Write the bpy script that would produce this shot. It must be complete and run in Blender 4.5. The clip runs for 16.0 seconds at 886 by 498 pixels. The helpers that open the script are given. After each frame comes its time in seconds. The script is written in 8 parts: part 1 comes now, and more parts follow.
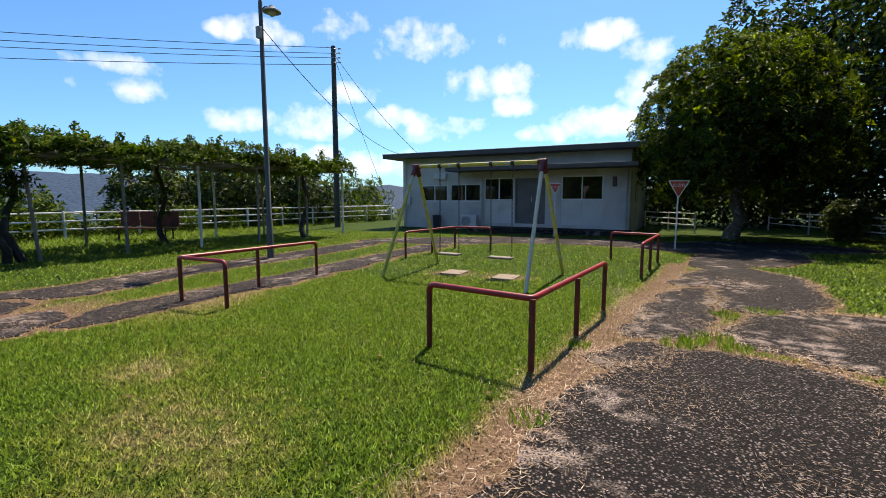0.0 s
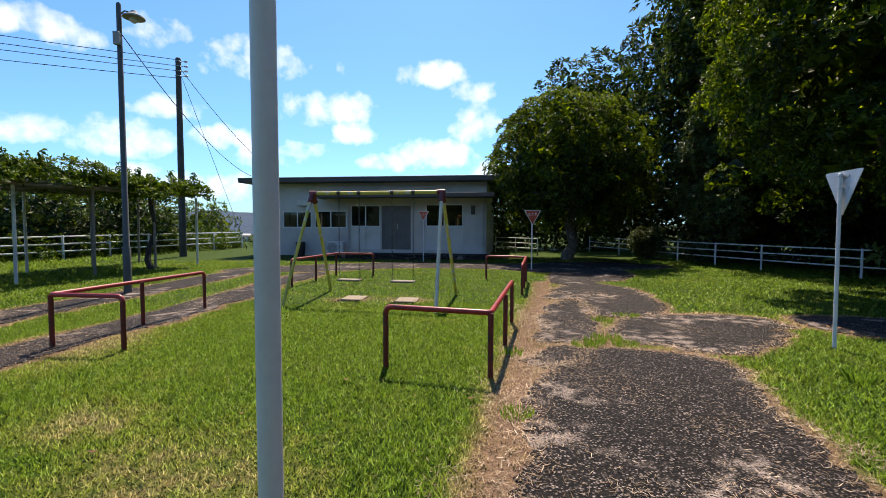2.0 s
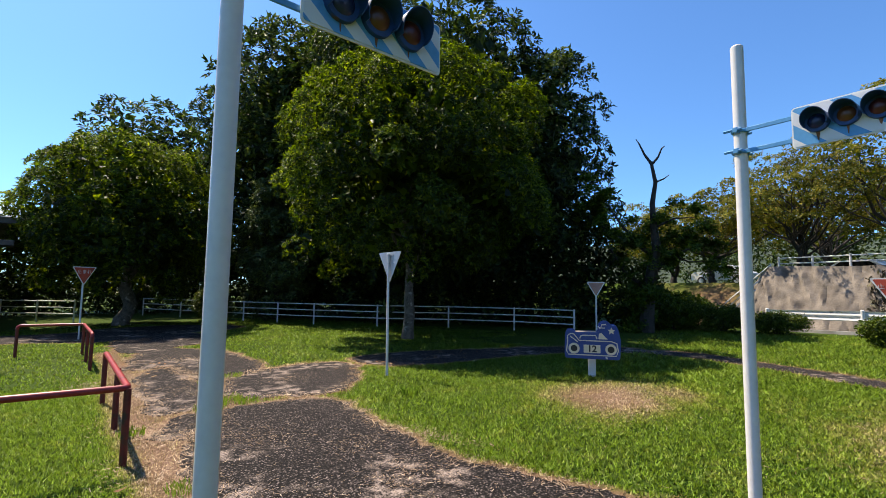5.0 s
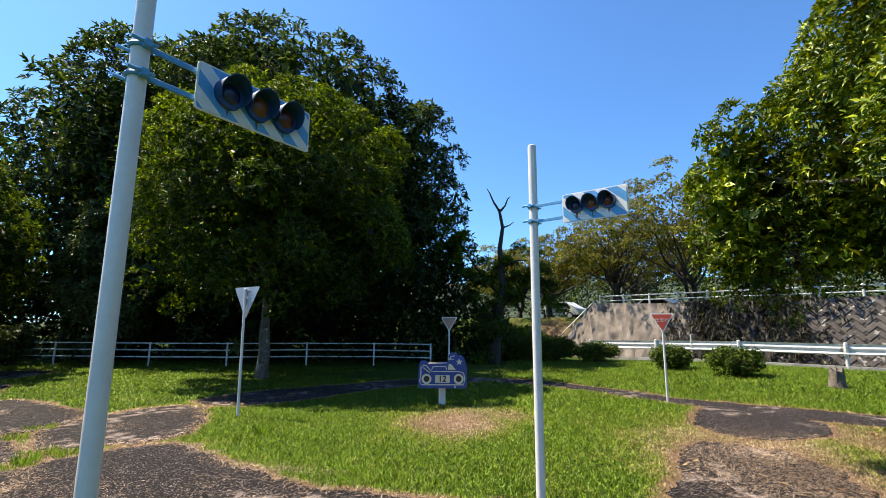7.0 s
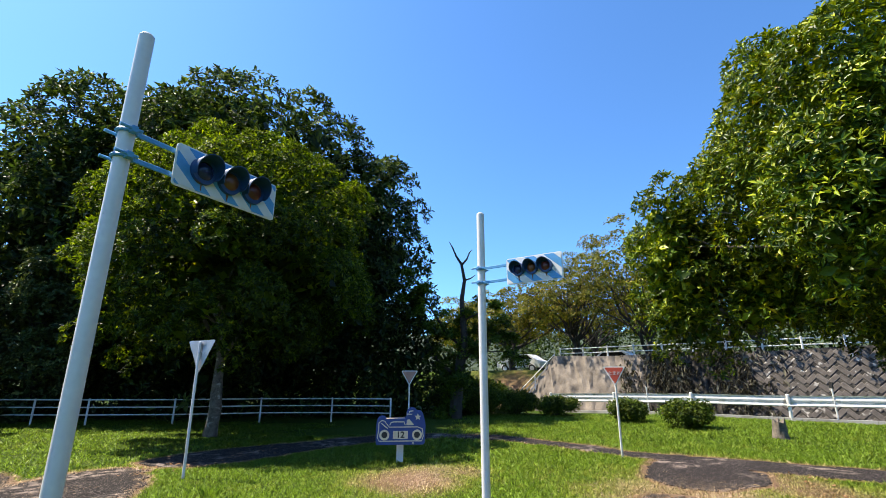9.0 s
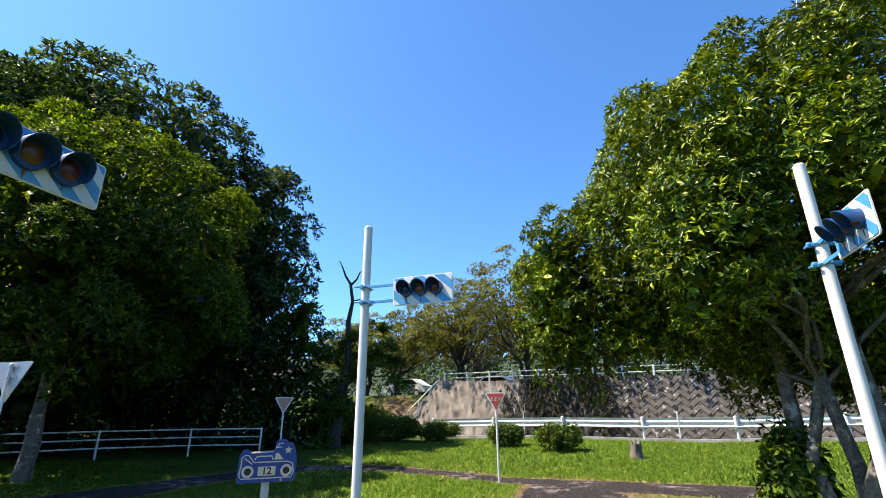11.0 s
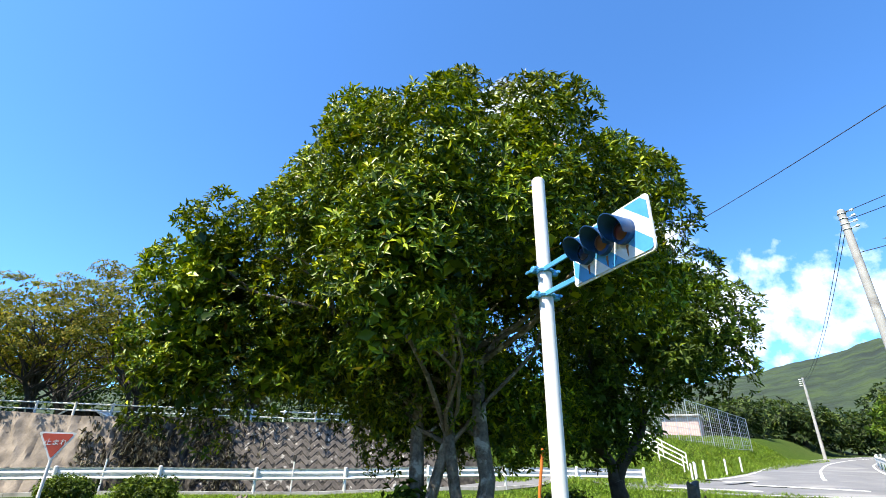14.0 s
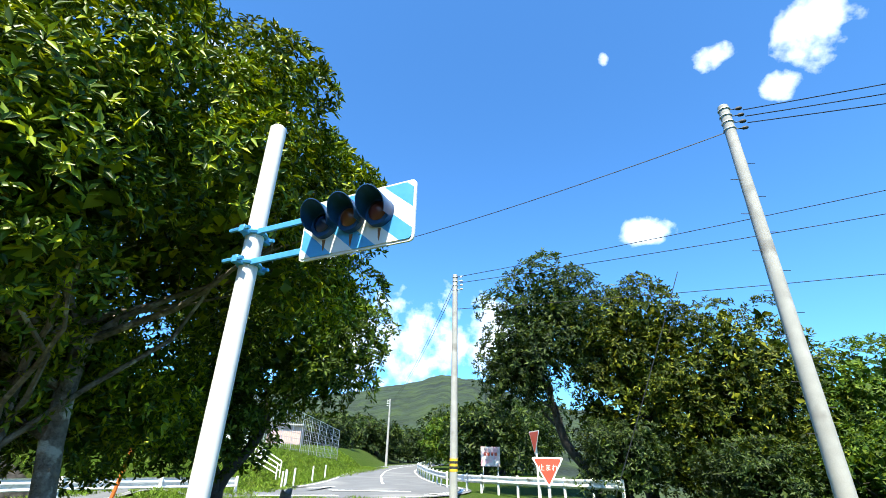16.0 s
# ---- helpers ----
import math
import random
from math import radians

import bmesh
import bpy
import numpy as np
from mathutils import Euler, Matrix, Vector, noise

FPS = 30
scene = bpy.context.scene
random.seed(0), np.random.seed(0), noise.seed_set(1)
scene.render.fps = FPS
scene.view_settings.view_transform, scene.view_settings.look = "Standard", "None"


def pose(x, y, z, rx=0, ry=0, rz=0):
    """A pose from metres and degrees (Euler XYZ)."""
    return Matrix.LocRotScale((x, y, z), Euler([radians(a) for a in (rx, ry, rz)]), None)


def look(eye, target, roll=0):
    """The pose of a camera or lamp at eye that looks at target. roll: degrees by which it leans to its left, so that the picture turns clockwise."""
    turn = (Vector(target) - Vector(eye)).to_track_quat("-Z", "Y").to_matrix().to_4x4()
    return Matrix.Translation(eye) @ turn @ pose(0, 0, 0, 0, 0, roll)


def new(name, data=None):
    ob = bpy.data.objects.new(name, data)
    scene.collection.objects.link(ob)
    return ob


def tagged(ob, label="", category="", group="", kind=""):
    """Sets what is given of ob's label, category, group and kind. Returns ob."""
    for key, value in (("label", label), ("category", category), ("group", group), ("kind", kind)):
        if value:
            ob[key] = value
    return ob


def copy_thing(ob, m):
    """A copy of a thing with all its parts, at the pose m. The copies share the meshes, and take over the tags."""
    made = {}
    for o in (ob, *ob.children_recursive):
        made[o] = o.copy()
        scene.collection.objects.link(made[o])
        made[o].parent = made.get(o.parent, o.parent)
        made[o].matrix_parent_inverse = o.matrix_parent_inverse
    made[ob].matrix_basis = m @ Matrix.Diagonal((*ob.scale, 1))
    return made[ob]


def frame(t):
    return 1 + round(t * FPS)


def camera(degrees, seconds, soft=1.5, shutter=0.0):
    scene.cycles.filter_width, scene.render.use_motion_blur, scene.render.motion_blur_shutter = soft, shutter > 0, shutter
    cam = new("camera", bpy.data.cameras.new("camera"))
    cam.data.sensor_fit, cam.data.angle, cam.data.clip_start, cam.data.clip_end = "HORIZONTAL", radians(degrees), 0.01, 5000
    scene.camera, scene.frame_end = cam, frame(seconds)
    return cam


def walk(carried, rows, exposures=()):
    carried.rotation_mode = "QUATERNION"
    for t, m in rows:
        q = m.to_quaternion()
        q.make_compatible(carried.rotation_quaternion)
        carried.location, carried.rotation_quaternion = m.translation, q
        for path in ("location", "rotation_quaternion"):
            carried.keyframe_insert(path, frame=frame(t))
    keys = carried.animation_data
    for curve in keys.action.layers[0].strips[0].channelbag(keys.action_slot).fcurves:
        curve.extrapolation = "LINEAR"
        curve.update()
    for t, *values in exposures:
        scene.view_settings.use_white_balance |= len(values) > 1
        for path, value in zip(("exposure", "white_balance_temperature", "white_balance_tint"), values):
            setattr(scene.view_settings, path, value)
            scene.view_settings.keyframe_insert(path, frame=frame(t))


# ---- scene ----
cam = camera(87.7, 16.0, soft=0.9)
PATH = [
    (0, (1.523, 0.067, 1.4), (1.025, 1.992, 1.178), 0.0),
    (0.5, (1.364, -0.134, 1.394), (0.995, 1.818, 1.165), -0.0),
    (1, (1.076, -0.217, 1.37), (0.855, 1.758, 1.151), 0.0),
    (1.5, (0.806, -0.328, 1.427), (0.754, 1.663, 1.243), 0.2),
    (2, (0.518, -0.388, 1.407), (0.687, 1.602, 1.3), 0.2),
    (2.5, (0.24, -0.365, 1.424), (0.696, 1.583, 1.393), 0.3),
    (3, (0.069, -0.35, 1.426), (0.834, 1.498, 1.455), 0.5),
    (3.5, (-0.136, -0.314, 1.444), (0.949, 1.365, 1.511), 0.9),
    (4, (-0.247, -0.28, 1.446), (1.113, 1.183, 1.548), 1.0),
    (4.5, (-0.404, -0.359, 1.435), (1.15, 0.893, 1.575), 0.9),
    (5, (-0.525, -0.424, 1.432), (1.153, 0.651, 1.602), 0.8),
    (5.2, (-0.556, -0.451, 1.437), (1.16, 0.56, 1.615), 0.8),
    (7.3, (-1.033, -0.729, 1.425), (0.87, -0.236, 1.787), 0.3),
    (8, (-1.195, -0.82, 1.427), (0.697, -0.371, 1.889), 0.3),
    (8.2, (-1.216, -0.832, 1.43), (0.673, -0.39, 1.918), 0.3),
    (10.3, (-1.051, -0.794, 1.474), (0.849, -0.633, 2.075), -0.4),
    (10.5, (-1.024, -0.796, 1.484), (0.878, -0.695, 2.092), -0.5),
    (11, (-0.909, -0.831, 1.48), (0.986, -0.915, 2.114), -0.4),
    (11.5, (-0.786, -0.891, 1.491), (1.078, -1.189, 2.153), -0.2),
    (12, (-0.615, -0.934, 1.497), (1.193, -1.436, 2.187), 0.0),
    (12.5, (-0.428, -0.959, 1.515), (1.304, -1.656, 2.234), 0.1),
    (13, (-0.247, -1.065, 1.508), (1.385, -1.956, 2.246), 0.4),
    (13.3, (-0.12, -1.096, 1.505), (1.425, -2.112, 2.267), -0.0),
    (13.5, (-0.095, -1.045, 1.442), (1.388, -2.144, 2.213), 0.3),
    (14, (0.169, -1.267, 1.528), (1.483, -2.538, 2.338), 1.4),
    (14.5, (0.273, -1.369, 1.531), (1.354, -2.825, 2.372), 1.5),
    (15, (0.344, -1.413, 1.514), (1.128, -3.035, 2.383), 1.6),
    (15.2, (0.395, -1.457, 1.54), (1.041, -3.14, 2.408), 1.6),
    (15.5, (0.44, -1.472, 1.535), (0.873, -3.218, 2.41), 1.4),
    (16, (0.476, -1.476, 1.544), (0.545, -3.277, 2.408), 1.2),
]
walk(cam, [(t, look(eye, target, roll)) for t, eye, target, roll in PATH], exposures=[(0, 0.63, 7150, 13), (1.5, 0.70, 7150, 13), (3.5, 0.77, 7150, 13), (5, 0.88, 7150, 13), (8, 1.16, 7000, 10), (11, 1.28, 6850, 10), (13, 1.38, 6700, 9), (14.5, 1.48, 6550, 6), (16, 1.48, 6450, 1)])

# ---- world, sun, exposure ----
SUN_EL, SUN_AZ = 57.0, 4.0          # height over the horizon, degrees east of +y
world = bpy.data.worlds.new("sky")
scene.world = world
world.use_nodes = True
wn, wl = world.node_tree.nodes, world.node_tree.links
wn.clear()
w_out, w_bg, w_sky = wn.new("ShaderNodeOutputWorld"), wn.new("ShaderNodeBackground"), wn.new("ShaderNodeTexSky")
w_sky.sky_type, w_sky.sun_disc = "NISHITA", False
w_sky.sun_elevation, w_sky.sun_rotation = radians(SUN_EL), radians(SUN_AZ)
w_sky.altitude, w_sky.air_density, w_sky.dust_density, w_sky.ozone_density = 100, 1.0, 0.7, 3.5
w_bg.inputs["Strength"].default_value = 0.085
wl.new(w_bg.outputs[0], w_out.inputs[0])


def wmath(op, a, b=None):
    n = wn.new("ShaderNodeMath")
    n.operation = op
    for i, v in enumerate((a, b)):
        if v is None:
            continue
        if isinstance(v, (int, float)):
            n.inputs[i].default_value = v
        else:
            wl.new(v, n.inputs[i])
    return n.outputs[0]


# cumulus clouds: azimuth (degrees east of +y), elevation, half width, half height, all in degrees
CLOUDS = [
    (-17.1, 17.9, 5.5, 2.5), (-34.0, 17.9, 3.2, 1.5), (-26.8, 19.0, 3.4, 1.7), (-39.0, 17.6, 2.0, 1.1), (-49.7, 12.9, 4.2, 1.1), (-48.5, 10.7, 4.4, 1.3),
    (-37.0, 8.9, 3.8, 1.6), (-29.6, 8.7, 5.2, 1.9), (-25.4, 12.0, 3.6, 1.2), (-20.0, 9.4, 3.8, 1.4), (-15.5, 8.3, 4.6, 1.8), (-11.7, 13.4, 3.8, 2.1), (-6.0, 13.6, 4.2, 1.9),
    (-5.6, 11.0, 2.8, 1.3), (4.0, 17.7, 4.2, 1.6), (8.2, 15.8, 2.8, 1.4), (9.0, 12.2, 2.8, 2.4), (-7.4, 17.9, 0.9, 0.9), (3.8, 8.3, 5.2, 1.7), (-1.9, 7.4, 3.4, 1.1), (-23.0, 4.2, 8.0, 1.7), (-30.0, 5.2, 5.0, 1.0), (13.0, 6.0, 5.0, 2.0),
    (144.5, 41.0, 4.2, 2.6), (149.0, 37.5, 3.2, 2.0), (171.0, 14.0, 11.0, 6.0), (179.5, 15.0, 9.0, 5.6), (161.5, 22.5, 4.6, 2.6), (-176.5, 13.5, 6.0, 4.6), (166.0, 12.0, 8.0, 4.0),
    (-155.8, 25.8, 3.8, 1.6), (-133.0, 40.0, 3.2, 3.4), (-142.8, 41.8, 2.4, 1.4), (-138.0, 36.4, 1.8, 1.4), (-157.0, 45.4, 0.6, 0.8), (-120.0, 30.0, 7.0, 3.0), (-100.0, 14.0, 9.0, 3.0), (-75.0, 10.0, 9.0, 3.0),
]
w_tc = wn.new("ShaderNodeTexCoord")
w_warp = wn.new("ShaderNodeTexNoise")
w_warp.inputs["Scale"].default_value, w_warp.inputs["Detail"].default_value = 9.0, 7.0
w_warp.inputs["Roughness"].default_value = 0.62
wl.new(w_tc.outputs["Generated"], w_warp.inputs["Vector"])
cover = None
for az, el, hw, hh in CLOUDS:
    a, e = radians(az), radians(el)
    d = Vector((math.sin(a) * math.cos(e), math.cos(a) * math.cos(e), math.sin(e)))
    side = Vector((math.cos(a), -math.sin(a), 0))
    up = side.cross(d)
    terms = []
    for axis, half in ((side, hw), (up, hh)):
        n = wn.new("ShaderNodeVectorMath")
        n.operation = "DOT_PRODUCT"
        n.inputs[1].default_value = axis / math.sin(radians(half))
        wl.new(w_tc.outputs["Generated"], n.inputs[0])
        terms.append(wmath("POWER", wmath("ABSOLUTE", n.outputs["Value"]), 2.0))
    front = wn.new("ShaderNodeVectorMath")
    front.operation = "DOT_PRODUCT"
    front.inputs[1].default_value = d
    wl.new(w_tc.outputs["Generated"], front.inputs[0])
    body = wmath("SUBTRACT", 1.0, wmath("ADD", *terms))
    body = wmath("MINIMUM", body, wmath("MULTIPLY_ADD", front.outputs["Value"], 40.0))
    cover = body if cover is None else wmath("MAXIMUM", cover, body)
cover = wmath("MAXIMUM", cover, -1.6)
dens = wmath("ADD", wmath("MULTIPLY", cover, 0.55), wmath("MULTIPLY", wmath("SUBTRACT", w_warp.outputs["Fac"], 0.5), 2.4))
w_fine = wn.new("ShaderNodeTexNoise")
w_fine.inputs["Scale"].default_value, w_fine.inputs["Detail"].default_value = 26.0, 6.0
wl.new(w_tc.outputs["Generated"], w_fine.inputs["Vector"])
dens = wmath("ADD", dens, wmath("MULTIPLY", wmath("SUBTRACT", w_fine.outputs["Fac"], 0.5), 1.8))
w_ramp = wn.new("ShaderNodeValToRGB")
w_ramp.color_ramp.elements[0].position, w_ramp.color_ramp.elements[1].position = 0.0, 1.2
w_ramp.color_ramp.elements[0].color, w_ramp.color_ramp.elements[1].color = (0, 0, 0, 1), (0.95, 0.95, 0.95, 1)
wl.new(dens, w_ramp.inputs[0])
w_cloud = wn.new("ShaderNodeMix")
w_cloud.data_type = "RGBA"
wl.new(w_ramp.outputs[0], w_cloud.inputs["Factor"])
w_gain = wn.new("ShaderNodeMix")
w_gain.data_type, w_gain.blend_type = "RGBA", "MULTIPLY"
w_gain.inputs["Factor"].default_value = 1.0
wl.new(w_sky.outputs[0], w_gain.inputs["A"])
w_gain.inputs["B"].default_value = (0.63, 1.08, 1.51, 1)
wl.new(w_gain.outputs["Result"], w_cloud.inputs["A"])
w_cloud.inputs["B"].default_value = (10.2, 10.5, 11.2, 1)
wl.new(w_cloud.outputs["Result"], w_bg.inputs["Color"])

sun = new("sun", bpy.data.lights.new("sun", "SUN"))
sun.data.energy, sun.data.angle, sun.data.color = 5.0, radians(0.53), (1.0, 0.91, 0.77)
_a, _e = radians(SUN_AZ), radians(SUN_EL)
sun.matrix_world = look((math.sin(_a) * math.cos(_e) * 50, math.cos(_a) * math.cos(_e) * 50, math.sin(_e) * 50), (0, 0, 0))

# ---- materials ----


def lin(*c):
    return (*c, 1.0)


def surf(name, c1, c2, scale=4.0, rough=0.8, bump=0.2, metal=0.0, fine=60.0, fine_amt=0.35, dist=0.01, spec=0.5, c3=None, c3_scale=1.5, c3_edge=(0.55, 0.68), island=0.0, placed=False):
    """A surface with large and fine variation between two colours, patches of a third, and fine relief."""
    m = bpy.data.materials.new(name)
    m.use_nodes = True
    n, l = m.node_tree.nodes, m.node_tree.links
    p = n["Principled BSDF"]
    where = n.new("ShaderNodeNewGeometry").outputs["Position"] if placed else n.new("ShaderNodeTexCoord").outputs["Object"]
    big, small = n.new("ShaderNodeTexNoise"), n.new("ShaderNodeTexNoise")
    big.inputs["Scale"].default_value, big.inputs["Detail"].default_value = scale, 5
    small.inputs["Scale"].default_value, small.inputs["Detail"].default_value = fine, 4
    l.new(where, big.inputs["Vector"])
    l.new(where, small.inputs["Vector"])
    fac = n.new("ShaderNodeMix")
    fac.inputs["Factor"].default_value = fine_amt
    l.new(big.outputs["Fac"], fac.inputs["A"])
    l.new(small.outputs["Fac"], fac.inputs["B"])
    ramp = n.new("ShaderNodeValToRGB")
    ramp.color_ramp.elements[0].position, ramp.color_ramp.elements[1].position = 0.32, 0.68
    ramp.color_ramp.elements[0].color, ramp.color_ramp.elements[1].color = lin(*c1), lin(*c2)
    l.new(fac.outputs["Result"], ramp.inputs[0])
    col = ramp.outputs[0]
    if c3:
        spot = n.new("ShaderNodeTexNoise")
        spot.inputs["Scale"].default_value, spot.inputs["Detail"].default_value = c3_scale, 8
        l.new(where, spot.inputs["Vector"])
        edge = n.new("ShaderNodeMapRange")
        edge.inputs["From Min"].default_value, edge.inputs["From Max"].default_value = c3_edge
        l.new(spot.outputs["Fac"], edge.inputs["Value"])
        mx = n.new("ShaderNodeMix")
        mx.data_type = "RGBA"
        l.new(edge.outputs["Result"], mx.inputs["Factor"])
        l.new(col, mx.inputs["A"])
        mx.inputs["B"].default_value = lin(*c3)
        col = mx.outputs["Result"]
    if island:
        info = n.new("ShaderNodeObjectInfo")
        hsv = n.new("ShaderNodeHueSaturation")
        mr = n.new("ShaderNodeMapRange")
        mr.inputs["To Min"].default_value, mr.inputs["To Max"].default_value = 1 - island, 1 + island
        l.new(info.outputs["Random"], mr.inputs["Value"])
        l.new(mr.outputs["Result"], hsv.inputs["Value"])
        l.new(col, hsv.inputs["Color"])
        col = hsv.outputs["Color"]
    l.new(col, p.inputs["Base Color"])
    p.inputs["Roughness"].default_value, p.inputs["Metallic"].default_value = rough, metal
    p.inputs["Specular IOR Level"].default_value = spec
    if bump:
        b = n.new("ShaderNodeBump")
        b.inputs["Strength"].default_value, b.inputs["Distance"].default_value = bump, dist
        l.new(fac.outputs["Result"], b.inputs["Height"])
        l.new(b.outputs[0], p.inputs["Normal"])
    return m


def leaf_mat(name, c1, c2, c3, rough=0.42, through_amt=0.28, dead=0.0, gloss=0.16, glow=(1.7, 1.6, 0.5)):
    """Leaves: each its own shade, some light through the blade, a waxy top."""
    m = bpy.data.materials.new(name)
    m.use_nodes = True
    n, l = m.node_tree.nodes, m.node_tree.links
    p, out = n["Principled BSDF"], n["Material Output"]
    geo = n.new("ShaderNodeNewGeometry")
    ramp = n.new("ShaderNodeValToRGB")
    e = ramp.color_ramp.elements
    e[0].color, e[1].color = lin(*c1), lin(*c3)
    e.new(0.62).color = lin(*c2)
    if dead:
        e[-1].position = 1.0 - dead
        e.new(1.0).color = (0.22, 0.13, 0.04, 1)
    l.new(geo.outputs["Random Per Island"], ramp.inputs[0])
    tc = n.new("ShaderNodeTexCoord")
    no = n.new("ShaderNodeTexNoise")
    no.inputs["Scale"].default_value = 0.9
    l.new(tc.outputs["Object"], no.inputs["Vector"])
    hsv = n.new("ShaderNodeHueSaturation")
    mr = n.new("ShaderNodeMapRange")
    mr.inputs["From Min"].default_value, mr.inputs["From Max"].default_value = 0.3, 0.7
    mr.inputs["To Min"].default_value, mr.inputs["To Max"].default_value = 0.55, 1.4
    l.new(no.outputs["Fac"], mr.inputs["Value"])
    l.new(mr.outputs["Result"], hsv.inputs["Value"])
    l.new(ramp.outputs[0], hsv.inputs["Color"])
    l.new(hsv.outputs[0], p.inputs["Base Color"])
    p.inputs["Roughness"].default_value = rough
    p.inputs["Specular IOR Level"].default_value = gloss
    tr = n.new("ShaderNodeBsdfTranslucent")
    bright = n.new("ShaderNodeMix")
    bright.data_type, bright.blend_type = "RGBA", "MULTIPLY"
    bright.inputs["Factor"].default_value = 1.0
    bright.inputs["B"].default_value = lin(*glow)
    l.new(hsv.outputs[0], bright.inputs["A"])
    l.new(bright.outputs["Result"], tr.inputs["Color"])
    mix = n.new("ShaderNodeMixShader")
    mix.inputs[0].default_value = through_amt
    l.new(p.outputs[0], mix.inputs[1])
    l.new(tr.outputs[0], mix.inputs[2])
    l.new(mix.outputs[0], out.inputs["Surface"])
    return m


def asphalt_mat():
    """Old open-grained asphalt: dark binder, single chips of stone, pale worn and dusty patches."""
    m = bpy.data.materials.new("old_asphalt")
    m.use_nodes = True
    n, l = m.node_tree.nodes, m.node_tree.links
    p = n["Principled BSDF"]
    geo = n.new("ShaderNodeNewGeometry")
    pos = geo.outputs["Position"]

    def tex(kind, scale, detail=3):
        t = n.new(kind)
        t.inputs["Scale"].default_value = scale
        if kind == "ShaderNodeTexNoise":
            t.inputs["Detail"].default_value = detail
        l.new(pos, t.inputs["Vector"])
        return t

    def span(v, a, b, lo=0.0, hi=1.0):
        r = n.new("ShaderNodeMapRange")
        r.inputs["From Min"].default_value, r.inputs["From Max"].default_value = a, b
        r.inputs["To Min"].default_value, r.inputs["To Max"].default_value = lo, hi
        l.new(v, r.inputs["Value"])
        return r.outputs["Result"]

    def mixc(f, a, b):
        x = n.new("ShaderNodeMix")
        x.data_type = "RGBA"
        l.new(f, x.inputs["Factor"])
        for k, v in (("A", a), ("B", b)):
            if isinstance(v, tuple):
                x.inputs[k].default_value = lin(*v)
            else:
                l.new(v, x.inputs[k])
        return x.outputs["Result"]

    def mul(a, b):
        k = n.new("ShaderNodeMath")
        k.operation = "MULTIPLY"
        l.new(a, k.inputs[0])
        l.new(b, k.inputs[1])
        return k.outputs[0]

    chips = tex("ShaderNodeTexVoronoi", 50.0)
    chip_shade = n.new("ShaderNodeSeparateColor")
    l.new(chips.outputs["Color"], chip_shade.inputs[0])
    big, mid, fine = tex("ShaderNodeTexNoise", 0.9, 5), tex("ShaderNodeTexNoise", 5.0, 6), tex("ShaderNodeTexNoise", 75.0, 5)
    stone = mixc(span(chip_shade.outputs[0], 0.22, 0.85), (0.020, 0.016, 0.015), (0.30, 0.245, 0.225))
    col = mixc(span(chips.outputs["Distance"], 0.20, 0.48), stone, (0.006, 0.005, 0.005))
    clots = tex("ShaderNodeTexNoise", 13.0, 4)
    col = mixc(span(clots.outputs["Fac"], 0.58, 0.40, 0.0, 0.6), col, (0.012, 0.010, 0.009))
    worn = mul(span(mid.outputs["Fac"], 0.47, 0.60), span(big.outputs["Fac"], 0.52, 0.60))
    worn = mul(worn, span(fine.outputs["Fac"], 0.40, 0.56))
    col = mixc(worn, col, (0.34, 0.27, 0.23))
    flecks = span(fine.outputs["Fac"], 0.64, 0.70, 0.0, 0.7)
    col = mixc(flecks, col, (0.25, 0.195, 0.16))
    l.new(col, p.inputs["Base Color"])
    p.inputs["Roughness"].default_value = 0.9
    p.inputs["Specular IOR Level"].default_value = 0.15
    b = n.new("ShaderNodeBump")
    b.inputs["Strength"].default_value, b.inputs["Distance"].default_value = 1.0, 0.008
    b.invert = True
    l.new(chips.outputs["Distance"], b.inputs["Height"])
    l.new(b.outputs[0], p.inputs["Normal"])
    return m


M = {}
M["leaf_big"] = leaf_mat("leaf_big", (0.016, 0.038, 0.003), (0.085, 0.143, 0.006), (0.37, 0.41, 0.014), 0.4, 0.10, 0.01, 0.2)
# Shaded fronts of backlit trees put into near-black base, lit rims into glow.
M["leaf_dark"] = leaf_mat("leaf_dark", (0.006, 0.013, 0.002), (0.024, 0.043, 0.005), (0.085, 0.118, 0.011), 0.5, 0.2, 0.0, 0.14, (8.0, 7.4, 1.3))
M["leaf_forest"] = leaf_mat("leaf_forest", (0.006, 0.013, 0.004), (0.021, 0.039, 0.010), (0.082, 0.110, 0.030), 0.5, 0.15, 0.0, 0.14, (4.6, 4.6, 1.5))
M["leaf_cherry"] = leaf_mat("leaf_cherry", (0.050, 0.074, 0.008), (0.140, 0.150, 0.014), (0.27, 0.22, 0.03), 0.6, 0.22, 0.04)
M["leaf_vine"] = leaf_mat("leaf_vine", (0.022, 0.048, 0.006), (0.055, 0.105, 0.010), (0.14, 0.19, 0.020), 0.5, 0.28)
M["leaf_hedge"] = leaf_mat("leaf_hedge", (0.018, 0.040, 0.004), (0.055, 0.095, 0.007), (0.14, 0.19, 0.014), 0.55, 0.15)
M["leaf_south"] = leaf_mat("leaf_south", (0.013, 0.027, 0.003), (0.050, 0.072, 0.006), (0.19, 0.20, 0.015), 0.55, 0.14)
M["leaf_pale"] = leaf_mat("leaf_pale", (0.020, 0.040, 0.012), (0.070, 0.110, 0.035), (0.20, 0.24, 0.09), 0.45, 0.2, 0.0, 0.3)
M["dead_vine"] = leaf_mat("dead_vine", (0.018, 0.016, 0.012), (0.06, 0.054, 0.038), (0.22, 0.21, 0.15), 0.7, 0.1)
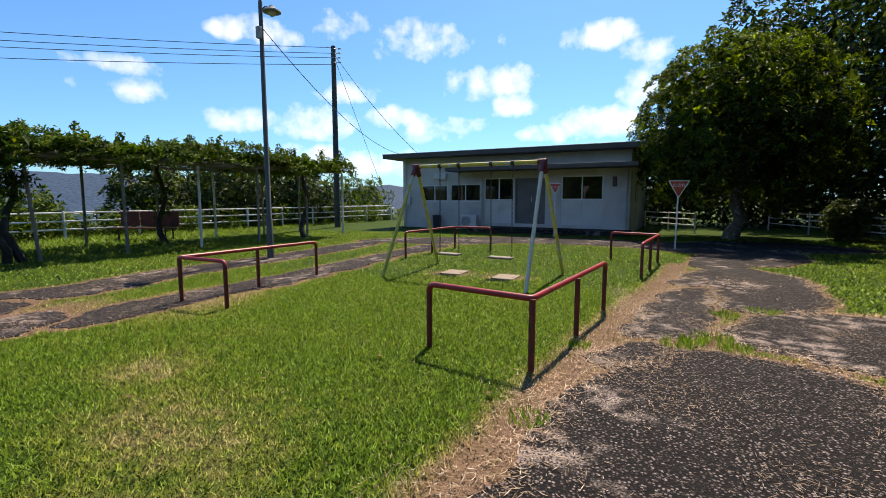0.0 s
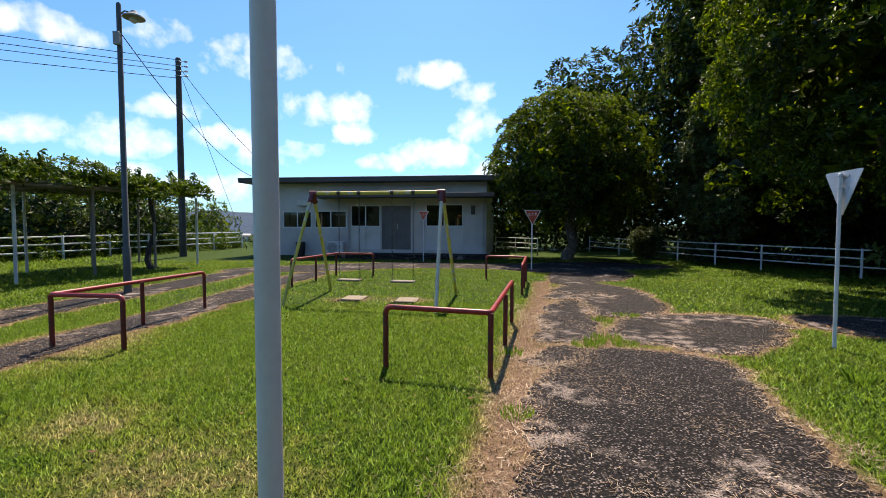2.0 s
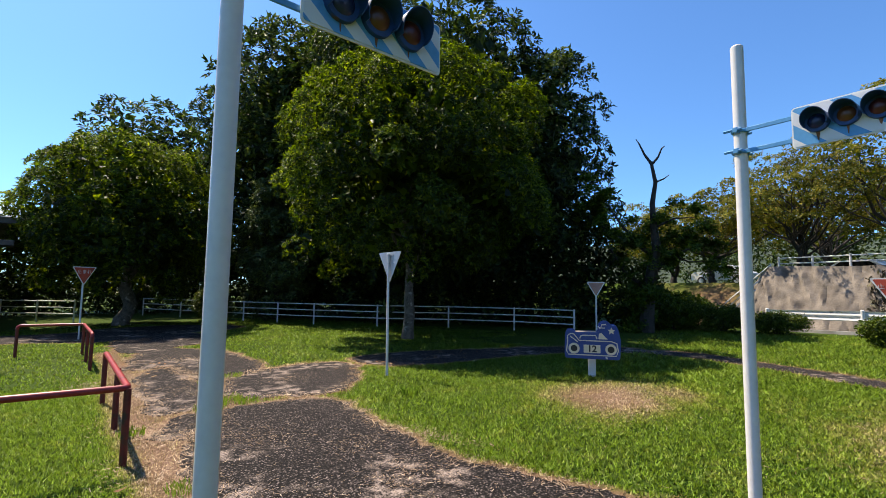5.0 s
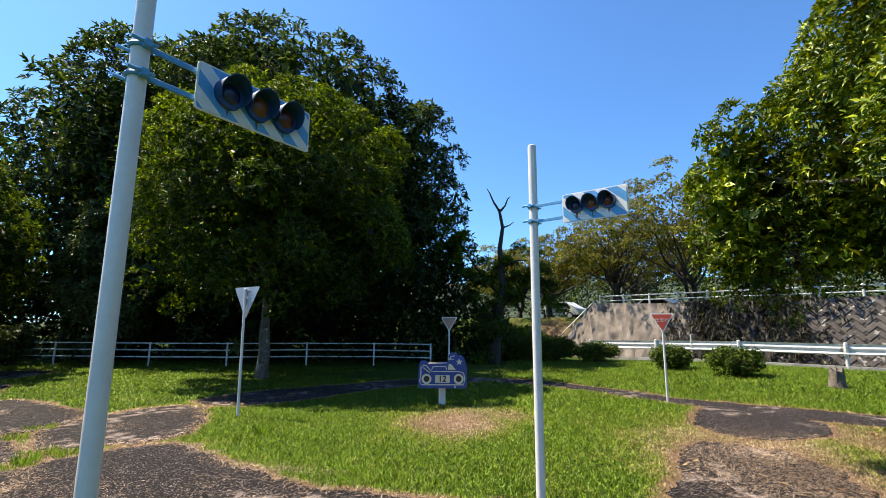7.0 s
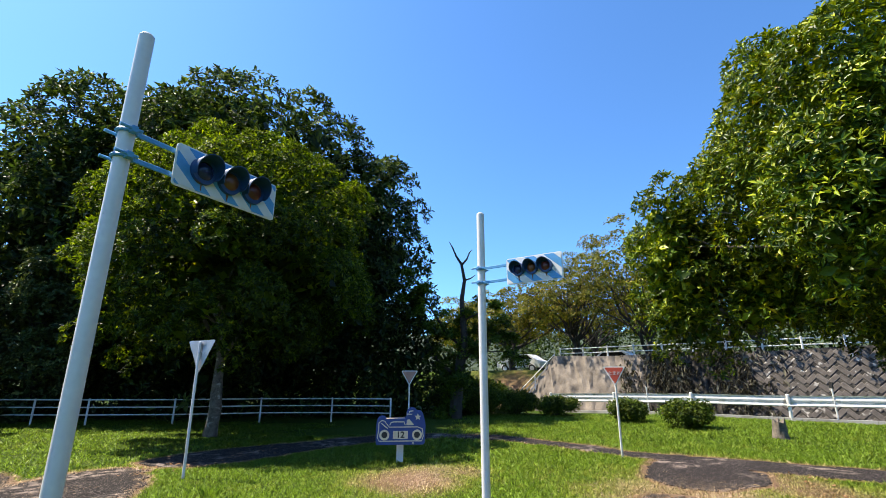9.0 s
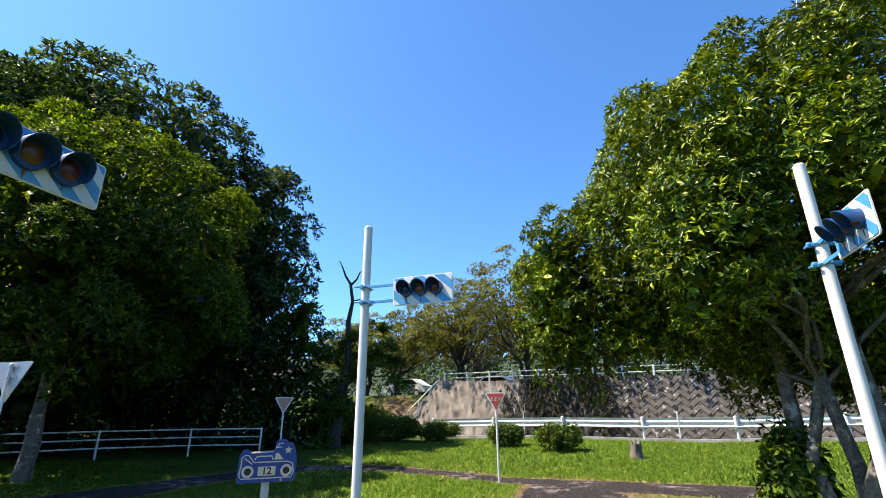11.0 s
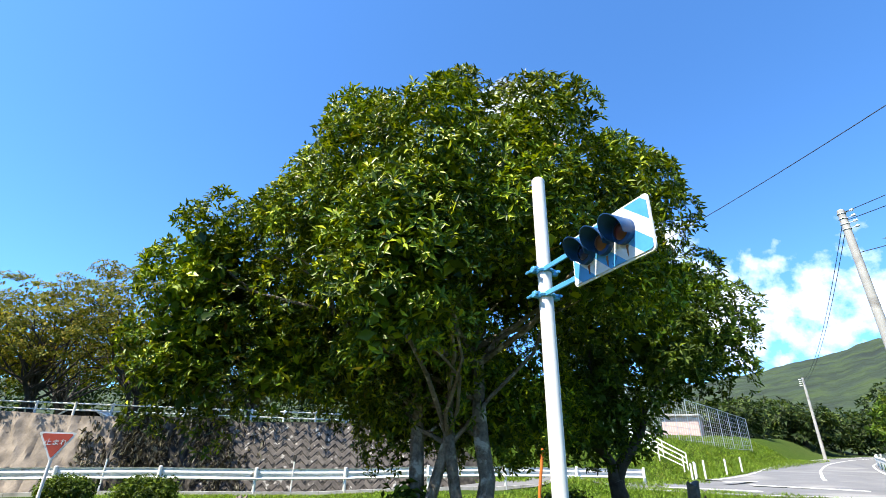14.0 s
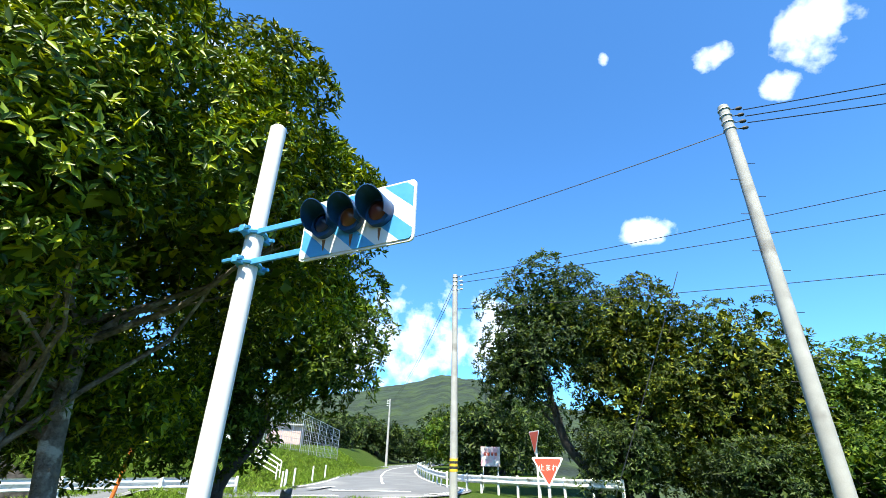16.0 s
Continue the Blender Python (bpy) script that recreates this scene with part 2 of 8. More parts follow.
M["straw"] = leaf_mat("dry_straw", (0.20, 0.13, 0.08), (0.38, 0.27, 0.18), (0.58, 0.47, 0.36), 0.8, 0.1)
M["fallen"] = leaf_mat("fallen_leaf", (0.10, 0.05, 0.025), (0.24, 0.13, 0.06), (0.42, 0.30, 0.16), 0.7, 0.15)
M["bark"] = surf("bark", (0.040, 0.032, 0.024), (0.21, 0.178, 0.14), 9, 0.92, 1.0, fine=34, fine_amt=0.5, dist=0.04, c3=(0.34, 0.31, 0.26), c3_scale=7, c3_edge=(0.58, 0.65))
M["bark_dark"] = surf("bark_dark", (0.02, 0.017, 0.014), (0.06, 0.05, 0.042), 7, 0.9, 0.8, fine=40, dist=0.03)
M["asphalt"] = asphalt_mat()
M["road"] = surf("road", (0.10, 0.10, 0.105), (0.16, 0.16, 0.165), 0.8, 0.9, 0.4, fine=90, fine_amt=0.4, c3=(0.21, 0.205, 0.2), c3_scale=0.35)
M["road_paint"] = surf("road_paint", (0.62, 0.62, 0.60), (0.78, 0.78, 0.76), 3, 0.7, 0.1, c3=(0.3, 0.3, 0.3), c3_scale=5, c3_edge=(0.62, 0.7))
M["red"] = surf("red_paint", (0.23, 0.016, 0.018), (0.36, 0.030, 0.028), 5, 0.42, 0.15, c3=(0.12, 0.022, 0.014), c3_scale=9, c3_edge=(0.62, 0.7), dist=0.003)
# A darker red than the top rails, for rail posts and swing joints.
M["red_dark"] = surf("darker_red", (0.10, 0.012, 0.012), (0.19, 0.020, 0.018), 5, 0.5, 0.2, c3=(0.05, 0.02, 0.015), c3_scale=8, c3_edge=(0.55, 0.66), dist=0.003)
M["yellow"] = surf("yellow_paint", (0.50, 0.40, 0.05), (0.62, 0.52, 0.09), 6, 0.5, 0.15, c3=(0.55, 0.53, 0.44), c3_scale=7, c3_edge=(0.52, 0.62), dist=0.003)
M["white_pole"] = surf("white_pole_paint", (0.62, 0.595, 0.575), (0.73, 0.705, 0.68), 5, 0.38, 0.2, fine=45, dist=0.002, c3=(0.36, 0.31, 0.25), c3_scale=9, c3_edge=(0.70, 0.76))
M["white_rail"] = surf("white_rail_paint", (0.55, 0.55, 0.53), (0.74, 0.74, 0.72), 3, 0.55, 0.2, dist=0.003, c3=(0.28, 0.27, 0.24), c3_scale=3, c3_edge=(0.58, 0.7))
M["galv"] = surf("galvanised_steel", (0.42, 0.43, 0.44), (0.58, 0.59, 0.60), 6, 0.5, 0.1, metal=0.6, dist=0.002)
M["grey_post"] = surf("grey_concrete_pole", (0.26, 0.255, 0.24), (0.38, 0.37, 0.35), 2.5, 0.85, 0.25, fine=70, c3=(0.20, 0.19, 0.18), c3_scale=1.5)
M["lamp_post"] = surf("green_grey_lamp_post", (0.05, 0.055, 0.05), (0.10, 0.105, 0.095), 3, 0.6, 0.2, dist=0.003)
M["dark_wood_pole"] = surf("dark_wood_pole", (0.05, 0.047, 0.04), (0.09, 0.085, 0.075), 3, 0.85, 0.3)
M["wall"] = surf("grey_stucco", (0.52, 0.495, 0.455), (0.64, 0.615, 0.57), 1.3, 0.9, 0.3, fine=120, c3=(0.40, 0.39, 0.375), c3_scale=0.8, c3_edge=(0.5, 0.75))
M["panel"] = surf("cream_panel", (0.60, 0.585, 0.54), (0.68, 0.665, 0.62), 1.5, 0.6, 0.08, c3=(0.5, 0.48, 0.43), c3_scale=1.2, c3_edge=(0.55, 0.75))
M["fascia"] = surf("brown_fascia", (0.055, 0.045, 0.04), (0.09, 0.078, 0.07), 2, 0.6, 0.15)
M["grey_door"] = surf("grey_door_steel", (0.12, 0.112, 0.105), (0.17, 0.16, 0.15), 2, 0.5, 0.06)
M["alu"] = surf("aluminium_frame", (0.66, 0.66, 0.65), (0.76, 0.76, 0.75), 4, 0.4, 0.03)
M["concrete"] = surf("concrete", (0.30, 0.29, 0.27), (0.42, 0.405, 0.38), 2.2, 0.9, 0.4, fine=60, c3=(0.20, 0.19, 0.17), c3_scale=1.4)
M["dark_in"] = surf("dark_interior", (0.03, 0.03, 0.032), (0.06, 0.06, 0.062), 2, 0.8, 0.0)
M["steel_dark"] = surf("dark_steel", (0.03, 0.03, 0.032), (0.07, 0.065, 0.06), 9, 0.5, 0.2, metal=0.7, dist=0.002)
M["seat_wood"] = surf("worn_seat_board", (0.14, 0.11, 0.08), (0.27, 0.22, 0.17), 8, 0.75, 0.3, dist=0.003)
M["bare_board"] = surf("worn_sandy_board", (0.20, 0.15, 0.10), (0.34, 0.27, 0.20), 8, 0.9, 0.3, c3=(0.12, 0.10, 0.06), c3_scale=9, dist=0.004)
M["old_wood"] = surf("weathered_grey_wood", (0.06, 0.048, 0.036), (0.20, 0.17, 0.135), 9, 0.9, 0.8, fine=70, dist=0.015)
M["bench_wood"] = surf("dark_brown_bench_wood", (0.10, 0.030, 0.022), (0.20, 0.06, 0.045), 6, 0.7, 0.3)
M["bar_wood"] = surf("grey_pergola_wood", (0.15, 0.13, 0.11), (0.30, 0.27, 0.235), 8, 0.9, 0.5, dist=0.008)
M["blue"] = surf("blue_paint", (0.012, 0.045, 0.20), (0.02, 0.065, 0.27), 8, 0.5, 0.15, dist=0.003)
M["cream"] = surf("cream_paint", (0.62, 0.53, 0.38), (0.74, 0.66, 0.50), 9, 0.6, 0.1, dist=0.002)
M["black"] = surf("black_paint", (0.015, 0.015, 0.016), (0.03, 0.03, 0.03), 9, 0.6, 0.1)
M["sky_blue"] = surf("light_blue_paint", (0.05, 0.24, 0.48), (0.08, 0.32, 0.58), 9, 0.5, 0.1, dist=0.003)
M["navy"] = surf("dark_blue_hood_paint", (0.006, 0.040, 0.13), (0.010, 0.060, 0.19), 12, 0.5, 0.2, dist=0.003, c3=(0.10, 0.06, 0.04), c3_scale=14, c3_edge=(0.66, 0.72))
M["hood"] = surf("blue_hood_paint", (0.006, 0.042, 0.13), (0.010, 0.060, 0.18), 12, 0.45, 0.2, dist=0.003)
M["sign_red"] = surf("sign_red_paint", (0.42, 0.055, 0.028), (0.56, 0.080, 0.038), 5, 0.5, 0.08, c3=(0.24, 0.05, 0.03), c3_scale=7, c3_edge=(0.58, 0.7))
M["sign_faded"] = surf("faded_pink_sign", (0.42, 0.18, 0.12), (0.55, 0.30, 0.22), 6, 0.6, 0.08)
M["sign_white"] = surf("sign_white", (0.66, 0.65, 0.62), (0.76, 0.75, 0.72), 6, 0.5, 0.05)
M["rust"] = surf("rust", (0.14, 0.06, 0.025), (0.26, 0.11, 0.045), 30, 0.9, 0.3)
M["orange"] = surf("orange_strap", (0.55, 0.12, 0.02), (0.7, 0.18, 0.03), 5, 0.6, 0.1)
M["band_yellow"] = surf("yellow_band", (0.55, 0.33, 0.02), (0.68, 0.44, 0.03), 5, 0.5, 0.05)
M["stone"] = surf("wall_stone", (0.050, 0.044, 0.040), (0.125, 0.108, 0.095), 5, 0.92, 0.6, fine=50, dist=0.02, c3=(0.34, 0.32, 0.29), c3_scale=3.5, c3_edge=(0.61, 0.66), island=0.16, placed=True)
M["wall_concrete"] = surf("stained_wall_concrete", (0.17, 0.145, 0.12), (0.31, 0.265, 0.22), 1.3, 0.93, 0.7, fine=14, dist=0.05, c3=(0.10, 0.084, 0.07), c3_scale=1.6, c3_edge=(0.42, 0.78))
M["pink"] = surf("faded_pink_board", (0.72, 0.38, 0.42), (0.80, 0.52, 0.54), 2, 0.6, 0.05, c3=(0.80, 0.74, 0.70), c3_scale=2, c3_edge=(0.45, 0.6))
M["pink_wall"] = surf("pale_pink_wall", (0.42, 0.29, 0.26), (0.50, 0.36, 0.33), 0.5, 0.85, 0.1)
M["car_blue"] = surf("silver_blue_car_paint", (0.34, 0.42, 0.52), (0.38, 0.47, 0.58), 1, 0.3, 0.0, metal=0.4)
M["car_white"] = surf("white_car_paint", (0.7, 0.7, 0.7), (0.75, 0.75, 0.75), 1, 0.3, 0.0)
M["tyre"] = surf("tyre_rubber", (0.02, 0.02, 0.02), (0.035, 0.035, 0.035), 8, 0.85, 0.1)
M["insul"] = surf("white_porcelain", (0.6, 0.6, 0.58), (0.7, 0.7, 0.68), 8, 0.3, 0.0)
M["town"] = surf("pale_roofs", (0.30, 0.30, 0.31), (0.55, 0.53, 0.5), 0.05, 0.8, 0.0, island=0.3)


def plain(name, colour, rough=0.5, metal=0.0):
    m = bpy.data.materials.new(name)
    m.use_nodes = True
    p = m.node_tree.nodes["Principled BSDF"]
    p.inputs["Base Color"].default_value, p.inputs["Roughness"].default_value, p.inputs["Metallic"].default_value = lin(*colour), rough, metal
    return m


M["glass"] = plain("window_glass", (0.006, 0.007, 0.008), 0.04)
M["glass"].node_tree.nodes["Principled BSDF"].inputs["Specular IOR Level"].default_value = 0.6
M["lens_blue"] = plain("dull_green_lens", (0.008, 0.02, 0.07), 0.25)
M["lens_amber"] = plain("dull_amber_lens", (0.13, 0.045, 0.014), 0.3)
M["lens_red"] = plain("dull_red_lens", (0.09, 0.020, 0.016), 0.3)
M["wire"] = plain("black_cable", (0.015, 0.016, 0.02), 0.6)


def stripe_mat():
    """Diagonal light blue and white bands with grime, for the signal boards."""
    m = surf("blue_white_bands", (0.05, 0.26, 0.52), (0.08, 0.33, 0.60), 9, 0.5, 0.1, dist=0.003)
    n, l = m.node_tree.nodes, m.node_tree.links
    p = n["Principled BSDF"]
    old = p.inputs["Base Color"].links[0].from_socket
    tc = n.new("ShaderNodeTexCoord")
    dot = n.new("ShaderNodeVectorMath")
    dot.operation = "DOT_PRODUCT"
    dot.inputs[1].default_value = (1, 0, 1.15)
    l.new(tc.outputs["Object"], dot.inputs[0])
    fr = n.new("ShaderNodeMath")
    fr.operation = "FRACT"
    sc = n.new("ShaderNodeMath")
    sc.operation = "MULTIPLY"
    sc.inputs[1].default_value = 1 / 0.15
    l.new(dot.outputs["Value"], sc.inputs[0])
    l.new(sc.outputs[0], fr.inputs[0])
    st = n.new("ShaderNodeMath")
    st.operation = "GREATER_THAN"
    st.inputs[1].default_value = 0.5
    l.new(fr.outputs[0], st.inputs[0])
    mx = n.new("ShaderNodeMix")
    mx.data_type = "RGBA"
    l.new(st.outputs[0], mx.inputs["Factor"])
    l.new(old, mx.inputs["A"])
    mx.inputs["B"].default_value = (0.66, 0.66, 0.64, 1)
    l.new(mx.outputs["Result"], p.inputs["Base Color"])
    return m


M["bands"] = stripe_mat()



def wall_face_mat():
    """Tan concrete with streaks; past a ragged line, dark damp rubble with pale stones."""
    m = M["wall_concrete"]
    n, l = m.node_tree.nodes, m.node_tree.links
    p = n["Principled BSDF"]
    old = p.inputs["Base Color"].links[0].from_socket
    tc, sep = n.new("ShaderNodeTexCoord"), n.new("ShaderNodeSeparateXYZ")
    l.new(tc.outputs["Object"], sep.inputs[0])
    no, vo = n.new("ShaderNodeTexNoise"), n.new("ShaderNodeTexVoronoi")
    no.inputs["Scale"].default_value, no.inputs["Detail"].default_value, vo.inputs["Scale"].default_value = 1.1, 6, 5.0
    l.new(tc.outputs["Object"], no.inputs["Vector"])
    l.new(tc.outputs["Object"], vo.inputs["Vector"])
    add = n.new("ShaderNodeMath")
    add.operation = "MULTIPLY_ADD"
    add.inputs[1].default_value = 3.0
    l.new(no.outputs["Fac"], add.inputs[0])
    l.new(sep.outputs["X"], add.inputs[2])
    edge = n.new("ShaderNodeMapRange")
    edge.inputs["From Min"].default_value, edge.inputs["From Max"].default_value = 8.0, 8.8
    l.new(add.outputs[0], edge.inputs["Value"])
    rubble = n.new("ShaderNodeValToRGB")
    e = rubble.color_ramp.elements
    e[0].position, e[0].color = 0.0, (0.075, 0.066, 0.055, 1)
    e[1].position, e[1].color = 0.75, (0.012, 0.011, 0.010, 1)
    e.new(0.35).color = (0.055, 0.048, 0.040, 1)
    l.new(vo.outputs["Distance"], rubble.inputs[0])
    mx = n.new("ShaderNodeMix")
    mx.data_type = "RGBA"
    l.new(edge.outputs["Result"], mx.inputs["Factor"])
    l.new(old, mx.inputs["A"])
    l.new(rubble.outputs[0], mx.inputs["B"])
    l.new(mx.outputs["Result"], p.inputs["Base Color"])
    return m


M["wall_face"] = wall_face_mat()

# ---- mesh helpers ----


def link_mesh(name, bm, material, parent=None, label="", smooth=True):
    me = bpy.data.meshes.new(name)
    bm.to_mesh(me)
    bm.free()
    if smooth:
        for f in me.polygons:
            f.use_smooth = True
        me.set_sharp_from_angle(angle=radians(38))
    me.materials.append(material)
    ob = new(name, me)
    if parent is not None:
        ob.parent = parent
    if label:
        ob["label"] = label
    return ob


def part(name, bm, material, parent, label="", smooth=True):
    """One bmesh, in the thing's own coordinates, as one mesh under the thing."""
    return link_mesh(name, bm, material, parent, label, smooth)


def thing(name, m, label, category, group="", kind=""):
    ob = new(name)
    ob.matrix_world = m
    return tagged(ob, label, category, group, kind)


def box(bm, lo, hi, bevel=0.0, m=None):
    r = bmesh.ops.create_cube(bm, size=1)
    vs = r["verts"]
    c = [(a + b) / 2 for a, b in zip(lo, hi)]
    s = [b - a for a, b in zip(lo, hi)]
    for v in vs:
        v.co = Vector([v.co[i] * s[i] + c[i] for i in range(3)])
    if bevel:
        es = list({e for v in vs for e in v.link_edges})
        g = bmesh.ops.bevel(bm, geom=es, offset=bevel, segments=1, affect="EDGES")
        vs = list({v for f in g["faces"] for v in f.verts} | {v for v in vs if v.is_valid})
    if m is not None:
        for v in vs:
            v.co = m @ v.co
    return bm


def rod(bm, pts, r, seg=10, cap=True):
    """A round bar along a list of points; r is one radius or one for each point."""
    pts = [Vector(p) for p in pts]
    rs = r if isinstance(r, (list, tuple)) else [r] * len(pts)
    rings = []
    ref = None
    for i, p in enumerate(pts):
        a = pts[max(i - 1, 0)]
        b = pts[min(i + 1, len(pts) - 1)]
        d = (b - a).normalized()
        if ref is None:
            ref = d.orthogonal().normalized()
        else:
            ref = (ref - d * ref.dot(d)).normalized()
        s = d.cross(ref)
        rings.append([bm.verts.new(p + (ref * math.cos(t) + s * math.sin(t)) * rs[i]) for t in [2 * math.pi * k / seg for k in range(seg)]])
    for a, b in zip(rings, rings[1:]):
        for k in range(seg):
            bm.faces.new((a[k], a[(k + 1) % seg], b[(k + 1) % seg], b[k]))
    if cap:
        bm.faces.new(rings[0][::-1])
        bm.faces.new(rings[-1])
    return bm


def prism(bm, outline, y0, y1):
    """A flat outline in x, z pulled from y0 to y1."""
    a = [bm.verts.new((x, y0, z)) for x, z in outline]
    b = [bm.verts.new((x, y1, z)) for x, z in outline]
    bm.faces.new(a)
    bm.faces.new(b[::-1])
    n = len(a)
    for i in range(n):
        bm.faces.new((a[i], b[i], b[(i + 1) % n], a[(i + 1) % n]))
    bmesh.ops.recalc_face_normals(bm, faces=bm.faces)
    return bm


def B():
    return bmesh.new()


def bent(p, q, r, n, rad):
    """The points p, a rounded corner at q, r."""
    p, q, r = Vector(p), Vector(q), Vector(r)
    a, b = q + (p - q).normalized() * rad, q + (r - q).normalized() * rad
    return [p] + [a.lerp(q, t).lerp(q.lerp(b, t), t) for t in [i / n for i in range(n + 1)]] + [r]


def arrays_mesh(name, verts, tris, material, parent=None, smooth=False):
    me = bpy.data.meshes.new(name)
    me.vertices.add(len(verts))
    me.vertices.foreach_set("co", np.asarray(verts, np.float32).ravel())
    me.loops.add(tris.size)
    me.loops.foreach_set("vertex_index", tris.ravel().astype(np.int32))
    me.polygons.add(len(tris))
    me.polygons.foreach_set("loop_start", np.arange(0, tris.size, tris.shape[1], dtype=np.int32))
    me.update(calc_edges=True)
    me.validate()
    if smooth:
        me.polygons.foreach_set("use_smooth", np.ones(len(tris), bool))
    me.materials.append(material)
    ob = new(name, me)
    if parent is not None:
        ob.parent = parent
    return ob


def leaf_arrays(rng, centres, radii, per, size, aspect=0.42, fold=0.18, inner=0.35, droop=0.15, flat=1.0, heart=None, reach=None):
    """Diamond-shaped leaves over many small clumps: verts and triangles."""
    centres, radii = np.asarray(centres, float), np.asarray(radii, float)
    n = len(centres) * per
    c, r = np.repeat(centres, per, 0), np.repeat(radii, per)
    d = rng.normal(size=(n, 3))
    d /= np.linalg.norm(d, axis=1, keepdims=True)
    rr = r * (inner + (1 - inner) * rng.random(n) ** 0.5)
    pos = c + d * rr[:, None] * np.array([1, 1, flat])
    nor = d * 0.7 + rng.normal(size=(n, 3)) * 0.45 + np.array([0, 0, 0.55])
    if heart is not None:
        way = (pos - np.asarray(heart, float)) / np.asarray(reach, float) ** 1.5
        nor = d * 0.45 + rng.normal(size=(n, 3)) * 0.38 + way / (np.linalg.norm(way, axis=1, keepdims=True) + 1e-6) * 0.7 + np.array([0, 0, 0.45])
    nor /= np.linalg.norm(nor, axis=1, keepdims=True)
    t = np.cross(nor, rng.normal(size=(n, 3)))
    t /= np.linalg.norm(t, axis=1, keepdims=True)
    t[:, 2] -= droop
    s = np.cross(nor, t)
    ln = size * (0.65 + 0.7 * rng.random(n))[:, None]
    w = ln * aspect
    v = np.empty((n, 4, 3))
    v[:, 0] = pos - t * ln * 0.5
    v[:, 1] = pos + s * w * 0.5 + nor * ln * fold
    v[:, 2] = pos + t * ln * 0.5 - nor * ln * 0.12
    v[:, 3] = pos - s * w * 0.5 + nor * ln * fold
    k = np.arange(n)[:, None] * 4
    tri = np.concatenate([k + [0, 1, 2], k + [0, 2, 3]], 1).reshape(-1, 3)
    return v.reshape(-1, 3), tri


def crown_clumps(rng, centre, radius, n, clump, shell=0.62, lumps=9, lump=0.25, low=-1.0):
    """Centres of leaf clumps through an uneven crown: an ellipsoid with swellings."""
    centre, radius = np.asarray(centre, float), np.asarray(radius, float)
    bumps = rng.normal(size=(lumps, 3))
    bumps /= np.linalg.norm(bumps, axis=1, keepdims=True)
    out, rad = [], []
    while len(out) < n:
        d = rng.normal(size=3)
        d /= np.linalg.norm(d)
        if d[2] < low:
            continue
        k = 1 - lump * 0.5 + lump * np.max(np.clip((bumps @ d - 0.55) / 0.45, 0, 1))
        q = shell + (1 - shell) * rng.random() ** 0.6
        if rng.random() < 0.28:
            q *= rng.random() ** 0.5
        c = clump * (0.6 + 0.8 * rng.random())
        out.append(centre + d * (radius - c * 0.7) * k * q)
        rad.append(c)
    return np.array(out), np.array(rad)

# ---- the ground ----


def sm(v):
    v = np.clip(v, 0, 1)
    return v * v * (3 - 2 * v)


RAIL_A, RAIL_B = np.array([21.5, -1.3]), np.array([11.0, -18.6])     # the guard rail's line
RAIL_D = (RAIL_B - RAIL_A) / np.linalg.norm(RAIL_B - RAIL_A)
RAIL_N = np.array([-RAIL_D[1], RAIL_D[0]])                          # away from the park
if RAIL_N[0] < 0:
    RAIL_N = -RAIL_N


def land(x, y):
    """Height of the land before the road was cut."""
    x, y = np.asarray(x, float), np.asarray(y, float)
    park = 0.12 * sm((x - 10) / 6) * sm((-1 - y) / 5)
    park = np.maximum(park, 0.3 * sm((-7 - y) / 8))
    rise = 0.03 * np.maximum(0, -14 - y)
    s = (x - RAIL_A[0]) * RAIL_N[0] + (y - RAIL_A[1]) * RAIL_N[1]
    along = (x - RAIL_A[0]) * RAIL_D[0] + (y - RAIL_A[1]) * RAIL_D[1]
    low = -0.75 * (1 - sm((along - 8) / 13))
    z = park + rise
    z = np.where(s > 0.25, z + (low - park * (1 - sm((along - 12) / 8))) * sm((s - 0.25) / 0.5), z)
    # the terrace over the retaining wall, and the grass bank that follows it
    k0 = sm((-3.4 - along) / 1.4)
    steep = 2.75 * ((1 - k0) * sm((s - 6.35) / 0.4) + k0 * sm((s - 3.9) / 3.4))
    bank = 2.0 * sm((x - 10.2) / 5.0)
    k = sm((along - 19.5) / 3.0)
    up_ = np.where(along > 12, steep * (1 - k) + bank * k, steep)
    z = z + np.where(s > 0, up_, 0)
    # the valley past the fence
    west = -26 * sm((-17.5 - 0.25 * (y - 10) * 0 - x) / 60) 
    north = -22 * sm((y - 36) / 70) * sm((14 - x) / 20)
    sw = -6 * sm((-6 - x) / 14) * sm((-14 - y) / 10)
    return z + np.minimum(west * sm((y + 20) / 15), north) + sw


ROAD = [(25.4, 0.6, 5.0), (22.0, -5.6, 4.6), (18.5, -11.4, 4.6), (14.6, -17.6, 4.8), (10.6, -21.0, 6.4), (6.4, -22.8, 9.6), (4.2, -26.0, 8.8), (5.0, -32.0, 6.6), (6.2, -40.0, 6.0), (7.2, -52.0, 5.6), (6.6, -66.0, 5.4), (3.5, -84.0, 5.4)]


def spline(pts, n):
    """A smooth line through the points, n steps between each pair."""
    p = [np.array(q, float) for q in pts]
    p = [2 * p[0] - p[1]] + p + [2 * p[-1] - p[-2]]
    out = []
    for i in range(1, len(p) - 2):
        for k in range(n):
            t = k / n
            out.append(0.5 * (2 * p[i] + (p[i + 1] - p[i - 1]) * t + (2 * p[i - 1] - 5 * p[i] + 4 * p[i + 1] - p[i + 2]) * t * t + (3 * p[i] - p[i - 1] - 3 * p[i + 1] + p[i + 2]) * t ** 3))
    return np.array(out + [p[-2]])


road_line = spline(ROAD, 10)
ROAD_Z = land(road_line[:, 0], road_line[:, 1])


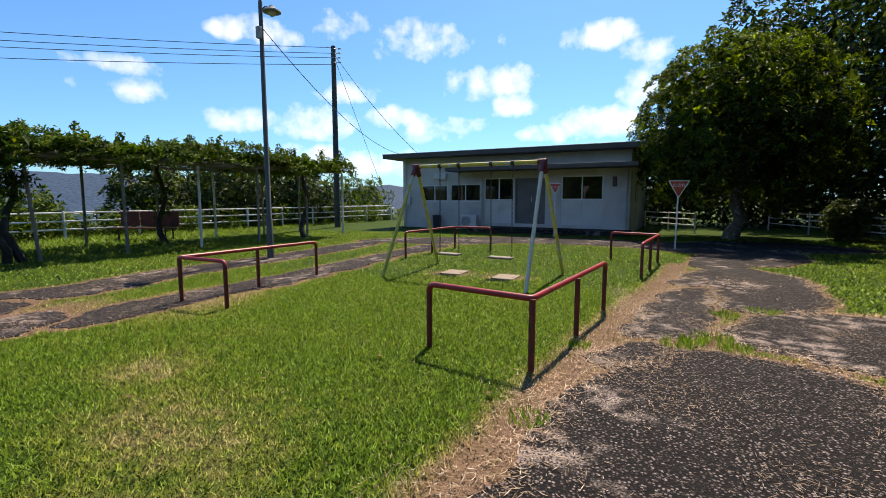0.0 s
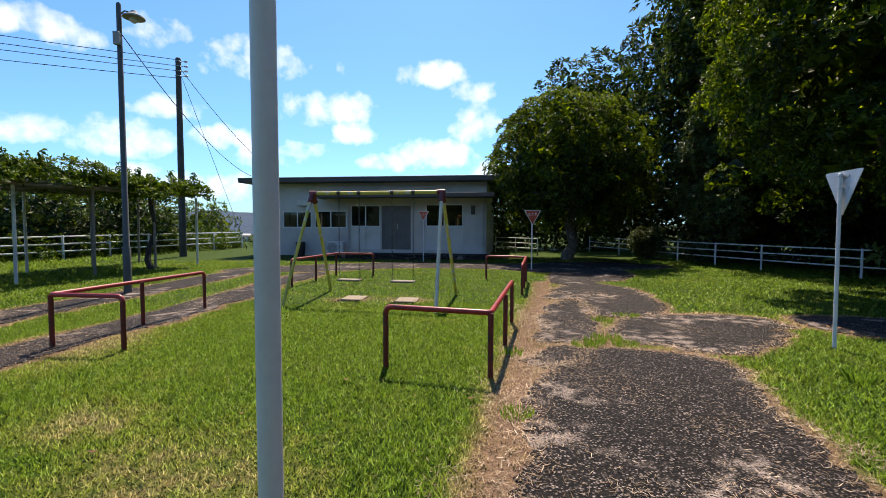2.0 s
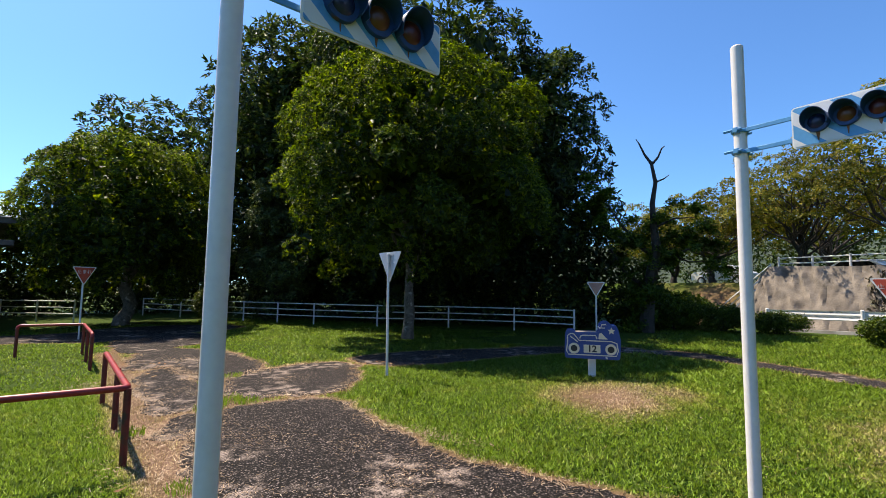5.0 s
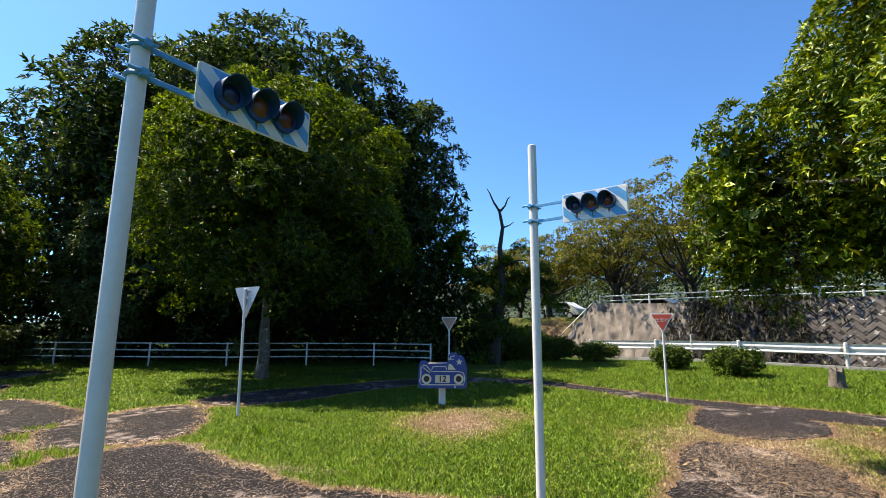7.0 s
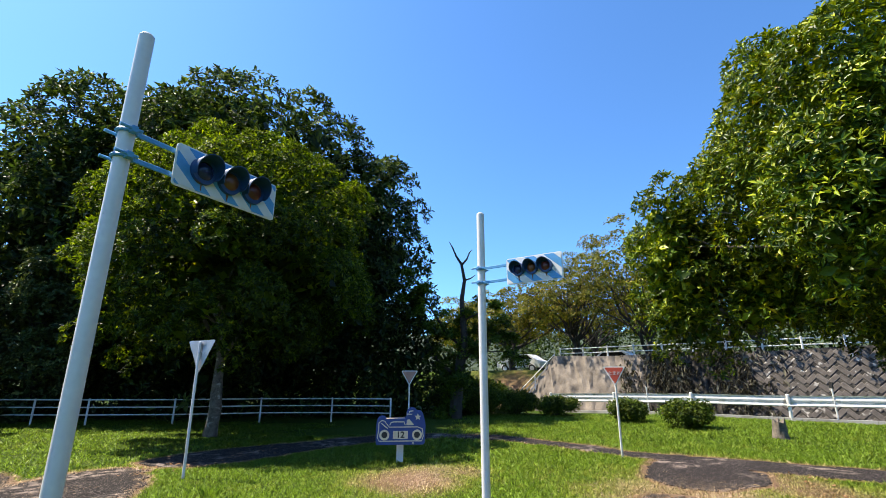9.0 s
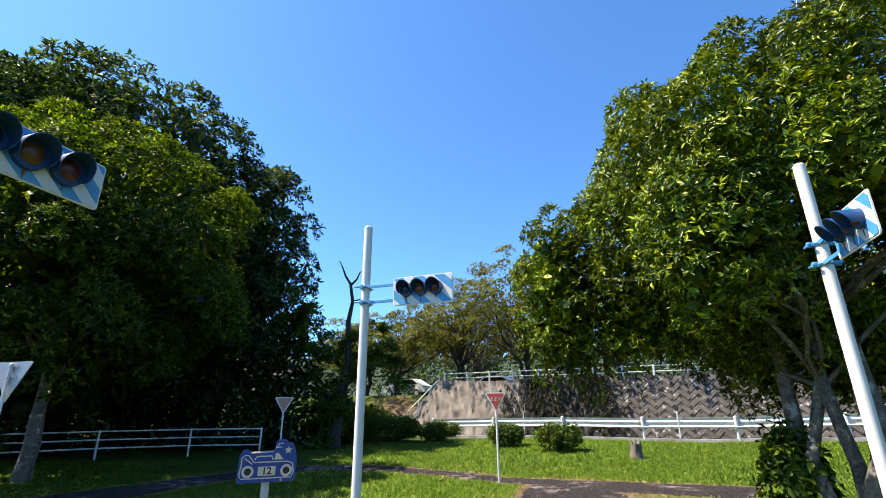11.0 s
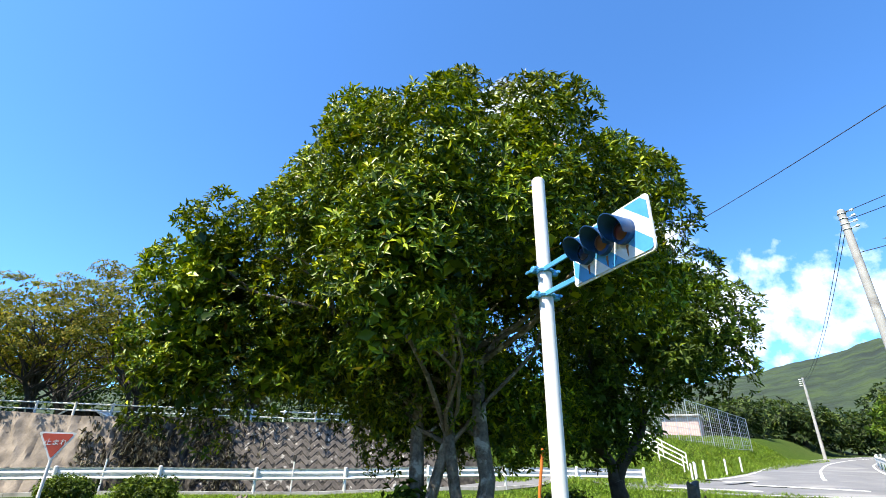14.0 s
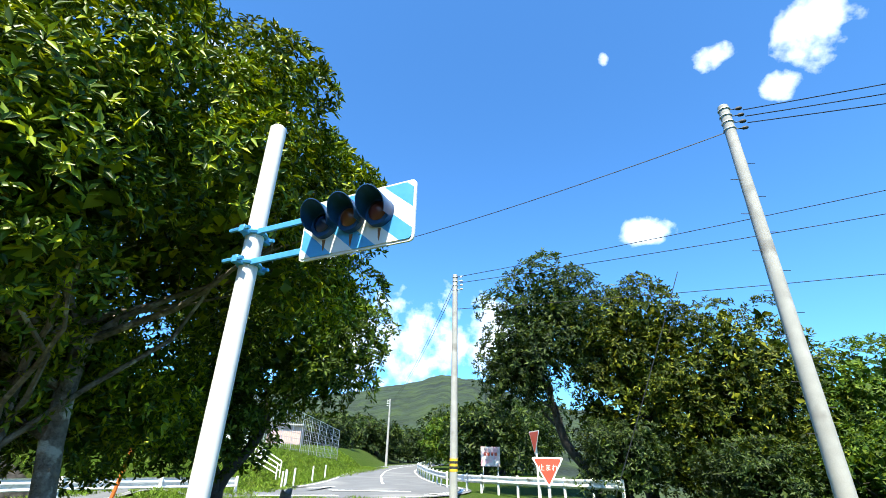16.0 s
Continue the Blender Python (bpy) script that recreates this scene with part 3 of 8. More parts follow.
def gz(x, y):
    """Height of the ground: the land, levelled to the road's height along its southern stretch."""
    x, y = np.asarray(x, float), np.asarray(y, float)
    z = np.array(land(x, y), float)
    near = (y < -15) & (y > -90) & (x > -8) & (x < 20)
    if near.any():
        px, py = x[near], y[near]
        d2 = (px[..., None] - road_line[:, 0]) ** 2 + (py[..., None] - road_line[:, 1]) ** 2
        k = d2.argmin(-1)
        d = np.sqrt(d2.min(-1)) - road_line[k, 2] / 2
        w = (1 - sm((d - 0.7) / 1.5)) * sm((-15 - py) / 3)
        if z.ndim:
            z[near] = z[near] * (1 - w) + ROAD_Z[k] * w
        else:
            z = z * (1 - w[0]) + ROAD_Z[k[0]] * w[0] if np.ndim(w) else z * (1 - w) + ROAD_Z[k] * w
    return z


def spaced(*runs):
    out = []
    for a, b, step in runs:
        out += list(np.arange(a, b, step))
    return np.array(out + [runs[-1][1]])


xs = spaced((-1600, -200, 100), (-200, -40, 12), (-40, -16, 1.2), (-16, -8, 0.4), (-8, 12, 0.25), (12, 33, 0.35), (33, 60, 2), (60, 200, 12), (200, 1600, 100))
ys = spaced((-1600, -200, 100), (-200, -70, 8), (-70, -32, 1.0), (-32, -20, 0.4), (-20, -6, 0.4), (-6, 13, 0.25), (13, 32, 0.4), (32, 60, 2), (60, 200, 12), (200, 1600, 100))
GX, GY = np.meshgrid(xs, ys)

# strips of old asphalt, as outlines in the plan
def wobble(pts, step=0.22, amt=0.05, seed=1, grow=0.0):
    """A closed outline, cut finely and made ragged."""
    r = np.random.default_rng(seed)
    pts = [np.array(p, float) for p in pts]
    out = []
    for a, b in zip(pts, pts[1:] + pts[:1]):
        n = max(1, int(np.linalg.norm(b - a) / step))
        for i in range(n):
            out.append(a + (b - a) * i / n)
    out = np.array(out)
    for _ in range(2):
        out = 0.5 * out + 0.25 * (np.roll(out, 1, 0) + np.roll(out, -1, 0))
    side = np.roll(out, -1, 0) - np.roll(out, 1, 0)
    side = np.stack([side[:, 1], -side[:, 0]], 1) / (np.linalg.norm(side, axis=1, keepdims=True) + 1e-9)
    area = np.sum(out[:, 0] * np.roll(out[:, 1], -1) - np.roll(out[:, 0], -1) * out[:, 1])
    return out + side * grow * np.sign(area) + r.normal(size=out.shape) * amt


SLABS = [
    [(1.17, 1.84), (1.32, 2.26), (1.52, 2.87), (1.70, 3.40), (1.84, 3.69), (2.03, 3.89), (2.25, 4.07), (2.50, 4.31), (2.73, 4.53), (2.96, 4.62), (3.22, 4.56), (3.44, 4.40), (3.70, 4.25), (3.85, 4.05), (3.45, 3.4), (3.18, 2.75), (2.95, 1.92), (2.84, 1.2), (2.9, 0.2), (3.0, -0.9), (1.3, -0.9), (1.1, 0.6)],
    [(1.75, 3.84), (1.84, 4.14), (2.10, 4.66), (2.37, 4.78), (2.64, 4.68), (2.50, 4.43), (2.07, 4.03)],
    [(2.20, 4.97), (2.38, 5.69), (2.85, 6.92), (3.35, 7.80), (3.73, 8.09), (3.45, 6.71), (3.12, 5.78), (2.92, 5.19), (2.68, 4.96), (2.43, 4.93)],
    [(3.22, 5.38), (3.53, 5.87), (3.91, 6.20), (4.44, 6.39), (4.87, 6.42), (5.5, 6.35), (6.1, 6.1), (5.8, 5.5), (5.2, 5.0), (4.6, 4.6), (4.08, 4.36), (3.76, 4.45), (3.55, 4.70), (3.32, 4.92), (3.16, 5.11)],
    [(3.22, 8.02), (3.63, 8.98), (4.17, 9.86), (5.15, 10.5), (5.30, 9.79), (5.42, 9.09), (5.24, 8.18), (4.95, 7.17), (4.65, 6.68), (4.17, 6.52), (3.60, 6.35), (3.63, 6.96), (3.93, 8.38)],
    [(4.85, 12.6), (5.60, 13.4), (6.98, 14.2), (7.30, 13.35), (6.53, 11.5), (5.60, 10.6), (5.25, 10.9), (4.35, 10.12), (4.13, 10.40)],
    [(5.60, 13.7), (6.6, 14.3), (8.2, 13.6), (9.6, 14.6), (8.6, 16.4), (6.2, 16.6), (5.2, 15.6), (3.0, 16.2), (0.6, 16.8), (-2.6, 15.7), (-4.6, 14.6), (-4.9, 13.7), (-2.0, 13.6), (0.6, 14.7), (3.4, 14.2), (4.7, 12.9)],
    [(6.1, 5.4), (6.6, 4.9), (7.8, 4.4), (9.4, 3.7), (10.7, 2.6), (11.4, 1.4), (11.9, 1.6), (11.8, 2.4), (10.9, 3.6), (9.5, 4.6), (8.2, 5.6), (6.6, 6.3)],
    [(11.3, 1.3), (11.2, 0.5), (10.5, -0.7), (9.9, -1.46), (8.94, -2.76), (8.16, -4.07), (7.76, -4.93), (7.4, -5.6), (6.9, -7.0), (7.9, -7.2), (8.33, -6.0), (8.87, -4.33), (9.39, -2.86), (10.56, -1.5), (11.4, -0.4), (11.9, 0.6), (11.9, 1.4)],
    [(2.6, -1.35), (3.4, -1.42), (4.56, -1.70), (5.47, -2.02), (5.86, -2.5), (5.5, -3.0), (4.9, -3.1), (4.06, -3.1), (3.25, -2.75), (2.4, -2.5)],
    [(6.37, -2.5), (7.35, -2.6), (8.5, -2.85), (8.7, -3.4), (8.1, -3.95), (7.6, -4.2), (6.48, -3.66), (6.28, -3.09)],
    [(-6.6, 4.6), (-6.16, 5.27), (-6.06, 5.77), (-5.99, 6.40), (-5.94, 7.31), (-5.72, 7.77), (-5.3, 9.4), (-4.9, 11.6), (-4.6, 13.5), (-4.0, 13.4), (-4.2, 11.4), (-4.7, 9.0), (-5.12, 7.28), (-5.22, 6.21), (-5.17, 5.46), (-5.25, 4.91)],
    [(-6.3, 4.4), (-5.75, 4.50), (-5.42, 4.53), (-5.05, 4.36), (-4.92, 3.98), (-5.4, 3.2), (-6.2, 3.4)],
    [(-4.71, 3.80), (-4.67, 4.13), (-4.60, 4.33), (-4.20, 3.97), (-3.80, 3.48), (-4.05, 3.2), (-4.8, 2.7), (-5.2, 3.1)],
    [(-3.85, 3.70), (-4.07, 4.12), (-4.08, 4.63), (-3.95, 5.2), (-3.6, 6.1), (-3.25, 7.4), (-3.0, 9.2), (-2.7, 11.2), (-2.3, 13.2), (-1.7, 13.3), (-2.3, 11.0), (-2.55, 9.0), (-2.75, 7.3), (-3.15, 5.9), (-3.40, 5.03), (-3.45, 4.46), (-3.50, 4.07), (-3.56, 3.64)],
]
SLABS = [wobble(wobble(p, 0.25, 0.05, 20 + i, 0.09), 0.05, 0.022, 60 + i, 0.015) for i, p in enumerate(SLABS)]


def inside(poly, x, y):
    x, y = np.asarray(x), np.asarray(y)
    c = np.zeros(x.shape, bool)
    for (ax, ay), (bx, by) in zip(poly, np.roll(poly, -1, 0)):
        hit = (ay > y) != (by > y)
        with np.errstate(divide="ignore", invalid="ignore"):
            c ^= hit & (x < (bx - ax) * (y - ay) / (by - ay) + ax)
    return c


def near_dist(poly, x, y):
    d = np.full(np.shape(x), 99.0)
    for (ax, ay), (bx, by) in zip(poly, np.roll(poly, -1, 0)):
        ex, ey = bx - ax, by - ay
        t = np.clip(((x - ax) * ex + (y - ay) * ey) / (ex * ex + ey * ey + 1e-9), 0, 1)
        d = np.minimum(d, np.hypot(x - ax - t * ex, y - ay - t * ey))
    return d


def bare_ground(x, y):
    """How bare and dry the lawn is, 0 to 1: along the asphalt, and in worn patches."""
    x, y = np.asarray(x, float), np.asarray(y, float)
    b = np.zeros(x.shape)
    for i, p in enumerate(SLABS):
        lo, hi = p.min(0) - 1, p.max(0) + 1
        k = (x > lo[0]) & (x < hi[0]) & (y > lo[1]) & (y < hi[1])
        if k.any():
            wide = 0.10 if i < 6 else 0.2
            d = np.where(inside(p, x[k], y[k]), 0, near_dist(p, x[k], y[k]))
            b[k] = np.maximum(b[k], 1 - sm((d - 0.02) / wide))
    # the wide brown verge west of the near path
    edge = np.interp(y, [-1, 1.84, 2.87, 3.7, 4.7, 5.7, 8.0, 12.4], [1.2, 1.17, 1.52, 1.8, 2.1, 2.4, 3.3, 4.7])
    d = edge - x
    b = np.maximum(b, np.where((y > -1) & (y < 11), sm(1 - np.abs(d - 0.22) / 0.42), 0))
    for cx, cy, rx, ry, amt in ((6.1, 1.15, 1.0, 0.75, 0.95), (6.9, 0.4, 0.6, 0.5, 0.6), (-0.7, 2.2, 0.8, 0.6, 0.45), (-0.2, 1.2, 1.0, 0.6, 0.55), (-1.8, 3.0, 0.5, 0.4, 0.4), (5.2, -2.6, 1.9, 1.2, 0.75), (6.6, -4.4, 1.2, 0.6, 0.7), (1.4, -3.8, 1.2, 0.7, 0.5),
                                (-0.5, 8.35, 0.45, 0.3, 0.9), (0.6, 8.15, 0.45, 0.3, 0.9), (-3.0, 5.3, 0.5, 1.2, 0.5), (2.85, 4.78, 0.35, 0.16, 0.95), (3.12, 5.05, 0.22, 0.35, 0.95), (3.5, 6.15, 0.4, 0.2, 0.9), (3.6, 4.42, 0.5, 0.16, 0.9), (2.3, 4.9, 0.3, 0.14, 0.9), (4.9, 6.55, 0.7, 0.12, 0.8), (3.55, 7.6, 0.2, 0.7, 0.8), (-4.6, 4.4, 0.5, 0.6, 0.8), (-5.6, 4.8, 0.5, 0.3, 0.8), (5.5, -5.2, 1.5, 0.5, 0.5), (28.9, 1.4, 2.4, 2.2, 0.95), (31.0, 5.0, 2.0, 2.4, 0.7)):
        b = np.maximum(b, amt * np.exp(-((x - cx) / rx) ** 2 - ((y - cy) / ry) ** 2))
    return b


GZ = gz(GX, GY)
ny, nx = GX.shape
idx = np.arange(nx * ny).reshape(ny, nx)
quads = np.stack([idx[:-1, :-1], idx[:-1, 1:], idx[1:, 1:], idx[1:, :-1]], -1).reshape(-1, 4)


def lawn_nodes(m, use_attr):
    """Grass green to straw to bare earth, by the worn mask and by patches."""
    n, l = m.node_tree.nodes, m.node_tree.links
    p = n["Principled BSDF"]
    geo = n.new("ShaderNodeNewGeometry")
    a, b, c = (n.new("ShaderNodeTexNoise") for _ in range(3))
    for node, s, dt in ((a, 0.9, 6), (b, 7.0, 5), (c, 45.0, 3)):
        node.inputs["Scale"].default_value, node.inputs["Detail"].default_value = s, dt
        l.new(geo.outputs["Position"], node.inputs["Vector"])
    at = n.new("ShaderNodeAttribute")
    at.attribute_name = "bare"

    def mth(op, x, y):
        k = n.new("ShaderNodeMath")
        k.operation = op
        for i, v in enumerate((x, y)):
            if isinstance(v, (int, float)):
                k.inputs[i].default_value = v
            else:
                l.new(v, k.inputs[i])
        return k.outputs[0]

    dry = mth("ADD", mth("MULTIPLY", a.outputs["Fac"], 0.55), mth("MULTIPLY", b.outputs["Fac"], 0.5))
    dry = mth("ADD", dry, mth("MULTIPLY", mth("SUBTRACT", c.outputs["Fac"], 0.5), 0.35))
    dry = mth("ADD", mth("SUBTRACT", dry, 0.56), mth("MULTIPLY", at.outputs["Fac"], 0.75))
    ramp = n.new("ShaderNodeValToRGB")
    e = ramp.color_ramp.elements
    if use_attr == "ground":
        # Low end is dark: shade between the blades is put into the ground green.
        cols = ((0.0, (0.036, 0.066, 0.007)), (0.20, (0.080, 0.094, 0.020)), (0.45, (0.150, 0.100, 0.052)), (0.75, (0.175, 0.108, 0.072)))
    else:
        cols = ((0.0, (0.172, 0.282, 0.024)), (0.15, (0.285, 0.345, 0.050)), (0.32, (0.46, 0.40, 0.165)), (0.7, (0.40, 0.29, 0.17)))
    e[0].position, e[0].color = cols[0][0], lin(*cols[0][1])
    e[1].position, e[1].color = cols[-1][0], lin(*cols[-1][1])
    for q, col in cols[1:-1]:
        e.new(q).color = lin(*col)
    l.new(dry, ramp.inputs[0])
    hsv = n.new("ShaderNodeHueSaturation")
    mr = n.new("ShaderNodeMapRange")
    mr.inputs["To Min"].default_value, mr.inputs["To Max"].default_value = 0.6, 1.35
    if use_attr == "ground":
        l.new(c.outputs["Fac"], mr.inputs["Value"])
    else:
        tufts = n.new("ShaderNodeTexNoise")
        tufts.inputs["Scale"].default_value, tufts.inputs["Detail"].default_value = 22.0, 3
        l.new(geo.outputs["Position"], tufts.inputs["Vector"])
        l.new(mth("ADD", mth("MULTIPLY", geo.outputs["Random Per Island"], 0.55), mth("SUBTRACT", mth("MULTIPLY", tufts.outputs["Fac"], 2.6), 1.05)), mr.inputs["Value"])
        mr.inputs["To Min"].default_value, mr.inputs["To Max"].default_value = 0.55, 1.45
    l.new(mr.outputs["Result"], hsv.inputs["Value"])
    l.new(ramp.outputs[0], hsv.inputs["Color"])
    l.new(hsv.outputs[0], p.inputs["Base Color"])
    p.inputs["Roughness"].default_value = 0.9 if use_attr == "ground" else 0.6
    p.inputs["Specular IOR Level"].default_value = 0.08 if use_attr == "ground" else 0.3
    if use_attr == "blade":
        tr, mix, out = n.new("ShaderNodeBsdfTranslucent"), n.new("ShaderNodeMixShader"), n["Material Output"]
        mix.inputs[0].default_value = 0.45
        l.new(hsv.outputs[0], tr.inputs["Color"])
        l.new(p.outputs[0], mix.inputs[1])
        l.new(tr.outputs[0], mix.inputs[2])
        l.new(mix.outputs[0], out.inputs["Surface"])
    if use_attr == "ground":
        away = n.new("ShaderNodeVectorMath")
        away.operation = "LENGTH"
        l.new(geo.outputs["Position"], away.inputs[0])
        far = n.new("ShaderNodeMapRange")
        far.inputs["From Min"].default_value, far.inputs["From Max"].default_value = 62, 95
        l.new(away.outputs["Value"], far.inputs["Value"])
        wood = n.new("ShaderNodeTexNoise")
        wood.inputs["Scale"].default_value, wood.inputs["Detail"].default_value = 0.06, 8
        l.new(geo.outputs["Position"], wood.inputs["Vector"])
        wr = n.new("ShaderNodeValToRGB")
        wr.color_ramp.elements[0].position, wr.color_ramp.elements[1].position = 0.35, 0.65
        wr.color_ramp.elements[0].color, wr.color_ramp.elements[1].color = lin(0.028, 0.045, 0.02), lin(0.07, 0.09, 0.035)
        l.new(wood.outputs["Fac"], wr.inputs[0])
        mx = n.new("ShaderNodeMix")
        mx.data_type = "RGBA"
        l.new(far.outputs["Result"], mx.inputs["Factor"])
        l.new(hsv.outputs[0], mx.inputs["A"])
        l.new(wr.outputs[0], mx.inputs["B"])
        l.new(mx.outputs["Result"], p.inputs["Base Color"])
        bmp = n.new("ShaderNodeBump")
        bmp.inputs["Strength"].default_value, bmp.inputs["Distance"].default_value = 0.9, 0.03
        l.new(c.outputs["Fac"], bmp.inputs["Height"])
        l.new(bmp.outputs[0], p.inputs["Normal"])
    return m


for key in ("ground", "blade"):
    M[key] = bpy.data.materials.new("lawn_" + key)
    M[key].use_nodes = True
    lawn_nodes(M[key], key)

ground = arrays_mesh("ground", np.stack([GX, GY, GZ - 0.01], -1).reshape(-1, 3), quads, M["ground"], smooth=True)
att = ground.data.attributes.new("bare", "FLOAT", "POINT")
BARE = bare_ground(GX.ravel(), GY.ravel())
att.data.foreach_set("value", BARE.astype(np.float32))
tagged(ground, "mown park lawn with dry straw patches and bare verges", "ground", kind="structure")


def slab_mesh(poly, parent, top=-0.003, name="asphalt_slab"):
    """A ragged slab of asphalt that follows the ground."""
    bm = B()
    vs = [bm.verts.new((x, y, 0)) for x, y in poly]
    f = bm.faces.new(vs)
    bmesh.ops.triangulate(bm, faces=[f])
    for _ in range(2):
        long_e = [e for e in bm.edges if e.calc_length() > 0.55]
        if long_e:
            bmesh.ops.subdivide_edges(bm, edges=long_e, cuts=1)
            bmesh.ops.triangulate(bm, faces=bm.faces[:])
    r = bmesh.ops.extrude_face_region(bm, geom=bm.faces[:])
    up_v = {v for v in r["geom"] if isinstance(v, bmesh.types.BMVert)}
    zs = gz([v.co.x for v in bm.verts], [v.co.y for v in bm.verts])
    rnd = random.Random(len(poly))
    for v, z in zip(bm.verts, zs):
        v.co.z = float(z) + ((top + rnd.uniform(-0.002, 0.003)) if v in up_v else -0.05)
    bmesh.ops.recalc_face_normals(bm, faces=bm.faces)
    return part(name, bm, M["asphalt"], parent)


old_path = thing("path", pose(0, 0, 0), "cracked dark asphalt path with weeds in the joints", "path", kind="structure")
for p in SLABS:
    slab_mesh(p, old_path)

# ---- the public road, its paint, kerb and guard rails ----


tang = np.gradient(road_line[:, :2], axis=0)
tang /= np.linalg.norm(tang, axis=1, keepdims=True)
rnorm = np.stack([-tang[:, 1], tang[:, 0]], 1)


def road_strip(name, a, b, material, lift, lo=0, hi=None, across=8, parent=None):
    """A strip of the road between the offsets a and b (-1 to 1 of its half width)."""
    rl, rn = road_line[lo:hi], rnorm[lo:hi]
    off = np.linspace(a, b, across + 1)
    P = rl[:, None, :2] + rn[:, None, :] * (off[None, :, None] * rl[:, None, 2:3] / 2)
    z = gz(P[..., 0], P[..., 1])
    mid = gz(rl[:, 0], rl[:, 1])[:, None]
    z = np.maximum(mid, 0.0 * z + mid) + lift
    V = np.concatenate([P, z[..., None]], -1).reshape(-1, 3)
    k = np.arange(len(rl) * (across + 1)).reshape(len(rl), across + 1)
    q = np.stack([k[:-1, :-1], k[1:, :-1], k[1:, 1:], k[:-1, 1:]], -1).reshape(-1, 4)
    return arrays_mesh(name, V, q, material, parent, smooth=True)


road = tagged(road_strip("road", -1, 1, M["road"], 0.04), "grey asphalt public road climbing to the hills", "road", kind="structure")
for a, b, lo, hi in ((-0.93, -0.89, 42, None), (0.89, 0.93, 58, None), (-0.02, 0.02, 66, None)):
    tagged(road_strip("road_line", a, b, M["road_paint"], 0.050, lo, hi, 1), "white painted road line", "road line", kind="structure")


def paint_patch(pts, z_lift=0.055):
    bm = B()
    c = np.mean(pts, 0)
    i = np.argmin(np.hypot(road_line[:, 0] - c[0], road_line[:, 1] - c[1]))
    z = float(gz(road_line[i, 0], road_line[i, 1])) + z_lift
    bm.faces.new([bm.verts.new((x, y, z + 0.004)) for x, y in pts])
    bm.normal_update()
    if bm.faces[:][0].normal.z < 0:
        bmesh.ops.reverse_faces(bm, faces=bm.faces[:])
    bmesh.ops.solidify(bm, geom=bm.faces[:], thickness=0.006)
    return tagged(link_mesh("road_marking", bm, M["road_paint"], smooth=False), "white painted road marking, worn", "road marking", kind="structure")


for q in ([(7.6, -19.6), (7.9, -20.0), (5.2, -21.3), (4.9, -20.8)], [(5.9, -23.8), (6.2, -24.3), (2.6, -24.6), (2.5, -24.0)], [(1.4, -22.2), (1.8, -21.8), (0.5, -24.8), (0.1, -24.6)], [(6.9, -24.2), (7.2, -24.3), (6.4, -28.6), (6.1, -28.4)]):
    paint_patch(q)

kerb_b = B()
n_seg = 22
for i in range(n_seg):
    a = RAIL_A + (RAIL_B - RAIL_A) * i / n_seg
    b = RAIL_A + (RAIL_B - RAIL_A) * (i + 0.985) / n_seg
    za, zb = float(gz(*a)), float(gz(*b))
    n2 = RAIL_N * 0.16
    lowv = [kerb_b.verts.new((p[0] + s * n2[0], p[1] + s * n2[1], z + dz)) for p, z in ((a, za), (b, zb)) for s in (0, 1) for dz in (-0.9, 0.10)]
    A0, A1, A2, A3, C0, C1, C2, C3 = lowv
    for f in ((A0, A1, C1, C0), (A2, C2, C3, A3), (A1, A3, C3, C1), (A0, A2, A3, A1), (C0, C1, C3, C2)):
        kerb_b.faces.new(f)
bmesh.ops.recalc_face_normals(kerb_b, faces=kerb_b.faces)
tagged(link_mesh("kerb", kerb_b, M["concrete"], smooth=False), "low concrete kerb under the guard rail", "kerb", kind="structure")


def guard_rail(pts, zs, label, bolts=True, drop=0.0):
    """Corrugated beam on steel posts, with a pipe rail on the park side; pts every post."""
    g = thing("guard_rail", pose(float(pts[0][0]), float(pts[0][1]), float(zs[0])), label, "guard rail")
    o = Vector((float(pts[0][0]), float(pts[0][1]), float(zs[0])))
    P = [Vector((float(p[0]), float(p[1]), float(z))) - o for p, z in zip(pts, zs)]
    d0 = (P[-1] - P[0]).normalized()
    nn = Vector((-d0.y, d0.x, 0)).normalized()
    prof = [(0.0, 0.42), (0.035, 0.46), (0.035, 0.50), (0.0, 0.545), (0.0, 0.585), (0.035, 0.63), (0.035, 0.67), (0.0, 0.71)]
    bm = B()
    rows = [[bm.verts.new(p + nn * (q + 0.06) + Vector((0, 0, h + drop))) for q, h in prof] for p in P]
    back = [[bm.verts.new(p + nn * (q + 0.052) + Vector((0, 0, h + drop))) for q, h in prof] for p in P]
    for R, flip in ((rows, 0), (back, 1)):
        for a, b in zip(R, R[1:]):
            for i in range(len(prof) - 1):
                f = (a[i], b[i], b[i + 1], a[i + 1])
                bm.faces.new(f[::-1] if flip else f)
    part("beam", bm, M["white_rail"], g, "white painted steel beam")
    bm = B()
    rod(bm, [p - nn * 0.075 + Vector((0, 0, 0.40 + drop)) for p in P], 0.024, 8)
    part("pipe", bm, M["white_rail"], g)
    for p in P:
        bm = B()
        rod(bm, [p + Vector((0, 0, -0.3)), p + Vector((0, 0, 0.74 + drop)), p + Vector((0, 0, 0.76 + drop))], [0.055, 0.055, 0.035], 10)
        part("post", bm, M["white_rail"], g)
        bm = B()
        box(bm, (-0.05, -0.06, 0.46 + drop), (0.05, 0.06, 0.66 + drop), 0.01, Matrix.Translation(p + nn * 0.03))
        part("bracket", bm, M["galv"], g)
    return g


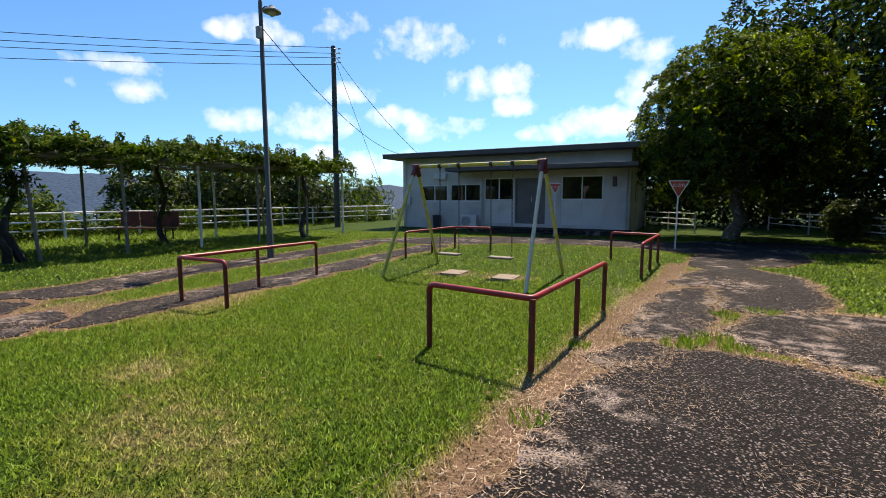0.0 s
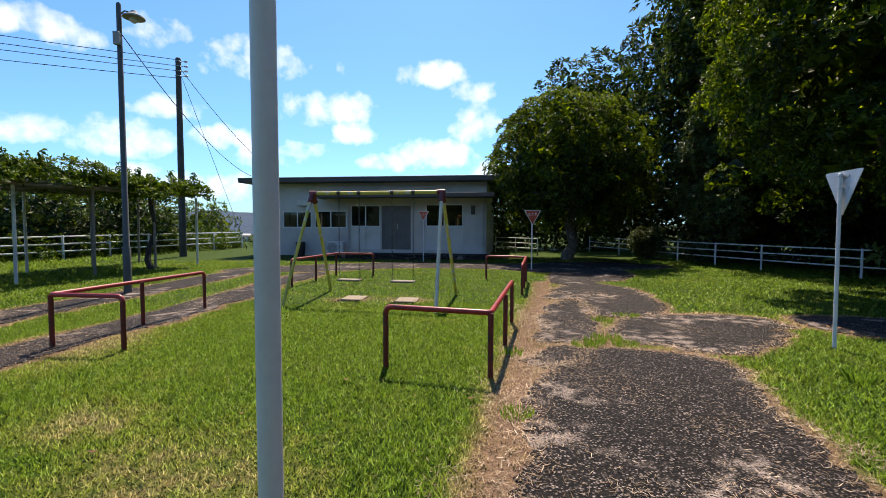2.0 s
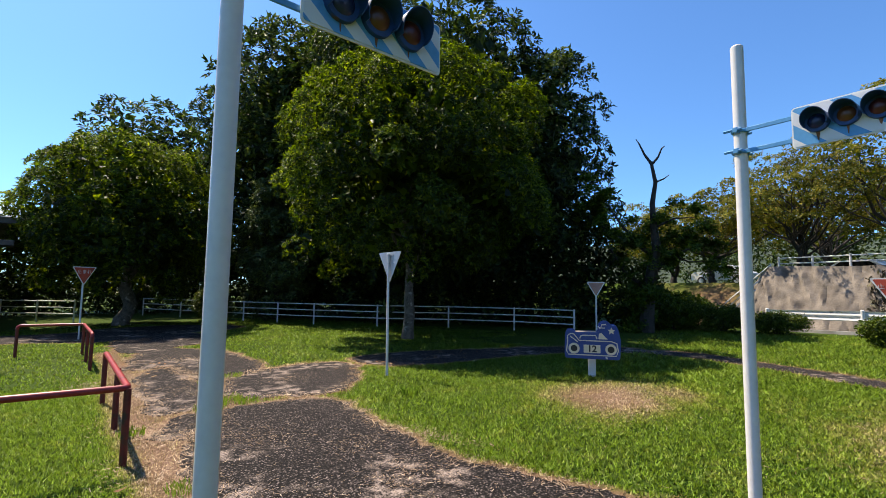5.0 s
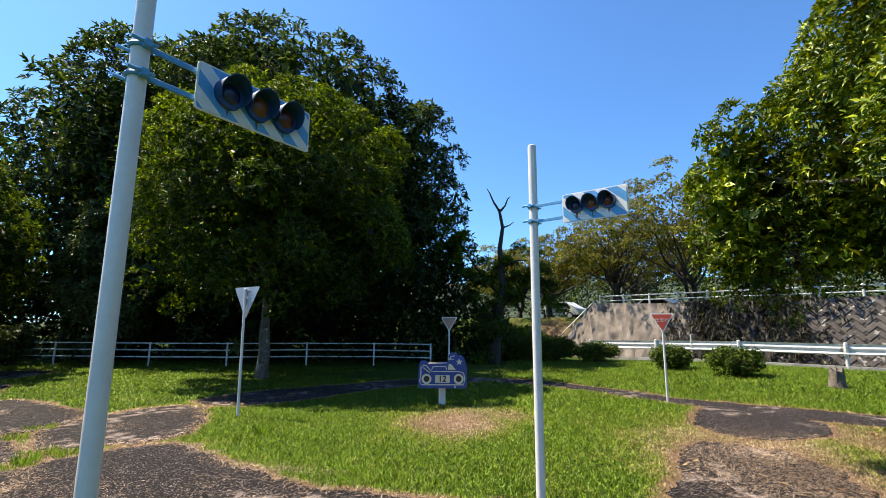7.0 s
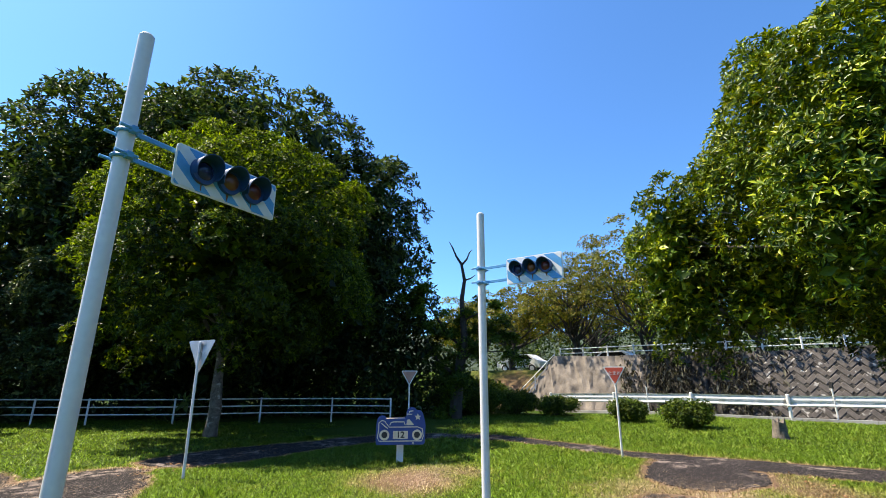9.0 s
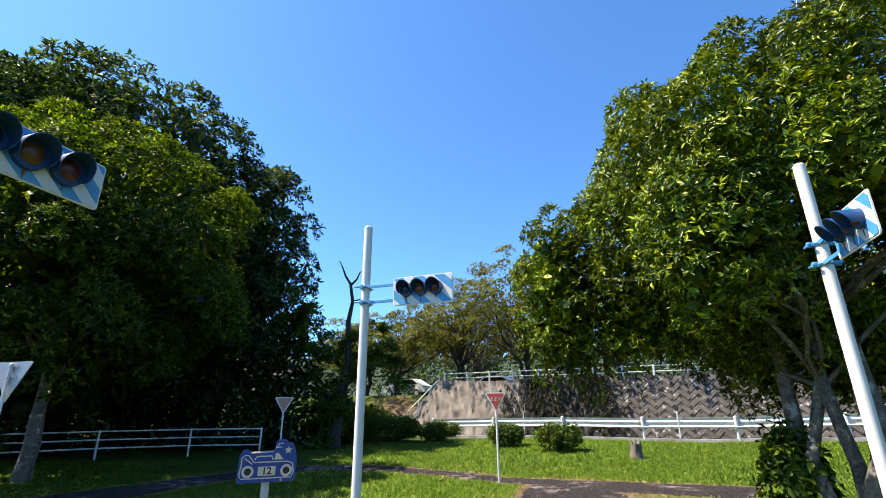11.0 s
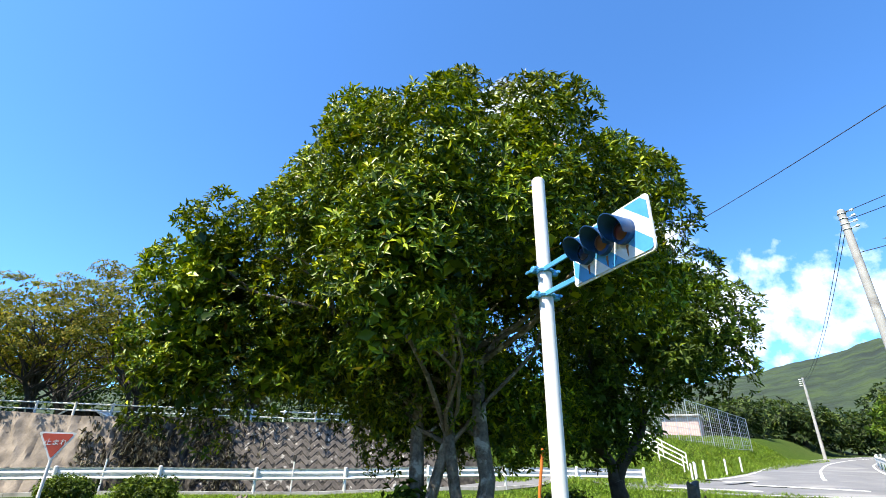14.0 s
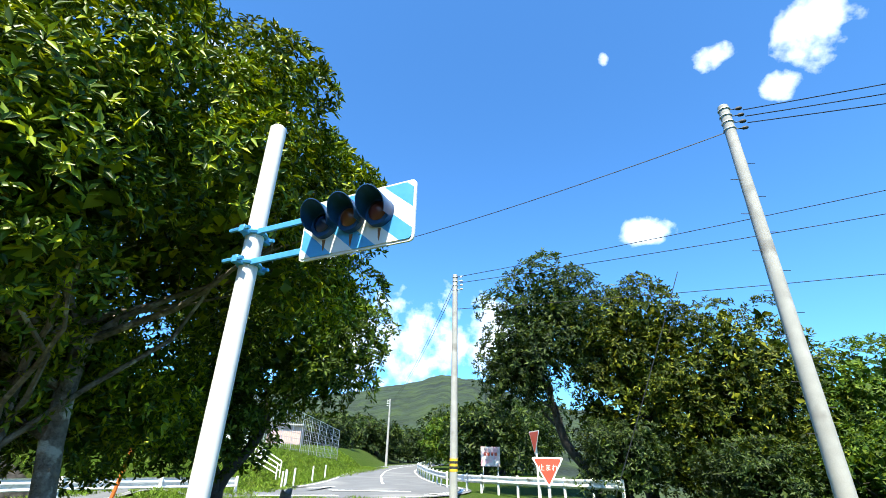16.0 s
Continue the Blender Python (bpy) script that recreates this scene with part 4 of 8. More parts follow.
rp = [RAIL_A + RAIL_D * (k * 2.97) + RAIL_N * 0.05 for k in range(9)]
guard_rail(rp, [min(0.42, float(gz(*(p - RAIL_N * 0.3))) + 0.08) for p in rp], "white roadside guard rail with pipe below, on a kerb")

# ---- retaining wall and terrace ----
WALL_OFF = 5.0
W0 = RAIL_A + RAIL_N * WALL_OFF + RAIL_D * (-4.6)
WALL_LEN = 24.1
wall_m = Matrix.Translation((W0[0], W0[1], 0)) @ Matrix.Rotation(math.atan2(RAIL_D[1], RAIL_D[0]), 4, "Z")   # x along, -y or +y away
side_sign = 1.0 if (wall_m.to_3x3() @ Vector((0, 1, 0))).to_2d().dot(Vector(RAIL_N)) > 0 else -1.0


def wall_top(u):
    return min(0.9 + 1.3 * u, 2.72 + 0.12 * math.sin(u * 0.9) * 0.4 - 2.4 * max(0, (u - 20.8) / 3.3) ** 1.2)


retaining = thing("retaining_wall", wall_m, "stained concrete and herringbone stone retaining wall", "wall", kind="structure")
bm = B()
nu, nv = 240, 34
rw = random.Random(5)
grid = []
for i in range(nu + 1):
    u = WALL_LEN * i / nu
    col = []
    for j in range(nv + 1):
        h = -1.2 + (wall_top(u) + 1.2) * j / nv
        rough_ = 0.13 if u < 6.5 else (0.28 if u < 10.6 else 0.0)
        y = side_sign * ((h + 1.2) * 0.28) + side_sign * rough_ * (noise.noise(Vector((u * 3.4 + h * 0.9, h * 0.6, 3))) + 0.7 * noise.noise(Vector((u * 7 + h * 2, h * 2.4, 7))))
        col.append(bm.verts.new((u, y, h)))
    top = col[-1].co
    col.append(bm.verts.new((top.x, top.y + side_sign * 0.5, top.z)))
    grid.append(col)
for a, b in zip(grid, grid[1:]):
    for j in range(nv + 1):
        bm.faces.new((a[j], b[j], b[j + 1], a[j + 1]))
bmesh.ops.recalc_face_normals(bm, faces=bm.faces)
part("wall_face", bm, M["wall_face"], retaining, "tan concrete giving way to dark damp rubble")


# dead creepers hanging over the damp stretch
rng = np.random.default_rng(404)
cu_, ch_ = rng.uniform(5.4, 13.0, 3000), rng.random(3000) ** 0.8 * 3.4 - 0.7
keep_ = rng.random(3000) < np.clip(np.minimum((cu_ - 5.4) * 0.6, (13.0 - cu_) * 0.35), 0, 1) * (0.55 + 0.45 * np.sin(cu_ * 2.3 + ch_))
cu_, ch_ = cu_[keep_], ch_[keep_]
v, tri = leaf_arrays(rng, np.stack([cu_, side_sign * ((ch_ + 1.2) * 0.28 - 0.10), ch_], -1), np.full(len(cu_), 0.12), 4, 0.19, 0.3, droop=0.8)
tagged(arrays_mesh("creeper", v, tri, M["dead_vine"], retaining), "grey dead creepers", kind="stuff")

# ---- trees ----


def limb(bm, pts, r0, r1, seg=9):
    n = len(pts)
    rod(bm, pts, [r0 + (r1 - r0) * i / (n - 1) for i in range(n)], seg)


def crooked(rr, a, b, n=7, amt=0.06):
    """A line from a to b that wanders a little, as a stem does."""
    a, b = Vector(a), Vector(b)
    ln = (b - a).length
    ph = [rr.uniform(0, 6.28) for _ in range(4)]
    out = []
    for i in range(n):
        t = i / (n - 1)
        k = amt * ln * math.sin(math.pi * t)
        out.append(a.lerp(b, t) + Vector((k * math.sin(4.1 * t + ph[0]) + 0.4 * k * math.sin(9 * t + ph[1]), k * math.sin(4.6 * t + ph[2]) + 0.4 * k * math.sin(8 * t + ph[3]), 0)))
    return out


def boughs(rng, centre, radius, n, size, square=2.2, low=-0.6, rough=0.07):
    """Centres and sizes of the leafy boughs that make up a crown: spread evenly over a rounded form, each a little in or out."""
    centre, radius = np.asarray(centre, float), np.asarray(radius, float)
    k = np.arange(n) + 0.5
    z = 1 - (1 - low) * k / n
    a = 2.39996 * k + rng.random() * 6.28
    d = np.stack([np.sqrt(1 - z * z) * np.cos(a), np.sqrt(1 - z * z) * np.sin(a), z], -1) + rng.normal(size=(n, 3)) * 0.07
    d /= np.linalg.norm(d, axis=1, keepdims=True)
    d /= (np.abs(d) ** square).sum(1, keepdims=True) ** (1 / square)
    r = size * (0.65 + 0.7 * rng.random(n))
    return centre + d * np.maximum(radius - 0.75 * r[:, None], 0.1) * (1 + rng.normal(size=(n, 1)) * rough), r


def rosettes(rng, C, R, heart, count, per, size, aspect=0.36, flat=1.0, spread=(0.6, 1.65), thick=0.35):
    """Leaves in whorls at the tips of twigs, over the upper and outer sides of the boughs."""
    n = max(1, count // per)
    w = R ** 2
    i = rng.choice(len(C), n, p=w / w.sum())
    out = C[i] - np.asarray(heart, float)
    out /= np.linalg.norm(out, axis=1, keepdims=True) + 1e-6
    d = rng.normal(size=(n, 3))
    d /= np.linalg.norm(d, axis=1, keepdims=True)
    d = d + 0.45 * out + np.array([0, 0, 0.45])
    d /= np.linalg.norm(d, axis=1, keepdims=True)
    pos = C[i] + d * (R[i] * (1 - thick * rng.random(n) ** 1.5))[:, None] * np.array([1, 1, flat])
    ax = 0.55 * d + 0.25 * out + rng.normal(size=(n, 3)) * 0.22 + np.array([0, 0, 0.45])
    ax /= np.linalg.norm(ax, axis=1, keepdims=True)
    e1 = np.cross(ax, rng.normal(size=(n, 3)))
    e1 /= np.linalg.norm(e1, axis=1, keepdims=True)
    e2 = np.cross(ax, e1)
    m = n * per
    rep = lambda q: np.repeat(q, per, 0)
    ph = (np.tile(np.arange(per), n) * (6.2832 / per) + rng.normal(size=m) * 0.35)[:, None]
    th = rng.uniform(*spread, m)[:, None]
    way = rep(ax) * np.cos(th) + (rep(e1) * np.cos(ph) + rep(e2) * np.sin(ph)) * np.sin(th)
    nor = rep(ax) - way * np.sum(rep(ax) * way, 1, keepdims=True) + rng.normal(size=(m, 3)) * 0.15
    nor /= np.linalg.norm(nor, axis=1, keepdims=True) + 1e-6
    side = np.cross(way, nor)
    ln = (size * (0.6 + 0.7 * rng.random(m)))[:, None]
    p = rep(pos) + rng.normal(size=(m, 3)) * size * 0.12
    v = np.empty((m, 4, 3))
    v[:, 0] = p + way * ln * 0.08
    v[:, 1] = p + way * ln * 0.5 + side * ln * aspect * 0.5 + nor * ln * 0.10
    v[:, 2] = p + way * ln - nor * ln * 0.10
    v[:, 3] = p + way * ln * 0.5 - side * ln * aspect * 0.5 + nor * ln * 0.10
    k = np.arange(m)[:, None] * 4
    return v.reshape(-1, 3), np.concatenate([k + [0, 1, 2], k + [0, 2, 3]], 1).reshape(-1, 3)


def tree(name, x, y, label, forms, leaves, leaf, leaf_m, trunks, bark="bark", seed=1, z0=None, aspect=0.36, per=8, flat=1.0, inner=4.0, inner_leaf=0.28, category="tree", thick=0.35, deep=0.96, bare=0):
    """A tree: crooked tapered trunks, limbs to the boughs, and whorls of leaves over them.
    forms: parts of the crown, from the base: centre, radii, number of boughs, their size, squareness, lowest point.
    inner: layers of leaf inside, out to deep; bare: limbs that show through a thin crown."""
    z = float(gz(x, y)) - 0.05 if z0 is None else z0
    rng = np.random.default_rng(seed)
    rr = random.Random(seed)
    t = thing(name, pose(x, y, z), label, category)
    sets = [boughs(rng, *f) for f in forms]
    C, R = np.concatenate([q[0] for q in sets]), np.concatenate([q[1] for q in sets])
    heart = np.asarray(forms[0][0], float)
    bm = B()
    tips = list(range(len(C)))
    rr.shuffle(tips)
    each = max(4, min(9, len(C) // max(1, len(trunks)))) + bare
    for base, fork, r, *few in trunks:
        line = crooked(rr, base, fork, 8, 0.075)
        line[0].z -= 0.15
        rod(bm, line, [r * q * rr.uniform(0.93, 1.07) for q in (1.4, 1.12, 1.0, 0.94, 0.9, 0.86, 0.8, 0.72)], 11)
        for _ in range(few[0] if few else each):
            start = line[rr.choice((5, 6, 7, 7))]
            tip = Vector(C[tips.pop(min(range(min(14, len(tips))), key=lambda q: (Vector(C[tips[q]]) - start).length + 4 * (Vector(C[tips[q]]) - start).xy.length / (0.3 + abs(C[tips[q]][2] - start.z)) + (20 if C[tips[q]][2] < start.z + 0.5 else 0)))]) if tips else Vector(heart)
            arm = crooked(rr, start, start.lerp(tip, 0.92), 7, 0.07)
            limb(bm, arm, r * rr.uniform(0.34, 0.5), r * 0.07, 6)
            for q in range(2 + bare // 3):
                s = arm[rr.choice((3, 4, 5))]
                limb(bm, crooked(rr, s, s + Vector((rr.uniform(-1, 1), rr.uniform(-1, 1), rr.uniform(-0.1, 0.8))) * (tip - start).length * (0.2 if not bare else 0.33), 5, 0.08), r * 0.16, r * 0.04, 5)
    part("trunk", bm, M[bark], t)
    v, tri = rosettes(rng, C, R, heart, leaves, per, leaf, aspect, flat, thick=thick)
    # leaves in the shade inside the crown
    for (c, rad, n_b, size, *_), (cs, rs) in zip(forms, sets):
        area = math.pi * rad[0] * rad[2] * inner
        m = int(area / (inner_leaf ** 2 * 0.5))
        i = rng.integers(0, len(cs), m)
        pos = np.asarray(c, float) + (cs[i] - np.asarray(c, float)) * (0.22 + (deep - 0.22) * rng.random(m) ** 0.6)[:, None] + rng.normal(size=(m, 3)) * rs[i][:, None] * 0.25
        v2, tri2 = leaf_arrays(rng, pos, np.full(m, 0.02), 1, inner_leaf, 0.6, fold=0.06)
        v, tri = np.concatenate([v, v2]), np.concatenate([tri, tri2 + len(v)])
    arrays_mesh("crown", v, tri, M[leaf_m], t)
    return t


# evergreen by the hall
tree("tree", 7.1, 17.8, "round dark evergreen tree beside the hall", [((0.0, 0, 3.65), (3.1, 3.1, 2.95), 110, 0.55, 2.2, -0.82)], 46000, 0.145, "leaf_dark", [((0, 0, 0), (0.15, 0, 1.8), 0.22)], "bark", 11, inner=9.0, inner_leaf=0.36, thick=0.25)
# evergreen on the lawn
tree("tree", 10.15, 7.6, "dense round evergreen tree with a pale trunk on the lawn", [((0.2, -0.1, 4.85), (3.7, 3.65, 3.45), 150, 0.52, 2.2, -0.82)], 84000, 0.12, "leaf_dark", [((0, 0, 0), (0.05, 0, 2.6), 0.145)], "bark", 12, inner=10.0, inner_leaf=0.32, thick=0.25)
# tall wood behind the fence: centre over the base, radii, boughs, their size
for i, (x, y, h, r, n, size, count, leaf, where) in enumerate((
        (17.0, 12.0, 15.6, 5.6, 70, 1.5, 60000, 0.26, "at the edge of the wood"), (18.6, 7.4, 12.2, 3.5, 46, 1.15, 42000, 0.22, "at the edge of the wood"),
        (15.8, 19.4, 15.4, 5.0, 60, 1.4, 40000, 0.28, "at the edge of the wood"), (12.2, 28.0, 11.6, 4.2, 44, 1.2, 22000, 0.3, "at the edge of the wood"),
        (19.5, 22.0, 14.6, 6.0, 44, 1.8, 16000, 0.42, "inside the wood"), (23.0, 13.5, 13.8, 5.0, 40, 1.7, 16000, 0.42, "inside the wood"),
        (16.2, 15.6, 14.6, 4.3, 56, 1.3, 42000, 0.26, "at the edge of the wood"))):
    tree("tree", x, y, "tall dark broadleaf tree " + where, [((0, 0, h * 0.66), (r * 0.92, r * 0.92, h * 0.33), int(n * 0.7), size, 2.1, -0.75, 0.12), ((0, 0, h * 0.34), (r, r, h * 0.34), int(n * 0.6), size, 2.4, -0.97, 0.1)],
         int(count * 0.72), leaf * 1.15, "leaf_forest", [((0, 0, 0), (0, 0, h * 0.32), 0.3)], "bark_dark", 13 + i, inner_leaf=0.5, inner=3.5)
tree("tree", 12.4, 16.4, "lower pale-leaved tree standing behind the fence", [((0, 0, 3.2), (1.5, 1.6, 3.0), 44, 0.5, 2.2, -0.95, 0.1)], 26000, 0.15, "leaf_pale", [((0, 0, 0), (0, 0, 1.4), 0.14)], "bark_dark", 37)
# undergrowth that closes the wood at the fence
rng = np.random.default_rng(131)
uc = []
for k in range(760):
    t_ = rng.random()
    fx = np.interp(t_, [0, 0.25, 0.5, 0.75, 1], [16.6, 15.6, 14.2, 13.2, 12.2])
    fy = np.interp(t_, [0, 0.25, 0.5, 0.75, 1], [3.6, 8.4, 12.5, 18.0, 26.0])
    uc.append((fx + rng.random() * 3.2, fy + rng.normal() * 0.6, 0.3 + rng.random() ** 1.3 * 3.6))
for k in range(360):
    t_ = rng.random()
    uc.append((12.4 - 7.6 * t_ + rng.normal() * 0.5, 23.6 + 1.2 * t_ + rng.random() * 3.2, 0.2 + rng.random() ** 1.2 * (4.6 - 1.0 * t_)))
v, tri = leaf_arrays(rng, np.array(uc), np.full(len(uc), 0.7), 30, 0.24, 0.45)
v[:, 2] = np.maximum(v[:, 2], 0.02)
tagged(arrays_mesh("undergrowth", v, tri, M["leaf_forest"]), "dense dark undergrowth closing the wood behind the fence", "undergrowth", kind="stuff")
# great tree on the verge
tree("tree", 3.45, -4.65, "great glossy evergreen tree with four grey trunks",
     [((0.05, -0.12, 3.46), (2.15, 2.15, 1.64), 150, 0.33, 2.35, -0.36, 0.05), ((1.56, 1.97, 2.85), (0.58, 0.58, 1.12), 36, 0.22, 2.8, -0.95), ((0.9, -0.9, 2.15), (1.5, 1.5, 0.8), 48, 0.28, 2.2, -0.9), ((-0.98, 1.48, 2.78), (0.55, 0.55, 0.74), 28, 0.23, 2.2, -0.85), ((1.3, 1.15, 2.45), (0.6, 0.6, 0.7), 20, 0.24, 2.2, -0.9), ((0.85, 0.0, 2.5), (1.2, 1.2, 0.65), 36, 0.28, 2.2, -0.9)],
     165000, 0.071, "leaf_big", [((0.10, 0.07, 0), (0.30, 0.22, 2.3), 0.082), ((0.0, 0.06, 0), (-0.04, 0.14, 2.4), 0.058), ((-0.09, -0.04, 0), (-0.16, -0.16, 2.4), 0.085), ((0.03, -0.08, 0), (0.12, -0.05, 2.3), 0.062)], "bark", 21, aspect=0.32, inner=8.0, inner_leaf=0.12, thick=0.25, deep=0.9)
tree("tree", 3.65, -8.25, "small tree with forked trunk beside a clipped shrub", [((-0.3, -0.75, 3.3), (1.65, 1.8, 1.3), 60, 0.4, 2.1, -0.8, 0.12), ((0.3, 0.3, 2.1), (1.0, 1.0, 0.8), 30, 0.3, 2.1, -0.9, 0.12)], 36000, 0.095, "leaf_hedge", [((0, 0, 0), (0.03, 0.03, 1.25), 0.135, 0), ((0.02, 0, 1.12), (-0.3, -0.45, 2.3), 0.085, 5), ((0.02, 0, 1.12), (0.3, 0.3, 2.0), 0.075, 5)], "bark_dark", 22, inner=5.0, inner_leaf=0.18)

# half-dead tree at the end of the fence
dead = thing("tree", pose(17.2, 2.4, -0.05) @ Matrix.Scale(1.09, 4), "half-dead tree with a bare broken top and ivy", "tree")
bm = B()
rod(bm, [(0, 0, -0.1), (0.1, -0.05, 0.6), (0.1, -0.1, 1.3), (0.05, -0.25, 2.1), (0.05, -0.38, 2.8), (0.0, -0.32, 3.5), (-0.05, -0.30, 4.2), (-0.1, -0.42, 4.9), (-0.1, -0.30, 5.6)], [0.27, 0.22, 0.2, 0.18, 0.15, 0.11, 0.085, 0.065, 0.05], 9)
for pts, r0, r1 in (([(-0.1, -0.30, 5.55), (-0.16, -0.12, 5.85), (-0.2, 0.02, 6.2), (-0.14, 0.14, 6.42)], 0.05, 0.012), ([(-0.1, -0.32, 5.5), (-0.1, -0.52, 5.72), (-0.05, -0.62, 6.0), (-0.05, -0.72, 6.08)], 0.045, 0.012), ([(-0.1, -0.42, 4.9), (0, -0.65, 5.0), (0, -0.82, 5.12)], 0.035, 0.01),
                    ([(0.05, -0.3, 2.5), (0.1, 0.2, 2.9), (0.1, 0.7, 3.6), (0.1, 1.2, 4.4)], 0.10, 0.02), ([(0.05, -0.3, 2.0), (0.2, -0.8, 2.5), (0.2, -1.3, 2.7), (0.2, -1.9, 3.1)], 0.09, 0.015), ([(0.1, -0.1, 1.4), (-0.1, 0.6, 2.0), (-0.2, 1.1, 2.9), (-0.1, 1.3, 3.7)], 0.08, 0.012), ([(0.1, 0.45, 3.2), (0.1, 0.95, 3.3), (0.1, 1.5, 3.7)], 0.04, 0.01), ([(0.0, -0.3, 3.4), (0.1, -0.9, 3.7), (0.1, -1.5, 3.7)], 0.05, 0.01), ([(0.15, -0.9, 2.5), (0.1, -1.3, 2.3), (0.1, -1.8, 2.3)], 0.04, 0.01)):
    limb(bm, pts, r0, r1, 6)
part("trunk", bm, M["bark_dark"], dead)
rng = np.random.default_rng(31)
cs = np.array([(0.1, 1.1, 4.4), (0.1, 1.0, 3.8), (0, 0.5, 3.2), (0.2, -1.5, 3.0), (0.2, -0.9, 2.7), (0, 0.8, 2.4), (0, 0.3, 1.6), (0.1, -0.4, 1.9), (-0.1, 1.2, 3.1), (0.1, 0.0, 1.0), (0.0, -0.3, 3.4), (0.1, 1.4, 4.8)])
cs = np.concatenate([cs, [(0.1, 1.5, 3.7), (0.1, -1.9, 3.1), (0.1, -1.5, 3.7), (0.1, -1.8, 2.3), (0.1, -1.2, 2.4), (0, 1.5, 4.1), (0.1, -0.9, 3.2), (0, 0.9, 3.2), (0.1, 0, 0.5), (0.1, -0.1, 1.2), (0.1, -0.2, 1.8), (0.05, -0.3, 2.3), (0.05, -0.4, 2.8)]])
v, tri = rosettes(rng, np.repeat(cs, 3, 0) + rng.normal(size=(75, 3)) * 0.28, np.full(75, 0.34), (0, -0.2, 2.0), 15000, 6, 0.14, 0.42, 0.7, thick=0.8)
arrays_mesh("ivy", v, tri, M["leaf_vine"], dead)

# cherries on the terrace
for i, (u, off, h, r) in enumerate(((-8.4, 3.2, 6.2, 4.0), (-3.0, 2.8, 7.6, 3.6), (1.5, 2.8, 9.2, 4.2), (-12.5, 5.0, 6.0, 3.6), (7.0, 3.0, 8.2, 4.0), (12.5, 4.0, 7.4, 3.8), (18.0, 4.5, 6.4, 3.2), (-5.5, 11.0, 8.5, 4.5), (3.5, 12.0, 9.5, 5.0))):
    p = RAIL_A + RAIL_D * u + RAIL_N * (WALL_OFF + 1.2 + off)
    tree("tree", p[0], p[1], "spreading cherry tree turning yellow on the terrace", [((0, 0, h * 0.56), (r * 1.15, r * 1.15, h * 0.42), 80, 0.75, 2.0, -0.55, 0.14)], 21000 if i < 3 else 7000, 0.155 if i < 3 else 0.24, "leaf_cherry",
         [((0, 0, 0), (0.15, -0.1, 1.9), 0.2), ((0.1, 0, 0.6), (-0.7, 0.5, 2.3), 0.12)], "bark_dark", 41 + i, aspect=0.42, per=6, flat=0.45, inner=0.8, inner_leaf=0.18, thick=0.6, bare=3)

# trees along the road to the south
for i, (x, y, h, r, n, m_, lf, lb) in enumerate((
        (-3.9, -23.5, 10.2, 3.3, 460, "leaf_forest", 0.26, "round dark tree past the guard rail"), (-7.4, -22.5, 9.6, 3.0, 360, "leaf_south", 0.24, "yellow-green tree in the thicket past the guard rail"),
        (-11.0, -21.5, 9.4, 3.3, 360, "leaf_south", 0.24, "broadleaf tree in the thicket past the guard rail"), (-15.0, -20.0, 9.0, 3.3, 340, "leaf_vine", 0.24, "broadleaf tree in the thicket past the guard rail"),
        (-5.8, -20.8, 3.0, 1.8, 260, "leaf_forest", 0.2, "bushy undergrowth past the guard rail"), (-9.5, -19.0, 2.8, 1.8, 260, "leaf_forest", 0.2, "bushy undergrowth past the guard rail"), (-13.0, -17.5, 3.6, 2.2, 260, "leaf_vine", 0.2, "bushy undergrowth past the guard rail"),
        (-1.5, -37, 5.0, 3.2, 240, "leaf_forest", 0.3, "dark tree beside the climbing road"), (-3.5, -47, 6.0, 4.0, 240, "leaf_forest", 0.34, "dark tree beside the climbing road"), (1.0, -58, 5.5, 3.6, 220, "leaf_vine", 0.34, "yellow-green tree beside the climbing road"),
        (0.5, -74, 8, 5.0, 240, "leaf_forest", 0.4, "dark tree beside the climbing road"), (9, -90, 5.2, 5.0, 260, "leaf_forest", 0.5, "dark tree at the road's bend"), (13, -78, 4.6, 4.4, 240, "leaf_forest", 0.45, "dark tree at the road's bend"),
        (18, -66, 4.0, 3.6, 220, "leaf_forest", 0.4, "dark tree at the road's bend"), (20, -88, 5.5, 5.0, 220, "leaf_forest", 0.5, "dark tree at the road's bend"), (-8, -66, 9, 6.0, 220, "leaf_forest", 0.45, "dark tree beside the climbing road"))):
    low_form = [((0, 0, h * 0.36), (r, r, h * 0.34), 34, 0.24 * r, 2.2, -0.95, 0.1)] if i else [((1.7, 0.3, h * 0.48), (1.9, 1.9, 1.9), 26, 0.6, 2.1, -0.8, 0.1)]
    tree("tree", x, y, lb, [((0, 0, h * (0.66 if i else 0.68)), (r, r, h * 0.33), 46, 0.25 * r, 2.1, -0.8, 0.12)] + low_form, (17000 if h > 6 else 8000) if y > -30 else 3500, lf * (0.8 if y > -30 else 1.5), m_,
         [((0 if i else -1.5, 0, 0), (0.1, 0, h * 0.38), 0.05 * r + 0.06)], "bark_dark", 60 + i, inner_leaf=0.3, inner=5.0)

